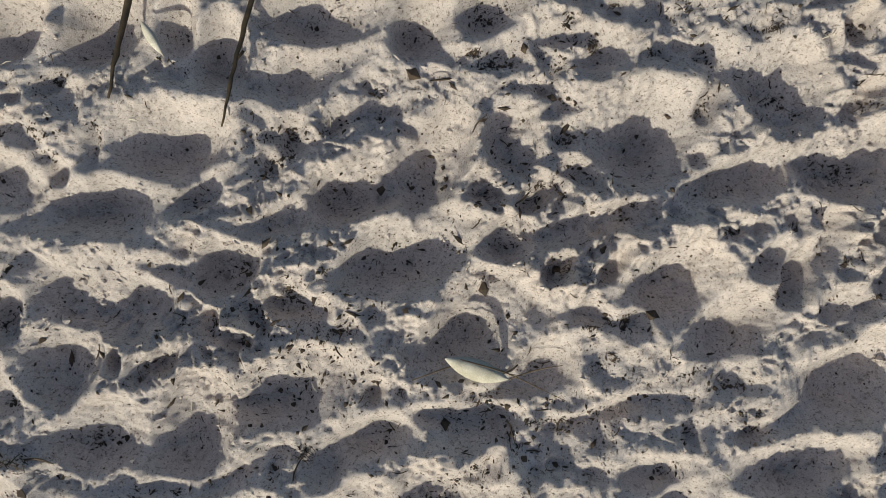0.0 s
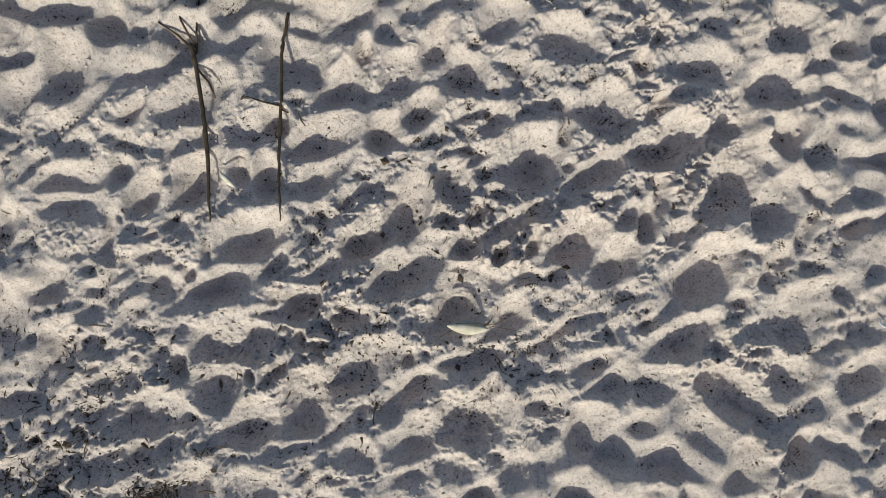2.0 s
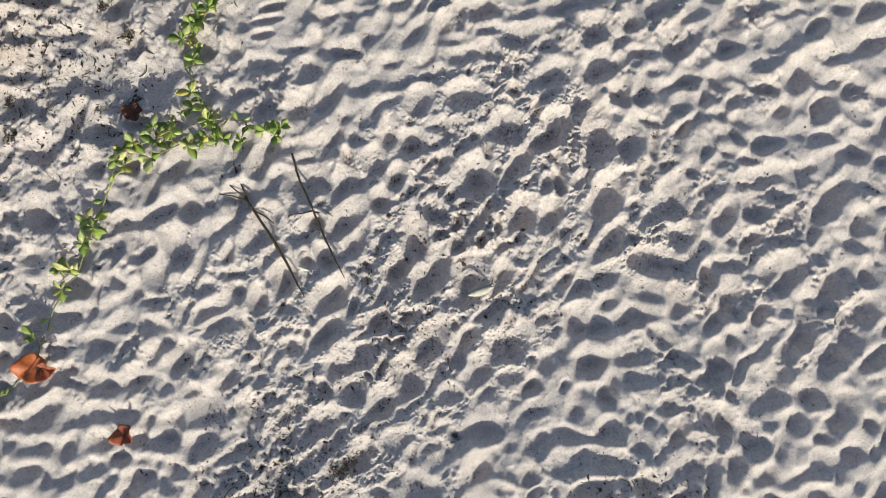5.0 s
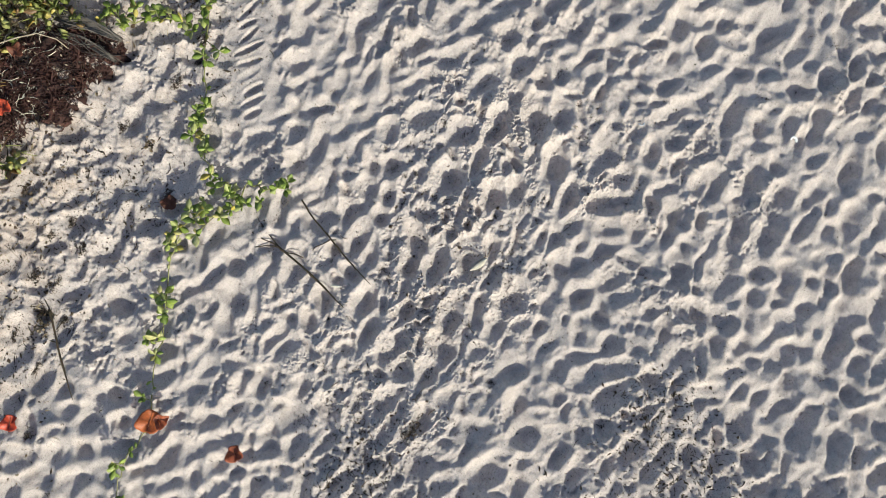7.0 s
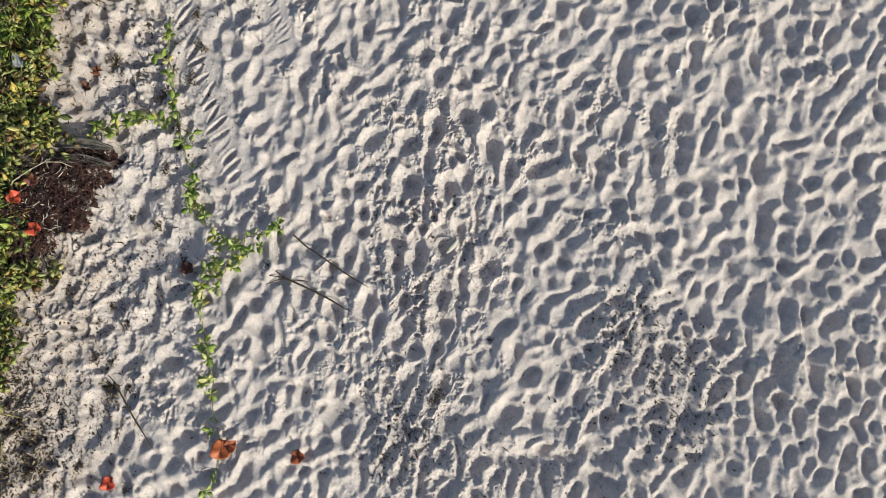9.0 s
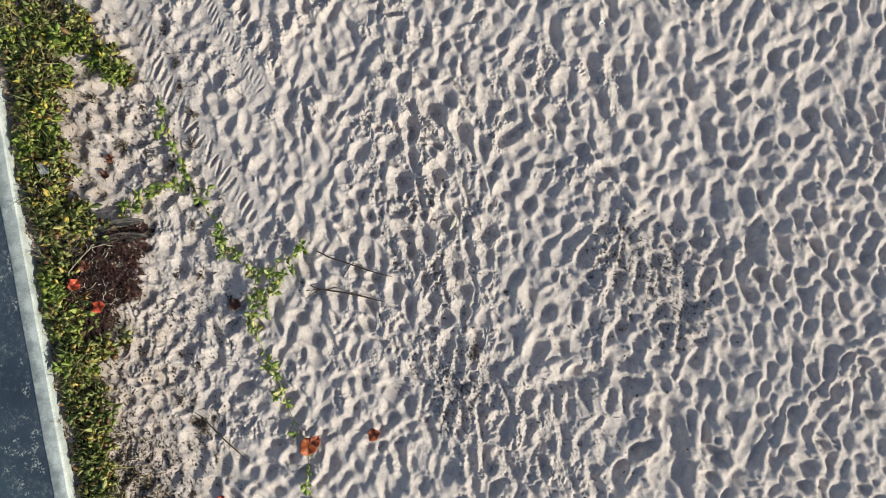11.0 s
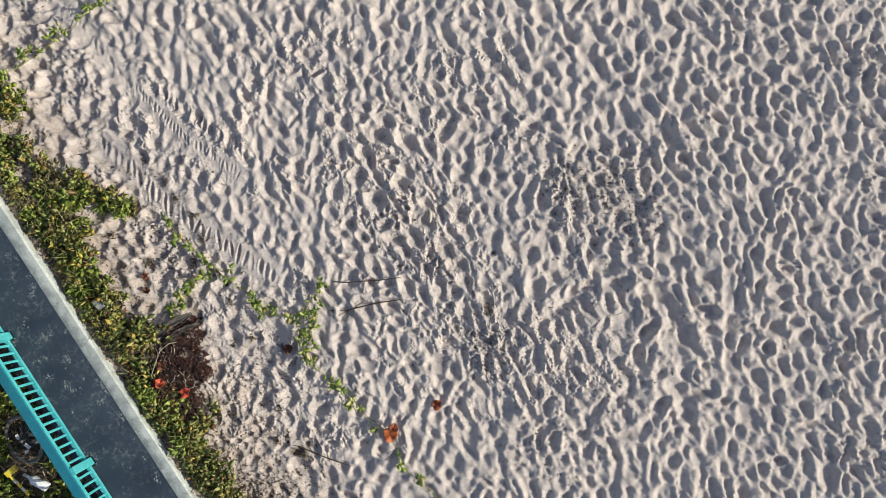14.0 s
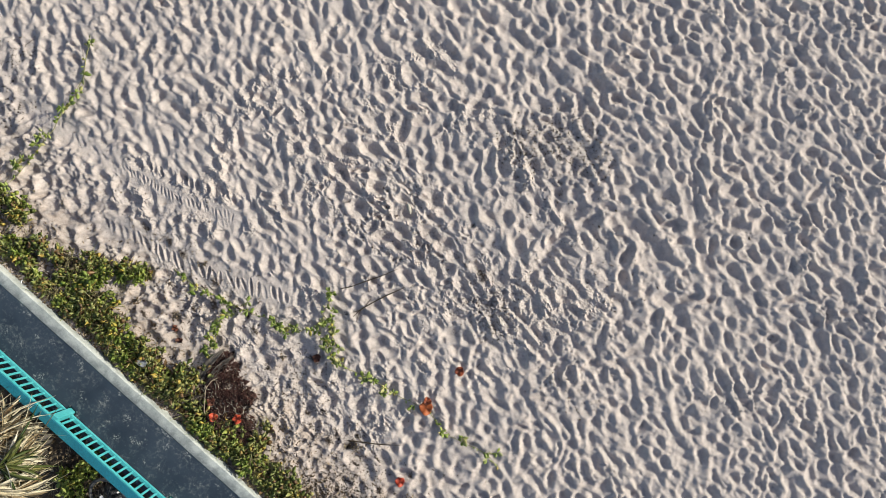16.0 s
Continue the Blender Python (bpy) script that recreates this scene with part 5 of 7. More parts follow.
def vine(points, rosettes, label, loose=10):
    """A runner over the sand: its stem, and leaves in tufts at the given shares of its length."""
    pts = []
    for p, q in zip(points, points[1:]):
        for i in range(6):
            s = i / 6
            x, y = p[0] + (q[0] - p[0]) * s, p[1] + (q[1] - p[1]) * s
            pts.append((x + RNG.normal(0, 0.006), y + RNG.normal(0, 0.006)))
    smooth = [max(ground_at(*pts[k]) for k in range(max(0, i - 2), min(len(pts), i + 3))) + 0.008 for i in range(len(pts))]
    line = [Vector((x, y, z)) for (x, y), z in zip(pts, smooth)]
    base = new("beach_vine")
    base.location = line[0]
    tagged(base, label, "vine", group="beach vines")
    v, f = tube([p - line[0] for p in line], [0.006 - 0.003 * i / len(line) for i in range(len(line))], 6)
    part("stem", mesh_of("stem", v, f, M_STEM), base)

    def leaf(at, yaw, rise, size):
        ob = part("leaf", VINE_LEAVES[int(RNG.integers(4))], base)
        m = Matrix.Translation(at - line[0]) @ Matrix.Rotation(yaw, 4, "Z") @ Matrix.Rotation(-rise, 4, "Y") @ Matrix.Rotation(RNG.normal(0, 0.4), 4, "X")
        ob.matrix_local = m @ Matrix.Scale(size, 4)

    for share, count, spread in rosettes:
        k = min(len(line) - 1, int(share * (len(line) - 1)))
        for i in range(max(1, round(count / 4.5))):
            foot = line[min(len(line) - 1, max(0, k + int(RNG.integers(-2, 3))))]
            tip = foot + Vector((RNG.normal(0, spread * 1.4), RNG.normal(0, spread * 1.4), RNG.uniform(0.03, 0.11)))
            v, f = tube([foot - line[0], foot.lerp(tip, 0.5) + Vector((0, 0, 0.012)) - line[0], tip - line[0]], [0.0035, 0.003, 0.002], 5)
            part("shoot", mesh_of("shoot", v, f, M_STEM), base)
            turn = RNG.uniform(0, 6.28)
            for n in range(int(RNG.integers(5, 9))):
                low = n % 3 == 2
                at = foot.lerp(tip, RNG.uniform(0.35, 0.75)) if low else tip
                leaf(at, turn + n * 2.4 + RNG.normal(0, 0.25), RNG.uniform(0.0, 0.35) if low else RNG.uniform(0.1, 0.9), RNG.uniform(0.6, 1.25))
    for i in range(loose * 3):
        j = int(RNG.integers(len(line)))
        leaf(line[j] + Vector((0, 0, RNG.uniform(0, 0.03))), RNG.uniform(0, 2 * math.pi), RNG.uniform(0.0, 0.8), RNG.uniform(0.45, 0.95))
    return base


vine([(-0.21, 1.17), (-0.31, 1.21), (-0.36, 1.37), (-0.55, 1.36), (-0.66, 1.39), (-0.77, 1.55), (-0.92, 1.56), (-1.12, 1.5), (-1.43, 1.32), (-1.75, 1.17), (-2.11, 0.95), (-2.29, 0.93), (-2.46, 0.92), (-2.7, 0.82), (-3.0, 0.63), (-3.26, 0.6)],
     [(0.01, 8, 0.02), (0.1, 7, 0.04), (0.17, 9, 0.04), (0.24, 9, 0.035), (0.31, 13, 0.045), (0.36, 14, 0.045), (0.4, 8, 0.03), (0.46, 9, 0.03), (0.54, 12, 0.035), (0.58, 10, 0.035), (0.62, 6, 0.025), (0.66, 6, 0.025), (0.8, 10, 0.03), (0.88, 6, 0.03), (0.98, 10, 0.04)],
     "green beach vine runner with tufts of oval leaves on sand", 14)
vine([(1.19, 2.66), (0.86, 2.54), (0.56, 2.37), (0.25, 2.2), (-0.1, 1.95), (-0.28, 1.88), (-0.4, 1.74), (-0.46, 1.56), (-0.5, 1.42)],
     [(0.05, 5, 0.03), (0.2, 8, 0.03), (0.3, 10, 0.035), (0.42, 10, 0.04), (0.55, 12, 0.035), (0.63, 12, 0.03), (0.72, 8, 0.03), (0.9, 8, 0.03), (1.0, 9, 0.04)],
     "pale green beach vine runner lying on trodden sand", 18)
vine([(0.05, 2.85), (0.12, 2.7), (0.28, 2.5), (0.36, 2.36)], [(0.1, 5, 0.03), (0.35, 12, 0.04), (0.7, 13, 0.04), (1.0, 8, 0.04)],
     "short green vine shoot reaching out from the hedge", 6)
vine([(4.3, 1.9), (3.9, 2.28), (3.66, 2.77), (3.45, 3.28), (3.25, 3.75), (3.15, 4.1)],
     [(0.1, 5, 0.03), (0.28, 8, 0.03), (0.4, 10, 0.03), (0.5, 10, 0.03), (0.6, 10, 0.04), (0.72, 10, 0.04), (0.85, 12, 0.05), (0.95, 10, 0.05)],
     "green beach vine runner along the foot of the hedge", 20)



def round_blade(length, width, fold, droop, steps=4):
    """A blunt oval leaf along +x: a folded upper side and a plain underside."""
    verts, faces = [], []
    for i in range(steps + 1):
        s = i / steps
        w = width / 2 * (0.1, 0.62, 1.0, 0.92, 0.3)[i]
        x, z = length * s, -droop * length * s * s
        verts += [Vector((x, -w, z + fold * w)), Vector((x, 0, z - 0.001)), Vector((x, w, z + fold * w))]
    for i in range(steps):
        a = 3 * i
        faces += [(a, a + 3, a + 4, a + 1), (a + 1, a + 4, a + 5, a + 2), (a + 2, a + 5, a + 3, a)]
    return verts, faces


SHRUB_BLADES = [round_blade(0.064 * s, 0.05 * s, 0.3, d) for s, d in ((1.05, 0.1), (0.8, 0.3))] + [blade(0.07 * s, 0.04 * s, 0.3, d, 0.75, 3) for s, d in ((1.15, 0.45), (0.85, 0.8))]
GRASS_BLADES = [blade(l, 0.007, 0.3, d, 0.4, 3) for l, d in ((0.12, 0.2), (0.17, 0.6), (0.14, 1.0))]


def shrub(x, y, radius, height, label, look_of=None):
    """A low seaside shrub: woody stems that end in rosettes of fleshy leaves."""
    base = new("shrub")
    base.location = (x, y, ground_at(x, y) - 0.01)
    tagged(base, label, "shrub", group="hedge shrubs")
    sort = look_of or (M_SHRUB, M_SHRUB, M_SHRUB_FRESH, M_SHRUB_DRY, M_SHRUB)[int(RNG.integers(5))]
    dry = sort is M_SHRUB_DRY
    stems, leaves = [], []
    for i in range(int((0.75 if dry else 1.0) * (13 + 310 * radius * radius))):
        a, r = RNG.uniform(0, 2 * math.pi), radius * math.sqrt(RNG.uniform(0.02, 1)) * RNG.uniform(0.85, 1.2)
        top = Vector((r * math.cos(a), r * math.sin(a), max(0.03, height * (1 - 0.5 * (r / radius) ** 2) * RNG.uniform(0.45, 1.15)) + 0.03))
        foot = Vector((top.x * 0.35, top.y * 0.35, 0))
        bend = foot.lerp(top, 0.55) + Vector((RNG.normal(0, 0.015), RNG.normal(0, 0.015), 0.01))
        v, f = tube([foot, bend, top], [0.005, 0.004, 0.003], 3)
        stems.append((v, f, Matrix()))
        lean = Matrix.Rotation(RNG.normal(0, 0.5), 4, "X") @ Matrix.Rotation(RNG.normal(0, 0.5), 4, "Y")
        tuft = RNG.uniform() < (0.4 if dry else 0.08)
        for k in range(int(RNG.integers(3, 8))):
            v, f = GRASS_BLADES[k % 3] if tuft else SHRUB_BLADES[int(RNG.integers(2)) if RNG.uniform() < 0.74 else int(RNG.integers(2, 4))]
            m = Matrix.Translation(bend.lerp(top, RNG.uniform(0.6, 1.0))) @ lean @ Matrix.Rotation(RNG.uniform(0, 6.28), 4, "Z") @ Matrix.Rotation(-RNG.normal(0.45, 0.4), 4, "Y") @ Matrix.Rotation(RNG.normal(0, 0.5), 4, "X")
            leaves.append((v, f, m @ Matrix.Scale(RNG.uniform(0.6, 1.3) * (0.75 if dry and not tuft else 1.0), 4)))
    tagged(part("brushwood", mesh_of("brushwood", *gathered(stems), M_TWIG), base), kind="stuff")
    tagged(part("foliage", mesh_of("foliage", *gathered(leaves), sort), base), kind="stuff")


LEVEL = "dense green and yellowing shrub level with the kerb"
GREEN = "low green seaside shrub with fleshy rounded leaves"
MIXED = "low shrub with yellowing leaves against the kerb"
for i in range(120):
    u = -3.6 + 8.6 * (i + RNG.uniform(0, 0.9)) / 120
    deep = 0.3 if u < -0.5 else 0.56 if u < 1.2 else 0.42 if u < 2.1 else 0.55 if u < 2.9 else 0.75
    back = RNG.uniform(0, 1)
    n = 3.53 - deep * back
    edge = min(3.33, 3.45 - 0.92 * u)
    if -0.4 < u < 0.62 and n < edge:
        n = RNG.uniform(edge, 3.5)
    elif n < 3.25 and RNG.uniform() < 0.12:
        continue
    if noise.noise((u * 2.3, n * 3.0, 3)) > 0.2:
        continue
    wide = RNG.uniform(0.1, 0.19)
    n = min(n, 3.49 - 1.15 * wide)
    x, y = along(u, n, 0)[:2]
    shrub(x, y, wide, RNG.uniform(0.1, 0.2) if n < 3.25 else RNG.uniform(0.08, 0.13), GREEN if i % 3 else MIXED)
for i in range(84):
    u = -3.6 + 8.6 * (i + RNG.uniform(0, 0.7)) / 84
    if noise.noise((u * 2.9, 1.0, 7)) > 0.25:
        continue
    x, y = along(u, RNG.uniform(3.37, 3.41), 0)[:2]
    shrub(x, y, RNG.uniform(0.07, 0.1), RNG.uniform(0.03, 0.07), LEVEL)
for i in range(9):
    x, y = along((-0.7 + 0.05 * i) if i < 5 else 0.45 + 0.08 * i, RNG.uniform(3.24, 3.4), 0)[:2]
    shrub(x, y, RNG.uniform(0.09, 0.14), RNG.uniform(0.1, 0.18), GREEN)
for x, y, r in ((1.6, 3.35, 0.13), (1.42, 3.14, 0.12), (1.32, 3.02, 0.1), (1.55, 3.55, 0.13), (1.35, 3.55, 0.12), (1.15, 3.55, 0.13), (1.0, 3.52, 0.12), (1.95, 3.55, 0.15), (1.72, 3.36, 0.15), (1.5, 3.12, 0.13), (1.36, 2.95, 0.1), (1.85, 3.42, 0.12)):
    shrub(x, y, r, 0.15, "straggling green shoot of a seaside shrub on sand")
for u, n, r in ((-0.42, 4.72, 0.17), (0.3, 5.5, 0.2), (-1.3, 4.7, 0.18), (-1.6, 5.0, 0.24), (-0.75, 5.35, 0.2), (0.9, 4.65, 0.2), (1.02, 4.98, 0.15), (0.66, 5.26, 0.17), (0.84, 5.06, 0.14), (-0.4, 5.1, 0.16), (-1.0, 5.1, 0.18), (-1.95, 4.8, 0.2)):
    x, y = along(u, n, 0)[:2]
    shrub(x, y, r, 0.42, "bushy green shrub in the bed behind the railing", M_SHRUB_FRESH)
for x, y, r, tall in ((-0.84, 5.1, 0.14, 0.36), (-1.22, 5.24, 0.17, 0.36), (-0.32, 4.92, 0.15, 0.34), (-0.58, 5.15, 0.15, 0.36), (-1.46, 4.58, 0.1, 0.24), (-1.17, 4.62, 0.09, 0.22), (-1.6, 4.78, 0.14, 0.28), (-1.5, 5.06, 0.16, 0.32)):
    shrub(x, y, r, tall, "leafy green shrub among litter behind the railing", M_SHRUB_FRESH)


# ---- the bed behind the railing ----
def soil_bed():
    nx, ny = 150, 50
    verts, faces = [], []
    for i in range(nx + 1):
        for j in range(ny + 1):
            u, n = -5 + 11 * i / nx, 4.38 + 3.2 * j / ny
            p = along(u, n, 0.09 + 0.05 * noise.noise((u * 3, n * 3, 1)) + 0.02 * noise.noise((u * 17, n * 17, 2)))
            verts.append(p)
    for i in range(nx):
        for j in range(ny):
            a = i * (ny + 1) + j
            faces.append((a, a + ny + 1, a + ny + 2, a + 1))
    tagged(new("planting_bed", mesh_of("planting_bed", verts, faces, M_SOIL)), "dark soil bed with leaf litter behind the railing", "soil", kind="structure")


soil_bed()


def flake(length, width, curl):
    """A curled flake or bit of dry leaf, solid, with a keel below."""
    t = max(0.0012, width * 0.2)
    verts = [(-length / 2, width * 0.05, curl), (0, -width / 2, 0), (length / 2, -width * 0.08, curl * 0.7), (0.1 * length, width / 2, 0), (0, 0, -t)]
    return [Vector(p) for p in verts], [(0, 1, 3), (1, 2, 3), (1, 0, 4), (2, 1, 4), (3, 2, 4), (0, 3, 4)]


def twig(length, radius, bow):
    return tube([(-length / 2, 0, 0), (-length / 6, bow, 0.001), (length / 5, bow * 0.6, 0.002), (length / 2, -bow * 0.5, 0)], [radius * 0.8, radius, radius * 0.8, radius * 0.4], 3)


def strewn(name, spots, kinds, material, label, category, lift=0.001):
    """Countless small bits at (x, y, size) spots, as one mesh."""
    verts, faces = [], []
    for x, y, z, size in spots:
        v, f = kinds[int(RNG.integers(len(kinds)))]
        m = Matrix.Translation((x, y, z + lift)) @ Matrix.Rotation(RNG.uniform(0, 6.283), 4, "Z") @ Matrix.Rotation(RNG.normal(0, 0.35), 4, "X") @ Matrix.Rotation(RNG.normal(0, 0.3), 4, "Y") @ Matrix.Scale(size, 4)
        o = len(verts)
        verts += [m @ Vector(p) for p in v]
        faces += [tuple(o + i for i in q) for q in f]
    tagged(new(name, mesh_of(name, verts, faces, material, False)), label, category, kind="stuff")


def litter_spots():
    out = []
    for _ in range(6500):
        u, n = RNG.uniform(-3.2, 4.2), RNG.uniform(4.4, 6.2)
        x, y, _z = along(u, n, 0)
        out.append((x, y, 0.13 + RNG.uniform(0, 0.03), RNG.uniform(0.6, 1.7)))
    return out


BITS = [flake(0.05, 0.026, 0.008), flake(0.035, 0.022, 0.006), flake(0.07, 0.02, 0.012), twig(0.12, 0.003, 0.01)]
strewn("bed_litter", litter_spots(), BITS, M_LITTER, "dry brown and grey fallen leaves on soil", "litter")


def hedge_litter_spots():
    out = []
    for _ in range(7500):
        u = RNG.uniform(-3.8, 4.8)
        n = 3.56 - abs(RNG.normal(0, 0.3))
        x, y, _z = along(u, n, 0)
        out.append((x, y, ground_at(x, y) + 0.004, RNG.uniform(0.3, 1.25)))
    return out


def sand_litter_spots():
    out = []
    for _ in range(900):
        u, n = RNG.uniform(-3.4, 3.6), 3.3 - abs(RNG.normal(0, 0.75))
        x, y, _z = along(u, n, 0)
        if n > 1.5:
            out.append((x, y, ground_at(x, y) + 0.006, RNG.uniform(0.25, 0.8)))
    return out


strewn("sand_litter", sand_litter_spots(), BITS, M_LITTER, "scattered dry leaf scraps and twigs on trodden sand", "litter")
strewn("hedge_litter", hedge_litter_spots(), BITS, M_LITTER, "dry twigs and leaves under the hedge", "litter")

STALK = [twig(0.5, 0.004, 0.03), twig(0.35, 0.003, 0.02), twig(0.6, 0.005, 0.05)]


def hedge_stalk_spots():
    out = []
    for _ in range(170):
        u, n = RNG.uniform(-3.6, 4.6), 3.5 - abs(RNG.normal(0, 0.25))
        x, y, _z = along(u, n, 0)
        out.append((x, y, RNG.uniform(0.06, 0.16), RNG.uniform(0.3, 0.9)))
    return out


strewn("hedge_stalks", hedge_stalk_spots(), STALK, M_LITTER, "tangle of dead stalks among the hedge", "dead stalks")


# ---- a dry fan palm that overhangs the railing ----
def fan_palm(u, n, crown):
    x, y, _z = along(u, n, 0)
    base = new("fan_palm")
    base.location = (x, y, 0.05)
    tagged(base, "small fan palm with bleached dry fronds over the railing", "palm")
    pts = [(0.02 * math.sin(i), 0.015 * math.cos(i * 1.7), crown * i / 8) for i in range(9)]
    part("trunk", mesh_of("trunk", *tube(pts, [0.11 - 0.004 * i + 0.008 * (i % 2) for i in range(9)], 12), M_HUSK), base, "fibrous grey trunk")
    for k in range(44):
        yaw = k * 2.39996 + RNG.normal(0, 0.1)
        green = k % 14 == 7
        pitch = RNG.uniform(-1.15, 0.0) if not green else RNG.uniform(-0.7, -0.2)
        reach = RNG.uniform(0.2, 0.42)
        pieces = []
        for s in range(41):
            spread = (s - 20) / 20 * 1.2
            v, f = blade(RNG.uniform(0.14, 0.5) * (1 - 0.2 * abs(spread)), RNG.uniform(0.024, 0.056), RNG.uniform(0.2, 0.7), RNG.uniform(0.3, 1.7), 0.7, 5)
            m = Matrix.Translation((reach, 0, 0)) @ Matrix.Rotation(0.75 * spread + RNG.normal(0, 0.16), 4, "Z") @ Matrix.Rotation(RNG.normal(0, 0.25), 4, "Y") @ Matrix.Rotation(RNG.normal(0, 0.7), 4, "X")
            pieces.append((v, f, m))
        v, f = tube([(0.04, 0, 0), (reach * 0.5, 0, 0.03), (reach + 0.02, 0, 0)], [0.012, 0.009, 0.007], 6)
        pieces.append((v, f, Matrix()))
        ob = part("frond", mesh_of("frond", *gathered(pieces), M_PALM if green else M_STRAW), base, "green living frond" if green else "")
        ob.matrix_local = Matrix.Translation((0, 0, crown - 0.02 * (k % 6))) @ Matrix.Rotation(yaw, 4, "Z") @ Matrix.Rotation(-pitch, 4, "Y")


fan_palm(1.6, 4.86, 1.45)


# ---- a discarded wheel and other things in the bed ----
def ring(radius, thick, sides, segments):
    verts, faces = [], []
    for i in range(segments):
        a = 2 * math.pi * i / segments
        for k in range(sides):
            b = 2 * math.pi * k / sides
            r = radius + thick * math.cos(b)
            verts.append((r * math.cos(a), r * math.sin(a), thick * math.sin(b)))
    for i in range(segments):
        for k in range(sides):
            j, q = (i + 1) % segments, (k + 1) % sides
            faces.append((i * sides + k, j * sides + k, j * sides + q, i * sides + q))
    return verts, faces


def wheel(place):
    base = new("bicycle_wheel")
    base.matrix_world = Matrix.Translation(place) @ Matrix.Rotation(radians(-22), 4, "X") @ Matrix.Rotation(radians(-5), 4, "Y")
    tagged(base, "old bicycle wheel with a black tyre lying on litter", "wheel")
    part("tyre", mesh_of("tyre", *ring(0.268, 0.018, 10, 56), M_RUBBER), base)
    part("rim", mesh_of("rim", *ring(0.248, 0.007, 8, 56), M_TARNISH), base)
    part("hub", mesh_of("hub", *tube([(0, 0, -0.04), (0, 0, -0.02), (0, 0, 0.02), (0, 0, 0.04)], [0.024, 0.014, 0.014, 0.024], 12), M_TARNISH), base)
    for k in range(18):
        a = 2 * math.pi * k / 18
        s = 0.02 if k % 2 else -0.02
        v, f = tube([(0.016 * math.cos(a + 0.5), 0.016 * math.sin(a + 0.5), s), (0.244 * math.cos(a), 0.244 * math.sin(a), 0)], [0.0014, 0.0014], 4)
        part("spoke", mesh_of("spoke", v, f, M_TARNISH), base)


wheel((-0.79, 4.77, 0.29))


def crumpled_bag(x, y, z, wide, deep, tall):
    """A thin bag crushed into a low heap with sharp creases."""
    verts, faces, n, rings = [(0, 0, tall)], [], 26, 9
    for r in range(1, rings + 1):
        for k in range(n):
            w, s = 2 * math.pi * k / n, r / rings
            edge = 1 + 0.35 * noise.noise((math.cos(w) * 1.6, math.sin(w) * 1.6, x * 5))
            px, py = wide * edge * s * math.cos(w), deep * edge * s * math.sin(w)
            crease = abs(noise.noise((px * 14, py * 14, 3))) * 0.11 - 0.02
            verts.append((px, py, tall * (1 - s ** 3) + crease * (1 - 0.6 * s)))
    for k in range(n):
        faces.append((0, 1 + k, 1 + (k + 1) % n))
        for r in range(rings - 1):
            o = 1 + r * n
            faces.append((o + k, o + n + k, o + n + (k + 1) % n, o + (k + 1) % n))
    ob = new("plastic_bag", mesh_of("plastic_bag", verts, faces, M_BAG, False))
    ob.modifiers.new("thick", "SOLIDIFY").thickness = 0.002
    ob.location = (x, y, z)
    tagged(ob, "crumpled black plastic bag under an old bicycle wheel", "bag")


crumpled_bag(-0.8, 4.76, 0.13, 0.17, 0.13, 0.13)


def bottle(x, y, z, yaw):
    base = new("plastic_bottle")
    base.matrix_world = Matrix.Translation((x, y, z)) @ Matrix.Rotation(yaw, 4, "Z") @ Matrix.Rotation(radians(80), 4, "Y")
    tagged(base, "empty white plastic bottle lying among plants", "bottle")
    part("body", mesh_of("body", *tube([(0, 0, 0), (0, 0, 0.008), (0, 0, 0.1), (0, 0, 0.175), (0, 0, 0.205), (0, 0, 0.235)], [0.042, 0.05, 0.047, 0.05, 0.03, 0.016], 18), M_WHITE), base)
    part("neck", mesh_of("neck", *tube([(0, 0, 0.235), (0, 0, 0.275)], [0.015, 0.014], 12), M_WHITE), base)
    part("cap", mesh_of("cap", *tube([(0, 0, 0.275), (0, 0, 0.305)], [0.018, 0.018], 12), M_PAPER), base, "grey screw cap")


bottle(-1.39, 4.72, 0.23, radians(37))


def yellow_tool(head, tail):
    """A plastic hand tool: a blunt head and a handle with pale bands."""
    head, tail = Vector(head), Vector(tail)
    base = new("plastic_hand_tool")
    base.matrix_world = Matrix.Translation(head) @ (tail - head).to_track_quat("X", "Z").to_matrix().to_4x4()
    tagged(base, "yellow plastic hand tool with a banded handle lying in leaves", "hand tool")
    long = (tail - head).length
    shell = part("head", rounded("head", (0.075, 0.13, 0.05), M_YELLOW, 0.014, 3), base)
    shell.location = (0.0, 0.045, -0.025)
    for k in range(5):
        a, b = 0.03 + (long - 0.03) * k / 5, 0.03 + (long - 0.03) * (k + 0.96) / 5
        part("handle_section" if k % 2 == 0 else "handle_band", mesh_of("handle", *tube([(a, 0, 0), (a + 0.004, 0, 0), (b - 0.004, 0, 0), (b, 0, 0)], [0.013, 0.016, 0.016, 0.013], 12), M_YELLOW if k % 2 == 0 else M_PALE), base, "" if k % 2 == 0 else "faded pale band")


yellow_tool((-1.09, 5.04, 0.31), (-1.4, 4.93, 0.25))


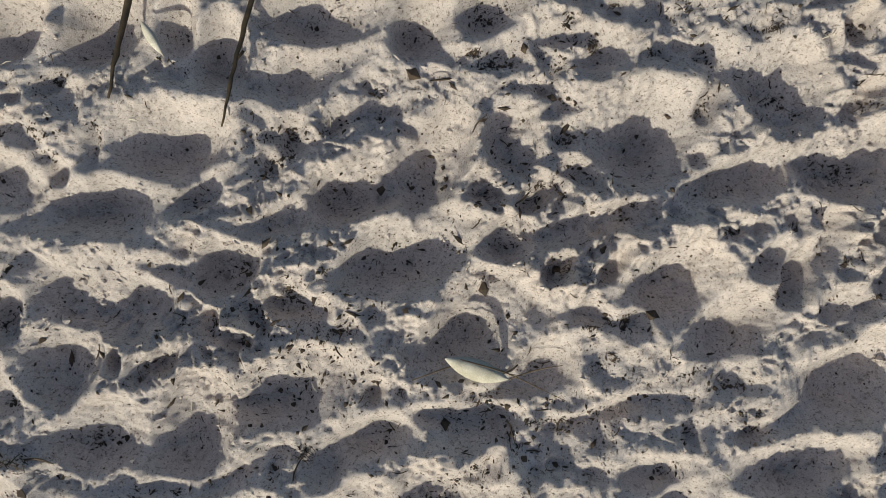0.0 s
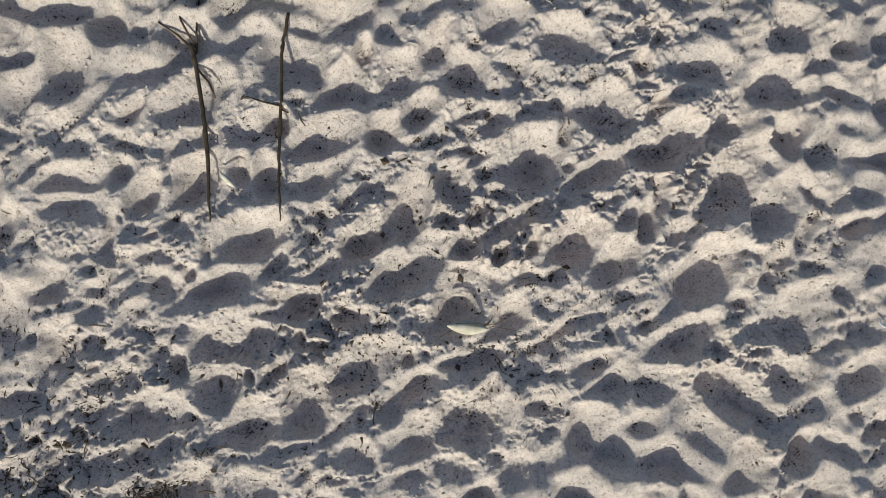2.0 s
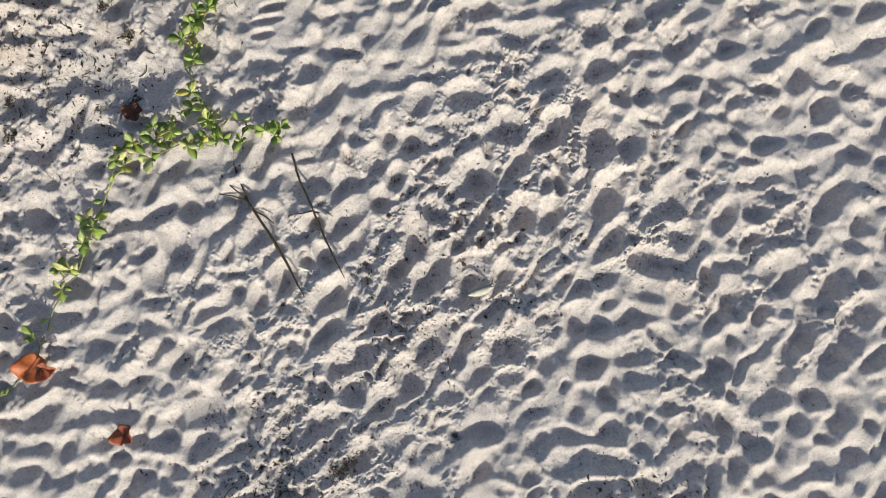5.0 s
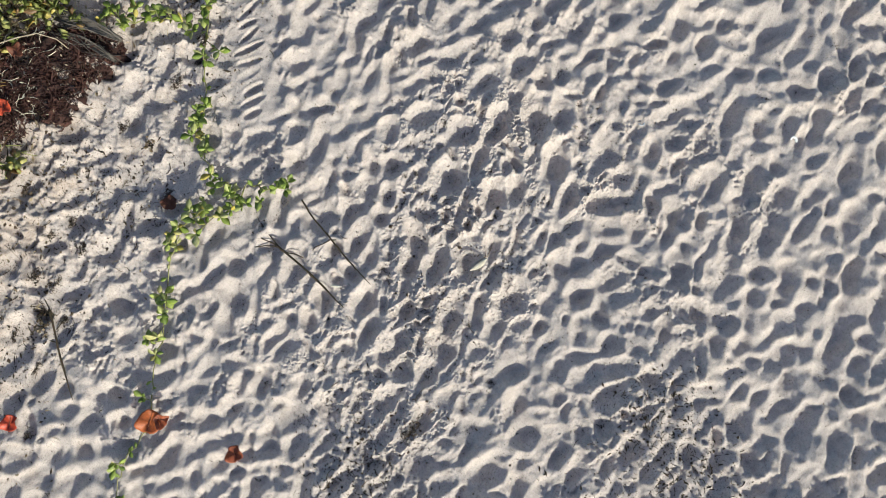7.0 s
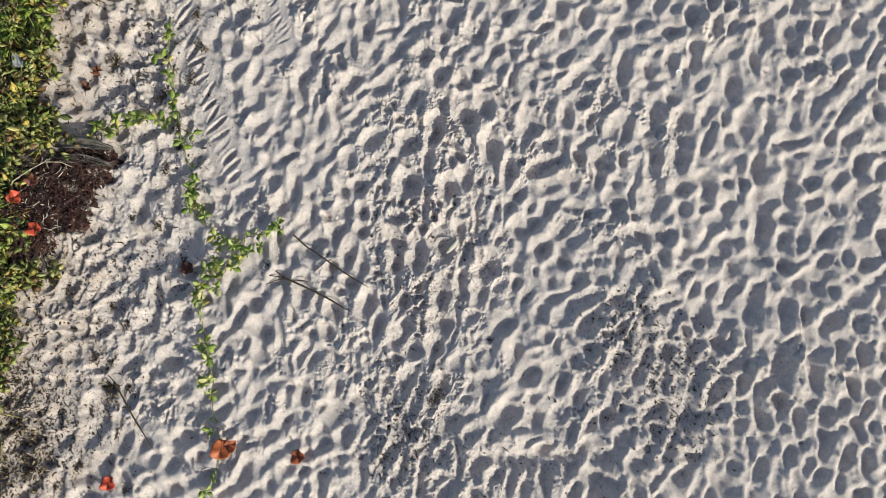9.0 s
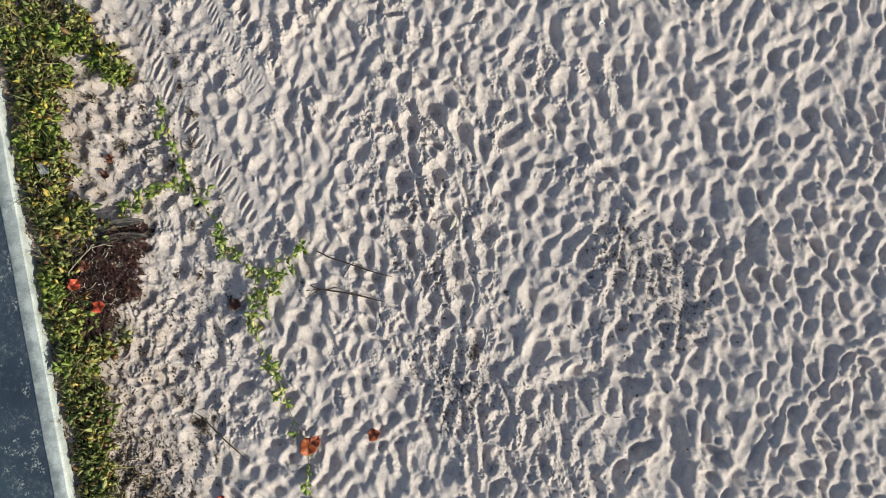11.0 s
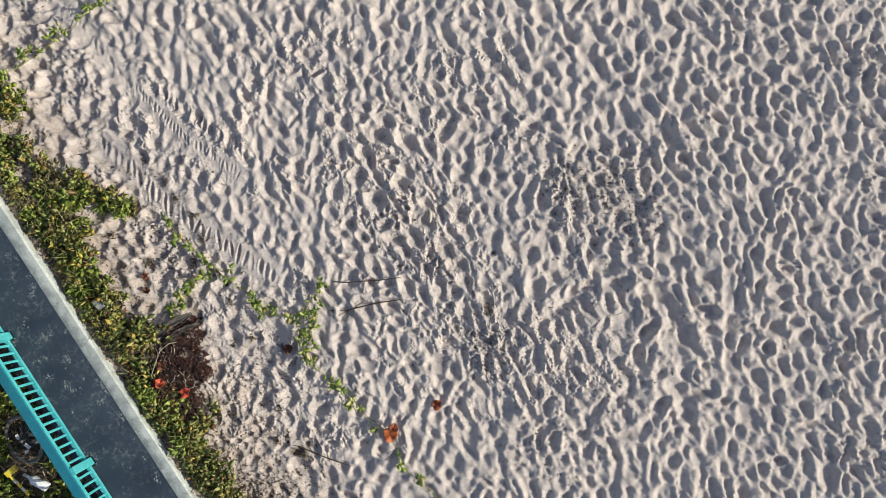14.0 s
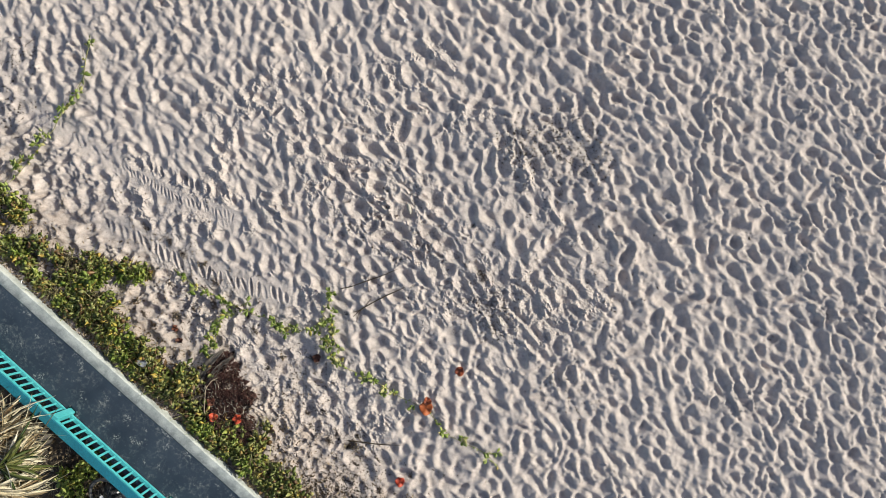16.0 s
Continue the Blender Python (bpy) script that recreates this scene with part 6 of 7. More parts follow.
# ---- seaweed wrack ----
def seaweed_lobe(base, ox, oy, a, b, turn, count):
    verts, faces, n = [(0, 0, 0.06 + bank_at(base.location.x + ox, base.location.y + oy))], [], 72
    for r in range(1, 19):
        for k in range(n):
            w = 2 * math.pi * k / n
            edge = 0.95 + 0.6 * noise.noise((math.cos(w) * 1.7, math.sin(w) * 1.7, 3)) + 0.35 * noise.noise((math.cos(w) * 5, math.sin(w) * 6, 8))
            s = r / 18
            px, py = a * edge * s * math.cos(w), b * edge * s * math.sin(w)
            qx, qy = px * math.cos(turn) - py * math.sin(turn), px * math.sin(turn) + py * math.cos(turn)
            z = 0.085 * (1 - s * s) ** 0.6 - 0.035 + 0.1 * noise.noise(((ox + qx) * 6, (oy + qy) * 6, 2)) + 0.06 * noise.noise(((ox + qx) * 22, (oy + qy) * 22, 4))
            lie = bank_at(base.location.x + ox + qx, base.location.y + oy + qy)
            verts.append((qx, qy, (z if r < 18 else -0.09) + lie))
    for k in range(n):
        faces.append((0, 1 + k, 1 + (k + 1) % n))
        for r in range(17):
            o = 1 + r * n
            faces.append((o + k, o + n + k, o + n + (k + 1) % n, o + (k + 1) % n))
    part("mound", mesh_of("mound", verts, faces, M_WEED), base).location = (ox, oy, 0)
    pieces = []
    for _ in range(count):
        w, s = RNG.uniform(0, 6.283), math.sqrt(RNG.uniform(0, 1.0)) * 1.12
        px, py = a * s * math.cos(w), b * s * math.sin(w)
        qx, qy = px * math.cos(turn) - py * math.sin(turn), px * math.sin(turn) + py * math.cos(turn)
        z = 0.09 * max(0, 1 - s * s) ** 0.6 + RNG.uniform(-0.01, 0.035) + bank_at(base.location.x + ox + qx, base.location.y + oy + qy)
        v, f = twig(RNG.uniform(0.04, 0.16), RNG.uniform(0.0018, 0.005), RNG.normal(0, 0.03)) if RNG.uniform() < 0.6 else flake(RNG.uniform(0.03, 0.09), RNG.uniform(0.015, 0.04), 0.015)
        m = Matrix.Translation((qx, qy, z)) @ Euler((RNG.normal(0, 0.5), RNG.normal(0, 0.5), RNG.uniform(0, 6.283))).to_matrix().to_4x4()
        pieces.append((v, f, m))
    tagged(part("tangle", mesh_of("tangle", *gathered(pieces), M_WEED, False), base), kind="stuff").location = (ox, oy, 0)
    flecks = [(*flake(RNG.uniform(0.015, 0.035), RNG.uniform(0.005, 0.012), 0.004), m) for _v, _f, m in pieces[:count // 8]]
    tagged(part("fibre_tangle", mesh_of("fibre_tangle", *gathered(flecks), M_WRACK, False), base, "bleached fibres"), kind="stuff").location = (ox, oy, 0.015)


def seaweed_pile(x, y):
    base = new("seaweed_pile")
    base.location = (x, y, 0)
    tagged(base, "dark brown heap of dried seaweed on the sand", "seaweed")
    seaweed_lobe(base, 0.37, -0.13, 0.19, 0.16, radians(20), 500)
    seaweed_lobe(base, 0.06, 0.02, 0.3, 0.25, radians(-10), 1000)
    seaweed_lobe(base, -0.33, 0.09, 0.22, 0.2, radians(30), 700)
    seaweed_lobe(base, -0.1, -0.2, 0.12, 0.07, radians(10), 160)
    seaweed_lobe(base, -0.22, 0.22, 0.27, 0.15, radians(15), 650)


seaweed_pile(-0.6, 2.92)


def sheath(place, yaw, long, wide, label):
    """A dry palm sheath: a long grey husk, ribbed along and split into fibres at its end."""
    base = new("palm_sheath")
    base.matrix_world = Matrix.Translation(place) @ Matrix.Rotation(yaw, 4, "Z") @ Matrix.Rotation(radians(6), 4, "Y")
    tagged(base, label, "palm sheath", group="palm sheaths")
    verts, faces, n, m = [], [], 18, 20
    for i in range(n + 1):
        s = i / n
        w = wide * math.sin(math.pi * min(1, s * 0.92 + 0.04)) ** 0.7
        for k in range(m + 1):
            c = k / m * 2 - 1
            rib = 0.005 * (k % 2) + 0.004 * noise.noise((k * 1.7, s * 4, yaw))
            verts.append((long * s * (1 - 0.05 * (k % 3)), w * c * (1 + 0.12 * noise.noise((s * 6, c, 4))) + 0.03 * math.sin(3 * s), 0.03 * c * c * math.sin(math.pi * s) + 0.04 * s * (1 - s) + rib))
    for i in range(n):
        for k in range(m):
            q = i * (m + 1) + k
            faces.append((q, q + m + 1, q + m + 2, q + 1))
    part("husk", mesh_of("husk", verts, faces, M_HUSK), base).modifiers.new("thick", "SOLIDIFY").thickness = 0.004
    strands = []
    for _ in range(20):
        v, f = twig(RNG.uniform(0.1, 0.26), RNG.uniform(0.0012, 0.003), RNG.normal(0, 0.02))
        m4 = Matrix.Translation((long * RNG.uniform(0.1, 1.02), RNG.normal(0.01, wide * 0.8), RNG.uniform(0.0, 0.05))) @ Matrix.Rotation(RNG.normal(0, 0.22), 4, "Z") @ Matrix.Rotation(RNG.normal(0, 0.15), 4, "Y")
        strands.append((v, f, m4))
    tagged(part("fibres", mesh_of("fibres", *gathered(strands), M_HUSK), base), kind="stuff")


sheath((-0.2, 3.06, 0.22), math.atan2(-0.42, 0.14), 0.47, 0.04, "dry grey palm sheath leaning on the seaweed heap")
sheath((-0.27, 3.0, 0.2), math.atan2(-0.46, 0.08), 0.44, 0.026, "narrow dark palm sheath split into fibres beside the seaweed")

# a bleached runner along the heap's edge, and straw caught in it
v, f = tube([(-0.66, 3.2, 0.31), (-0.57, 3.18, 0.35), (-0.44, 3.08, 0.36), (-0.34, 3.01, 0.33), (-0.3, 2.93, 0.26), (-0.31, 2.86, 0.19)], [0.004, 0.005, 0.005, 0.004, 0.004, 0.003], 7)
tagged(new("dead_stalk", mesh_of("dead_stalk", v, f, M_WRACK)), "bleached bent stalk lying along the seaweed heap", "dead stalk")


def straw_spots():
    out = []
    for _ in range(70):
        x, y = -0.68 + RNG.normal(0, 0.17), 2.98 + RNG.normal(0, 0.11)
        out.append((x, y, bank_at(x, y) + RNG.uniform(0.07, 0.11), RNG.uniform(0.5, 1.6)))
    return out


strewn("straw_in_seaweed", straw_spots(), [twig(0.06, 0.0024, 0.008), flake(0.03, 0.01, 0.004), twig(0.1, 0.002, 0.012)], M_PALE, "bleached straw and scraps caught in dark seaweed", "straw bits")


# ---- things fallen on the sand ----
def round_leaf(name, size, material, label, x, y, yaw, tilt, curl, lift=0.012):
    """A fallen round leathery leaf: blade with a wavy curled edge, midrib and stalk."""
    base = new(name)
    base.matrix_world = Matrix.Translation(dressed(x, y, lift)) @ Matrix.Rotation(yaw, 4, "Z") @ Matrix.Rotation(tilt, 4, "Y")
    tagged(base, label, "fallen leaf", group="fallen leaves")
    verts, faces, n, rings = [(0, 0, 0)], [], 28, 6
    for r in range(1, rings + 1):
        for k in range(n):
            w = 2 * math.pi * k / n
            s = r / rings
            rad = size / 2 * (1 - 0.2 * math.exp(-((w - math.pi) / 0.35) ** 2)) * (1 + 0.06 * math.sin(3 * w + yaw) + 0.03 * math.sin(7 * w))
            px, py = rad * s * math.cos(w), rad * s * math.sin(w)
            z = curl * size * (py / size * 2) ** 2 + 0.02 * math.sin(4 * w + yaw) * s * s + 0.006 * abs(math.sin(5 * w)) * s
            verts.append((px, py, z))
    for k in range(n):
        faces.append((0, 1 + k, 1 + (k + 1) % n))
        for r in range(rings - 1):
            o = 1 + r * n
            faces.append((o + k, o + n + k, o + n + (k + 1) % n, o + (k + 1) % n))
    ob = part("leaf_blade", mesh_of("leaf_blade", verts, faces, material), base)
    ob.modifiers.new("thick", "SOLIDIFY").thickness = 0.0014
    v, f = tube([(-size * 0.48, 0, 0.0), (-size * 0.2, 0, 0.005), (size * 0.2, 0, 0.005), (size * 0.44, 0, 0.006)], [0.0032, 0.0026, 0.0018, 0.0008], 6)
    part("midrib", mesh_of("midrib", v, f, M_BROWN), base)


ORANGE = "curled orange sea grape leaf fallen on sand"
RED = "bright red sea grape leaf fallen on dark seaweed"
BROWN = "dry dark brown leaf fallen on sand"
round_leaf("fallen_leaf", 0.17, M_ORANGE, ORANGE, -2.1, 0.93, 0.4, 0.1, 0.18, 0.075)
round_leaf("fallen_leaf", 0.1, M_RUST, "folded rust-brown leaf beside the vine", -2.03, 0.87, 1.9, -0.3, 0.5, 0.08)
round_leaf("fallen_leaf", 0.12, M_RUST, "dry reddish-brown leaf curled on the sand", -1.96, 0.32, 1.1, 0.25, 0.4, 0.03)
round_leaf("fallen_leaf", 0.11, M_BROWN, BROWN, -0.8, 1.75, 0.3, 0.2, 0.35, 0.03)
round_leaf("fallen_leaf", 0.115, M_RED, RED, -0.87, 2.9, 0.9, 0.2, 0.3, 0.13)
round_leaf("fallen_leaf", 0.105, M_RED, RED, -0.69, 3.12, 2.2, -0.3, 0.3, 0.13)
round_leaf("fallen_leaf", 0.1, M_BROWN, "dull red leaf half buried in dark seaweed", -0.51, 3.05, 0.2, 0.2, 0.25, 0.12)
round_leaf("fallen_leaf", 0.12, M_RED, "red-orange leaf fallen on trodden sand", -2.69, 1.73, 0.5, 0.1, 0.2, 0.03)
round_leaf("fallen_leaf", 0.11, M_ORANGE, "orange-red leaf fallen below the hedge", -1.69, 3.06, 1.5, 0.1, 0.2, 0.05)
round_leaf("fallen_leaf", 0.1, M_BROWN, BROWN, -1.89, 2.99, 0.7, 0.15, 0.3, 0.03)
round_leaf("fallen_leaf", 0.09, M_BROWN, BROWN, 0.36, 3.05, 2.5, 0.1, 0.3, 0.02)
round_leaf("fallen_leaf", 0.09, M_ORANGE, "faded pinkish leaf fallen near the hedge", 0.93, 3.52, 0.9, 0.1, 0.2, 0.02)
round_leaf("fallen_leaf", 0.08, M_BROWN, BROWN, 0.52, 3.0, 1.2, 0.1, 0.3, 0.02)


def sheet(name, label, category, material, w, h, x, y, z, yaw, tilt):
    verts, faces, n = [], [], 6
    for i in range(n + 1):
        for j in range(n + 1):
            s, t = i / n - 0.5, j / n - 0.5
            verts.append((w * s, h * t, 0.008 * noise.noise((s * 5, t * 5, x * 9)) + 0.05 * h * abs(s)))
    for i in range(n):
        for j in range(n):
            a = i * (n + 1) + j
            faces.append((a, a + n + 1, a + n + 2, a + 1))
    ob = new(name, mesh_of(name, verts, faces, material, False))
    ob.modifiers.new("thick", "SOLIDIFY").thickness = 0.003
    ob.matrix_world = Matrix.Translation((x, y, z)) @ Matrix.Rotation(yaw, 4, "Z") @ Matrix.Rotation(tilt, 4, "X")
    tagged(ob, label, category)


sheet("crumpled_card", "creased pale grey card caught in the hedge", "litter", M_PAPER, 0.12, 0.085, 0.36, 3.48, 0.37, 0.5, 0.2)
sheet("cardboard_scrap", "grey cardboard scrap lying under hedge leaves", "litter", M_PAPER, 0.11, 0.09, -0.16, 3.36, 0.32, 0.2, -0.2)

for x, y, z, w, h, yaw in ((-0.87, 4.75, 0.3, 0.075, 0.035, 0.6), (-0.93, 4.79, 0.28, 0.05, 0.03, 1.9), (-0.74, 4.83, 0.29, 0.06, 0.03, 0.2), (-1.3, 4.86, 0.2, 0.06, 0.04, 2.2)):
    sheet("plastic_scrap", "crumpled pale plastic scrap on dark litter", "litter", M_WHITE, w, h, x, y, z, yaw, 0.25)

# two dead stalks that lie on the sand, and a twig further up
def stalk(name, points, radius, label, knots=()):
    base = new(name)
    o = dressed(*points[0][:2])
    base.location = o
    tagged(base, label, "dead stalk", group="dead stalks")
    flat = []
    for (x0, y0, _z), (x1, y1, _w) in zip(points, points[1:]):
        flat += [(x0 + (x1 - x0) * k / 5 + RNG.normal(0, 0.0015), y0 + (y1 - y0) * k / 5 + RNG.normal(0, 0.0015)) for k in range(5)]
    flat.append(points[-1][:2])
    # it bridges the hollows from crest to crest
    tops = [ground_at(*p) for p in flat]
    held = [max(tops[max(0, i - 5):i + 6]) for i in range(len(flat))]
    held = [sum(held[max(0, i - 4):i + 5]) / len(held[max(0, i - 4):i + 5]) for i in range(len(flat))]
    fine = [Vector((x, y, max(g, t) + radius * 0.8)) - o for (x, y), g, t in zip(flat, held, tops)]
    n = len(fine)
    part("stem", mesh_of("stem", *tube(fine, [radius * (0.35 + 0.65 * min(1, 3 * i / n)) * (1.35 if i % 9 == 4 else 1) for i in range(n)], 8), M_TWIG), base)
    for pts in knots:
        line = [Vector((x, y, max(ground_at(x, y), ground_at(*pts[0][:2])) + 0.4 * z)) - o for x, y, z in pts]
        part("side_shoot", mesh_of("side_shoot", *tube(line, [radius * 0.6 * (1 - 0.5 * k / len(line)) for k in range(len(line))], 6), M_TWIG), base)


stalk("dead_stalk", [(-0.682, 0.3, 0.014), (-0.66, 0.42, 0.02), (-0.64, 0.53, 0.022), (-0.62, 0.68, 0.026), (-0.602, 0.86, 0.029), (-0.6, 0.96, 0.029)], 0.0078,
      "long dead dark stalk with a splayed root lying on sand",
      (((-0.6, 0.95, 0.029), (-0.575, 1.03, 0.029), (-0.545, 1.12, 0.019), (-0.53, 1.17, 0.014)), ((-0.6, 0.96, 0.029), (-0.62, 1.06, 0.029), (-0.625, 1.15, 0.019)),
       ((-0.6, 0.94, 0.029), (-0.65, 1.02, 0.029), (-0.7, 1.07, 0.019)), ((-0.603, 0.87, 0.026), (-0.57, 0.8, 0.024), (-0.56, 0.74, 0.02))))
stalk("dead_stalk", [(-0.437, 0.24, 0.015), (-0.415, 0.35, 0.022), (-0.39, 0.47, 0.022), (-0.34, 0.66, 0.024), (-0.29, 0.85, 0.024), (-0.265, 0.92, 0.019), (-0.23, 1.0, 0.015)], 0.0062,
      "thin dead dark stalk with a short side shoot on sand",
      (((-0.34, 0.66, 0.024), (-0.4, 0.685, 0.024), (-0.45, 0.72, 0.019), (-0.475, 0.715, 0.015)), ((-0.34, 0.65, 0.024), (-0.32, 0.63, 0.019)), ((-0.4, 0.42, 0.02), (-0.425, 0.39, 0.015))))
stalk("dead_stalk", [(-2.32, 1.48, 0.014), (-2.13, 1.73, 0.019), (-2.0, 1.88, 0.019), (-1.9, 2.0, 0.014)], 0.007, "brown dead twig lying on trodden sand",
      (((-2.0, 1.88, 0.019), (-1.9, 1.88, 0.014)), ((-2.06, 1.8, 0.019), (-2.1, 1.92, 0.014)), ((-1.93, 1.96, 0.019), (-1.86, 2.06, 0.014)), ((-1.92, 1.97, 0.019), (-1.97, 2.08, 0.014))))


def dead_bush(x, y, radius, label):
    """A withered sprig: bare twigs fanning out over the sand, a few dry leaves still on them."""
    base = new("dead_bush")
    base.location = dressed(x, y, -0.005)
    tagged(base, label, "dead bush", group="dead bushes")
    twigs, leaves = [], []
    for i in range(int(90 * radius) + 8):
        a, reach = RNG.uniform(0, 6.28), radius * RNG.uniform(0.35, 1.0)
        tip = Vector((reach * math.cos(a), reach * math.sin(a), RNG.uniform(0.02, 0.09)))
        foot = tip * RNG.uniform(0.0, 0.4)
        foot.z = 0
        mid = foot.lerp(tip, 0.5) + Vector((RNG.normal(0, 0.02), RNG.normal(0, 0.02), 0.02))
        twigs.append((*tube([foot, mid, tip], [0.0035, 0.0026, 0.0012], 5), Matrix()))
        for k in range(int(RNG.integers(0, 5))):
            v, f = flake(RNG.uniform(0.018, 0.045), RNG.uniform(0.01, 0.024), 0.008)
            leaves.append((v, f, Matrix.Translation(mid.lerp(tip, RNG.uniform(0, 1.1))) @ Euler((RNG.normal(0, 0.6), RNG.normal(0, 0.6), RNG.uniform(0, 6.28))).to_matrix().to_4x4()))
    tagged(part("brushwood", mesh_of("brushwood", *gathered(twigs), M_TWIG), base), kind="stuff")
    tagged(part("dry_leaves", mesh_of("dry_leaves", *gathered(leaves), M_LITTER, False), base), kind="stuff")


for x, y, r in ((-2.57, 2.42, 0.2), (-2.72, 2.3, 0.14), (-2.88, 2.58, 0.22), (-2.42, 2.5, 0.12)):
    dead_bush(x, y, r, "withered brown bush lying flat on trodden sand")
for x, y, r in ((-1.95, 2.04, 0.11), (-2.03, 1.96, 0.09), (0.97, 3.43, 0.1), (1.1, 3.23, 0.08), (0.65, 2.92, 0.09), (1.03, 2.29, 0.07), (-0.54, 2.11, 0.06), (-2.95, 1.75, 0.1), (-3.05, 2.1, 0.14)):
    dead_bush(x, y, r, "small dark tangle of dead twigs on sand")

# a bleached lens-shaped leaf, with thin grass stems over it
def pod(x, y, length, width, yaw, lift, label, material, name="bleached_leaf"):
    ob = new(name, mesh_of(name, *blade(length, width, 0.35, 0.12, 0.5, 8, 0.002), material))
    ob.matrix_world = Matrix.Translation(dressed(x, y, lift)) @ Matrix.Rotation(yaw, 4, "Z") @ Matrix.Rotation(radians(-4), 4, "Y")
    tagged(ob, label, "fallen leaf")


pod(0.055, -0.28, 0.155, 0.052, radians(-19), 0.085, "bleached boat-shaped leaf lying on sand", M_PALE)
pod(-0.61, 0.47, 0.085, 0.022, radians(-58), 0.03, "small bleached pointed leaf standing in sand", M_PALE)
for a, b, c in (((-0.02, -0.325), (0.13, -0.285), (0.33, -0.375)), ((0.2, -0.325), (0.26, -0.315), (0.33, -0.3)), ((0.09, -0.28), (0.16, -0.3), (0.24, -0.32))):
    line = [Vector((x, y, max(ground_at(x, y), ground_at(*b)) + 0.045)) for x, y in (a, ((a[0] + b[0]) / 2, (a[1] + b[1]) / 2), b, ((c[0] + b[0]) / 2, (c[1] + b[1]) / 2), c)]
    tagged(new("grass_stem", mesh_of("grass_stem", *tube(line, [0.0012, 0.0016, 0.0018, 0.0014, 0.0008], 5), M_LITTER)), "thin dry grass stem lying across sand", "grass stem", group="dry grass stems")


def shell(x, y, size, label, name="shell_fragment"):
    verts, faces = [], []
    n = 10
    for r in range(1, 5):
        for k in range(n):
            w = math.pi * 1.25 * k / (n - 1)
            rad = size * (0.25 + 0.75 * r / 4)
            verts.append((rad * math.cos(w), rad * math.sin(w) * 0.8, size * 0.5 * math.sin(r / 4 * 1.9)))
    for r in range(3):
        for k in range(n - 1):
            a = r * n + k
            faces.append((a, a + 1, a + n + 1, a + n))
    ob = new(name, mesh_of(name, verts, faces, M_WHITE))
    ob.modifiers.new("thick", "SOLIDIFY").thickness = 0.003
    ob.matrix_world = Matrix.Translation(dressed(x, y, 0.004)) @ Euler((0.2, 0.3, x * 5)).to_matrix().to_4x4()
    tagged(ob, label, "shell")


shell(1.64, -0.68, 0.022, "small white shell fragment on sand")
shell(2.19, -1.64, 0.032, "curved white shell half buried in sand")
shell(2.87, -1.94, 0.026, "white shell fragment beside footprints")

# ---- crumbs and clods of damp sand, kicked up between the prints ----
def clod(seed):
    """A rounded lump of sand, eight-sided."""
    r = np.random.default_rng(seed)
    tips = [(1, 0, 0), (0, 1, 0), (-1, 0, 0), (0, -1, 0), (0, 0, 0.7), (0, 0, -0.7)]
    verts = [Vector(p) * r.uniform(0.7, 1.25) + Vector(r.normal(0, 0.12, 3)) for p in tips]
    return verts, [(0, 1, 4), (1, 2, 4), (2, 3, 4), (3, 0, 4), (1, 0, 5), (2, 1, 5), (3, 2, 5), (0, 3, 5)]


def clod_spots():
    out = []
    for i in range(520):
        x, y = (RNG.uniform(-1.5, 1.6), RNG.uniform(-1.0, 1.2)) if i < 300 else (RNG.uniform(-2.6, 2.6), RNG.uniform(-1.9, 3.0))
        reach = RNG.uniform(0.02, 0.07)
        for _ in range(int(RNG.integers(5, 22))):
            px, py = x + RNG.normal(0, reach * 1.4), y + RNG.normal(0, reach)
            if SHORE[0] * px + SHORE[1] * py < 3.3:
                out.append((px, py, ground_at(px, py), min(0.014, RNG.lognormal(-5.4, 0.45))))
    return out


strewn("sand_clods", clod_spots(), [clod(k) for k in range(6)], M_SAND, "loose crumbs and clods of pale sand between footprints", "sand clods", 0.0)

# ---- bits of dry seaweed strewn over the sand ----
def crumb(seed, length, width):
    """A dry rounded scrap, longer than wide."""
    verts, faces = clod(seed)
    return [Vector((p.x * length / 2, p.y * width / 2, p.z * width / 2)) for p in verts], faces


DARK_BITS = [crumb(11, 0.009, 0.005), crumb(12, 0.014, 0.006), crumb(13, 0.007, 0.006), crumb(14, 0.006, 0.004), twig(0.024, 0.0011, 0.002), crumb(15, 0.018, 0.005), crumb(16, 0.012, 0.008), crumb(17, 0.008, 0.004)]
PATCHES = [(-1.11, -0.6, 0.07, 160), (-1.5, -0.43, 0.24, 420), (0.02, -1.95, 0.45, 600), (-0.3, -2.2, 0.5, 500), (-0.42, -2.5, 0.5, 500), (-1.2, -0.35, 0.45, 300), (-1.6, -1.4, 0.6, 350), (-2.0, -2.1, 0.6, 300), (-1.7, -0.45, 0.3, 350), (-2.95, -0.55, 0.35, 300),
           (4.1, 3.4, 0.4, 500), (4.7, 2.85, 0.3, 400), (-1.95, 1.9, 0.2, 260), (-0.35, -0.22, 0.2, 260), (0.25, 0.1, 0.18, 140), (0.75, 0.5, 0.12, 80), (0.2, -0.5, 0.1, 100), (-0.3, -0.3, 0.25, 200),
           ]
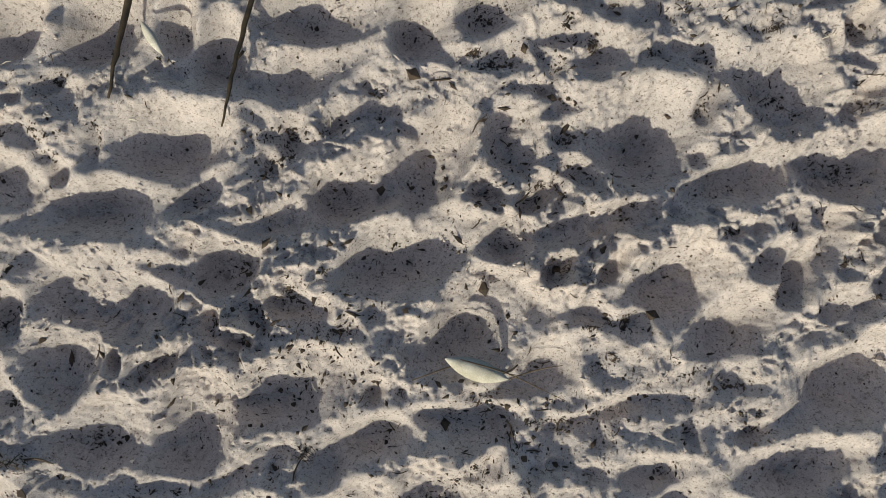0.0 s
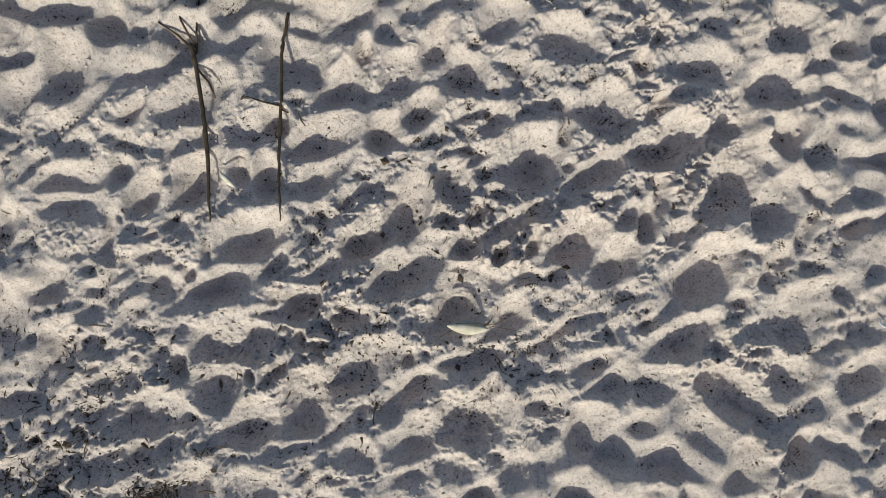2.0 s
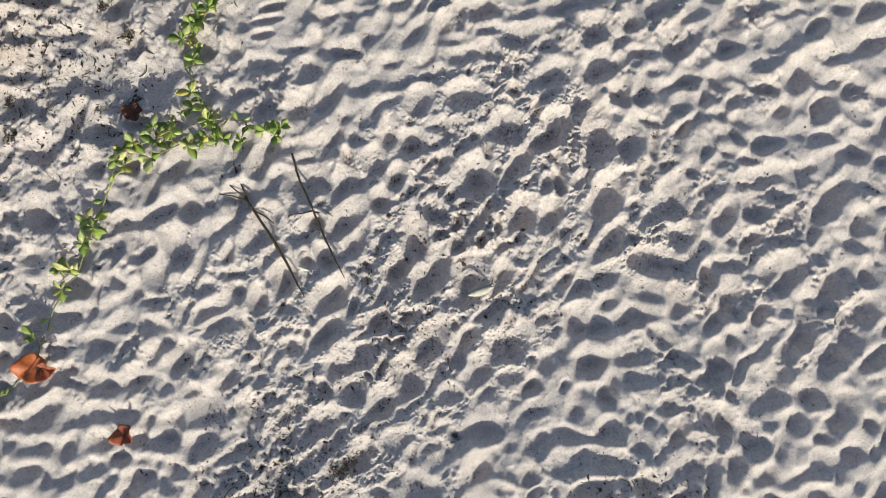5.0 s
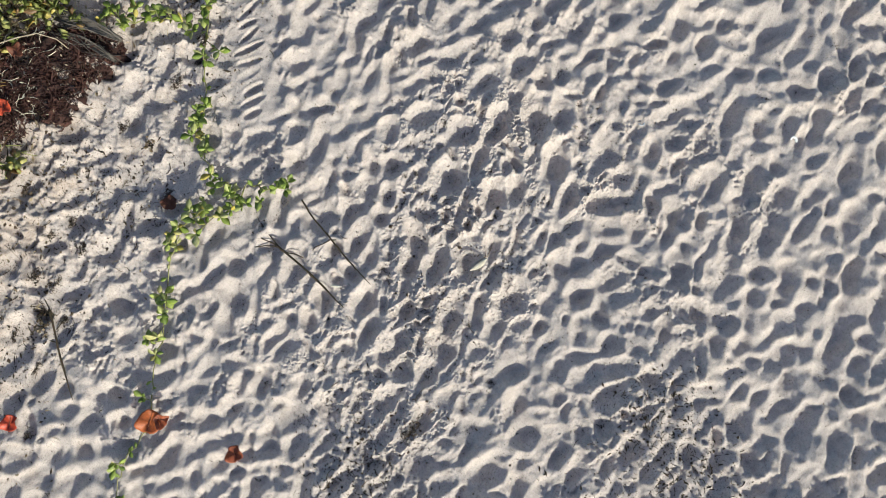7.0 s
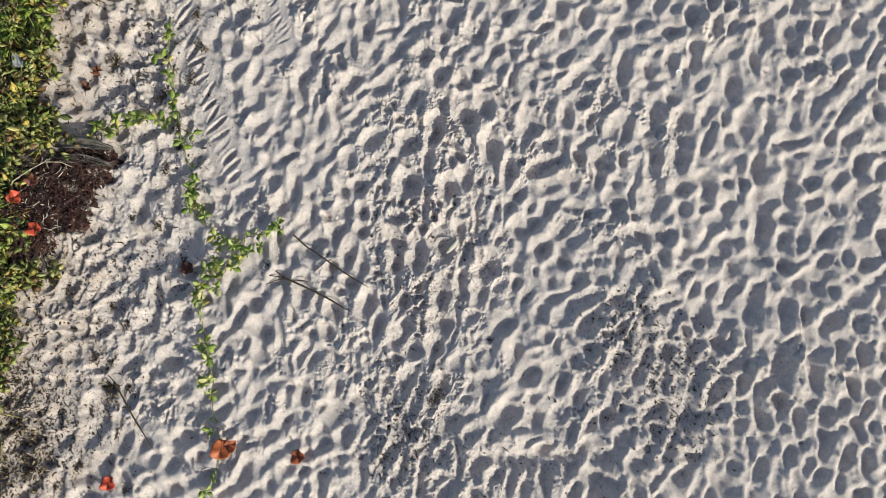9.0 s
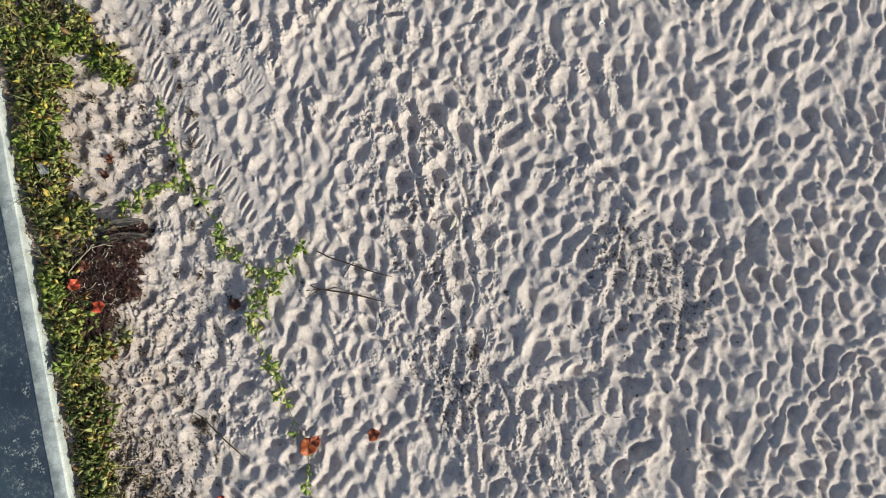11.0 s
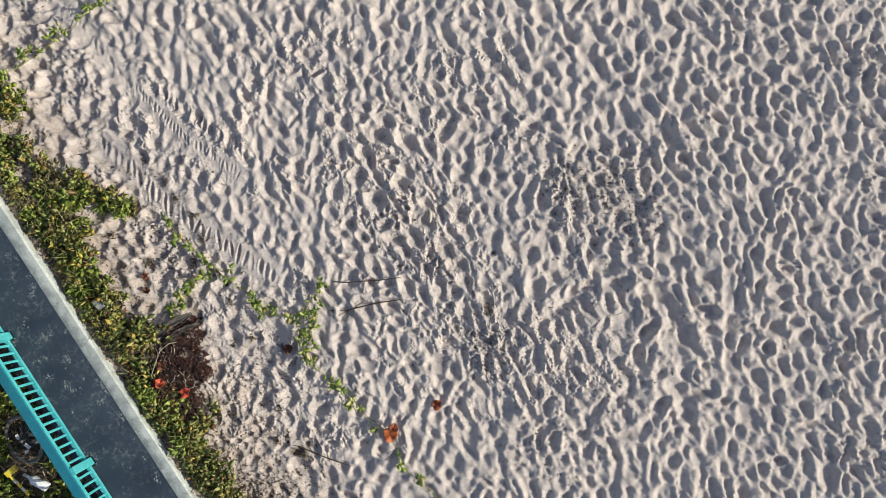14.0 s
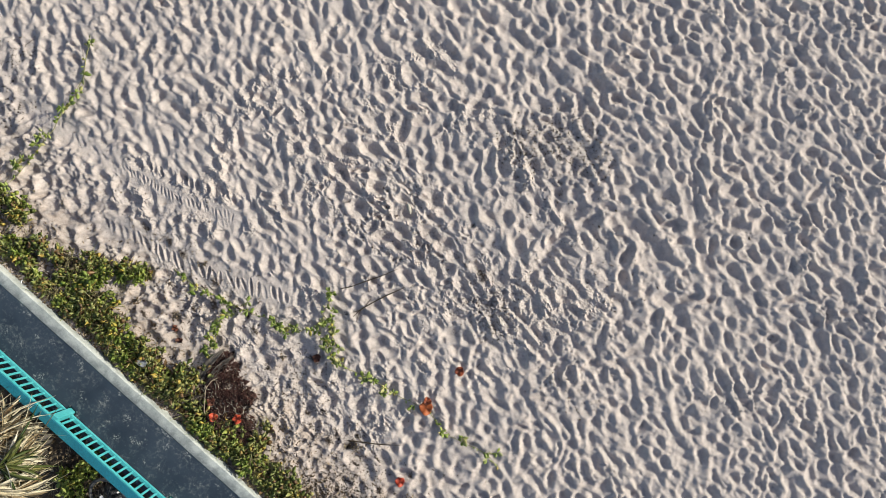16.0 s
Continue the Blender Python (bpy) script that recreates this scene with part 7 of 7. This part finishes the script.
INLAND_PATCHES = [(-2.6, 2.4, 0.4, 2600), (-2.2, 2.55, 0.3, 900), (0.25, -0.1, 0.5, 200), (0.1, 2.0, 0.2, 180), (0.9, 2.6, 0.4, 420), (-1.6, 2.5, 0.4, 400), (0.6, 2.8, 0.3, 360), (0.4, 2.3, 0.5, 500), (-1.0, 2.5, 0.4, 500), (1.6, 2.7, 0.4, 300), (-2.2, 2.1, 0.4, 400), (-0.9, 2.2, 0.3, 200), (-1.3, 1.9, 0.3, 160), (1.5, 2.2, 0.3, 160)]


def debris_spots():
    """More of it lies in the hollows than on the crests."""
    out = []
    for cx, cy, r, count in PATCHES + INLAND_PATCHES:
        for _ in range(count):
            x, y = cx + RNG.normal(0, r * 0.6), cy + RNG.normal(0, r * 0.6)
            out.append((x, y, ground_at(x, y), min(2.2, RNG.lognormal(-0.3, 0.6)) * (1.1 if r < 0.26 else 1.6)))
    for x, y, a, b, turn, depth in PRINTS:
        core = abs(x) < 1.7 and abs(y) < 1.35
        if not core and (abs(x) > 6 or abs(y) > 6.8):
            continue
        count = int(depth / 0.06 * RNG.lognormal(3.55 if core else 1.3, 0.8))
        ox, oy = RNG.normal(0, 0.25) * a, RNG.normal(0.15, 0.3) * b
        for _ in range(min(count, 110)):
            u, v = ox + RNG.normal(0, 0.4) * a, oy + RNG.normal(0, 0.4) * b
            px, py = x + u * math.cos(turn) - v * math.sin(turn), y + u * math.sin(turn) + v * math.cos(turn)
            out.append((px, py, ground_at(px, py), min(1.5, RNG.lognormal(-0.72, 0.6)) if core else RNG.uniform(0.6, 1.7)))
    kept = 0
    while kept < 3800:
        near = RNG.uniform() < 0.55
        x, y = (RNG.uniform(-1.6, 1.8), RNG.uniform(-1.3, 1.4)) if near else (RNG.uniform(-6.2, 5.4), RNG.uniform(-6.8, 3.4))
        if not near and SHORE[0] * x + SHORE[1] * y > 3.4:
            continue
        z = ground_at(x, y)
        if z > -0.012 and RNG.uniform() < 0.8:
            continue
        out.append((x, y, z, RNG.uniform(0.3, 0.85) if near else RNG.uniform(0.7, 1.7)))
        kept += 1
    return out


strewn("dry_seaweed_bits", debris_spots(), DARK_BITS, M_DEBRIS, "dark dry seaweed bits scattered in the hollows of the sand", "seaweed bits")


def wrack_spots():
    out = []
    for cx, cy, r, count in ((-0.41, -2.48, 0.35, 320), (-0.05, -2.36, 0.2, 80), (-0.73, -2.64, 0.25, 140), (0.0, -1.95, 0.25, 160), (-1.6, -0.5, 0.3, 160), (-2.5, 2.45, 0.35, 520), (-0.9, 1.95, 0.25, 120)):
        for _ in range(count):
            x, y = cx + RNG.normal(0, r * 0.6), cy + RNG.normal(0, r * 0.6)
            out.append((x, y, ground_at(x, y), RNG.lognormal(-0.3, 0.45)))
    return out


strewn("brown_wrack", wrack_spots(), [twig(0.06, 0.0022, 0.012), twig(0.04, 0.002, 0.006), flake(0.03, 0.014, 0.006), flake(0.022, 0.012, 0.004)], M_TWIG, "brown twigs and wrack trodden into the sand", "wrack")


def pale_spots():
    out = []
    for _ in range(420):
        x, y = (RNG.uniform(-1.5, 1.7), RNG.uniform(-1.2, 1.3)) if RNG.uniform() < 0.5 else (RNG.uniform(-4, 4), RNG.uniform(-4, 3.2))
        out.append((x, y, ground_at(x, y), RNG.uniform(0.5, 1.4)))
    return out


strewn("bleached_straw_bits", pale_spots(), [twig(0.035, 0.0014, 0.005), twig(0.022, 0.0016, 0.002), flake(0.008, 0.005, 0.002)], M_PALE, "bleached straw and shell bits scattered on the sand", "straw bits")


def fibre_clump(x, y, size):
    """A small tangle of black seaweed."""
    base = new("seaweed_clump")
    base.location = dressed(x, y, 0.0)
    tagged(base, "small tangled clump of black dry seaweed on sand", "seaweed", group="seaweed clumps")
    pieces = []
    for _ in range(70 if size > 0.035 else 30):
        v, f = twig(RNG.uniform(0.3, 1.1) * size, 0.0018 if size > 0.035 else 0.001, RNG.normal(0, 0.2) * size) if RNG.uniform() < 0.6 else flake(0.35 * size, 0.16 * size, 0.004)
        m = Matrix.Translation((RNG.normal(0, size * 0.6), RNG.normal(0, size * 0.35), abs(RNG.normal(0.06, 0.08)) * size)) @ Euler((RNG.normal(0, 0.3), RNG.normal(0, 0.3), RNG.uniform(0, 6.28))).to_matrix().to_4x4()
        pieces.append((v, f, m))
    tagged(part("tangle", mesh_of("tangle", *gathered(pieces), M_DEBRIS, False), base), kind="stuff")


for x, y, s in ((-1.11, -0.6, 0.075), (0.27, 0.12, 0.028), (0.34, -0.08, 0.025), (-0.28, -0.5, 0.03), (0.82, 0.48, 0.03), (-0.9, -0.5, 0.03), (0.75, 2.3, 0.06), (-0.55, 2.35, 0.05), (0.32, 2.55, 0.06), (-1.45, 2.3, 0.06), (1.28, 2.45, 0.05), (-1.3, 2.62, 0.06)):
    fibre_clump(x, y, s)


for spot in range(34):
    u, n = RNG.uniform(-2.6, 2.6), RNG.uniform(1.9, 3.0)
    x, y = along(u, n, 0)[:2]
    if math.hypot(x + 0.6, y - 3.0) > 0.5:
        fibre_clump(x, y, RNG.uniform(0.03, 0.06))

v, f = ring(0.045, 0.007, 8, 28)
hoop = new("plastic_ring", mesh_of("plastic_ring", v, f, M_WHITE))
hoop.matrix_world = Matrix.Translation((2.02, 4.17, 0.3)) @ Matrix.Rotation(radians(20), 4, "X")
tagged(hoop, "pale plastic ring caught on hedge leaves", "litter")
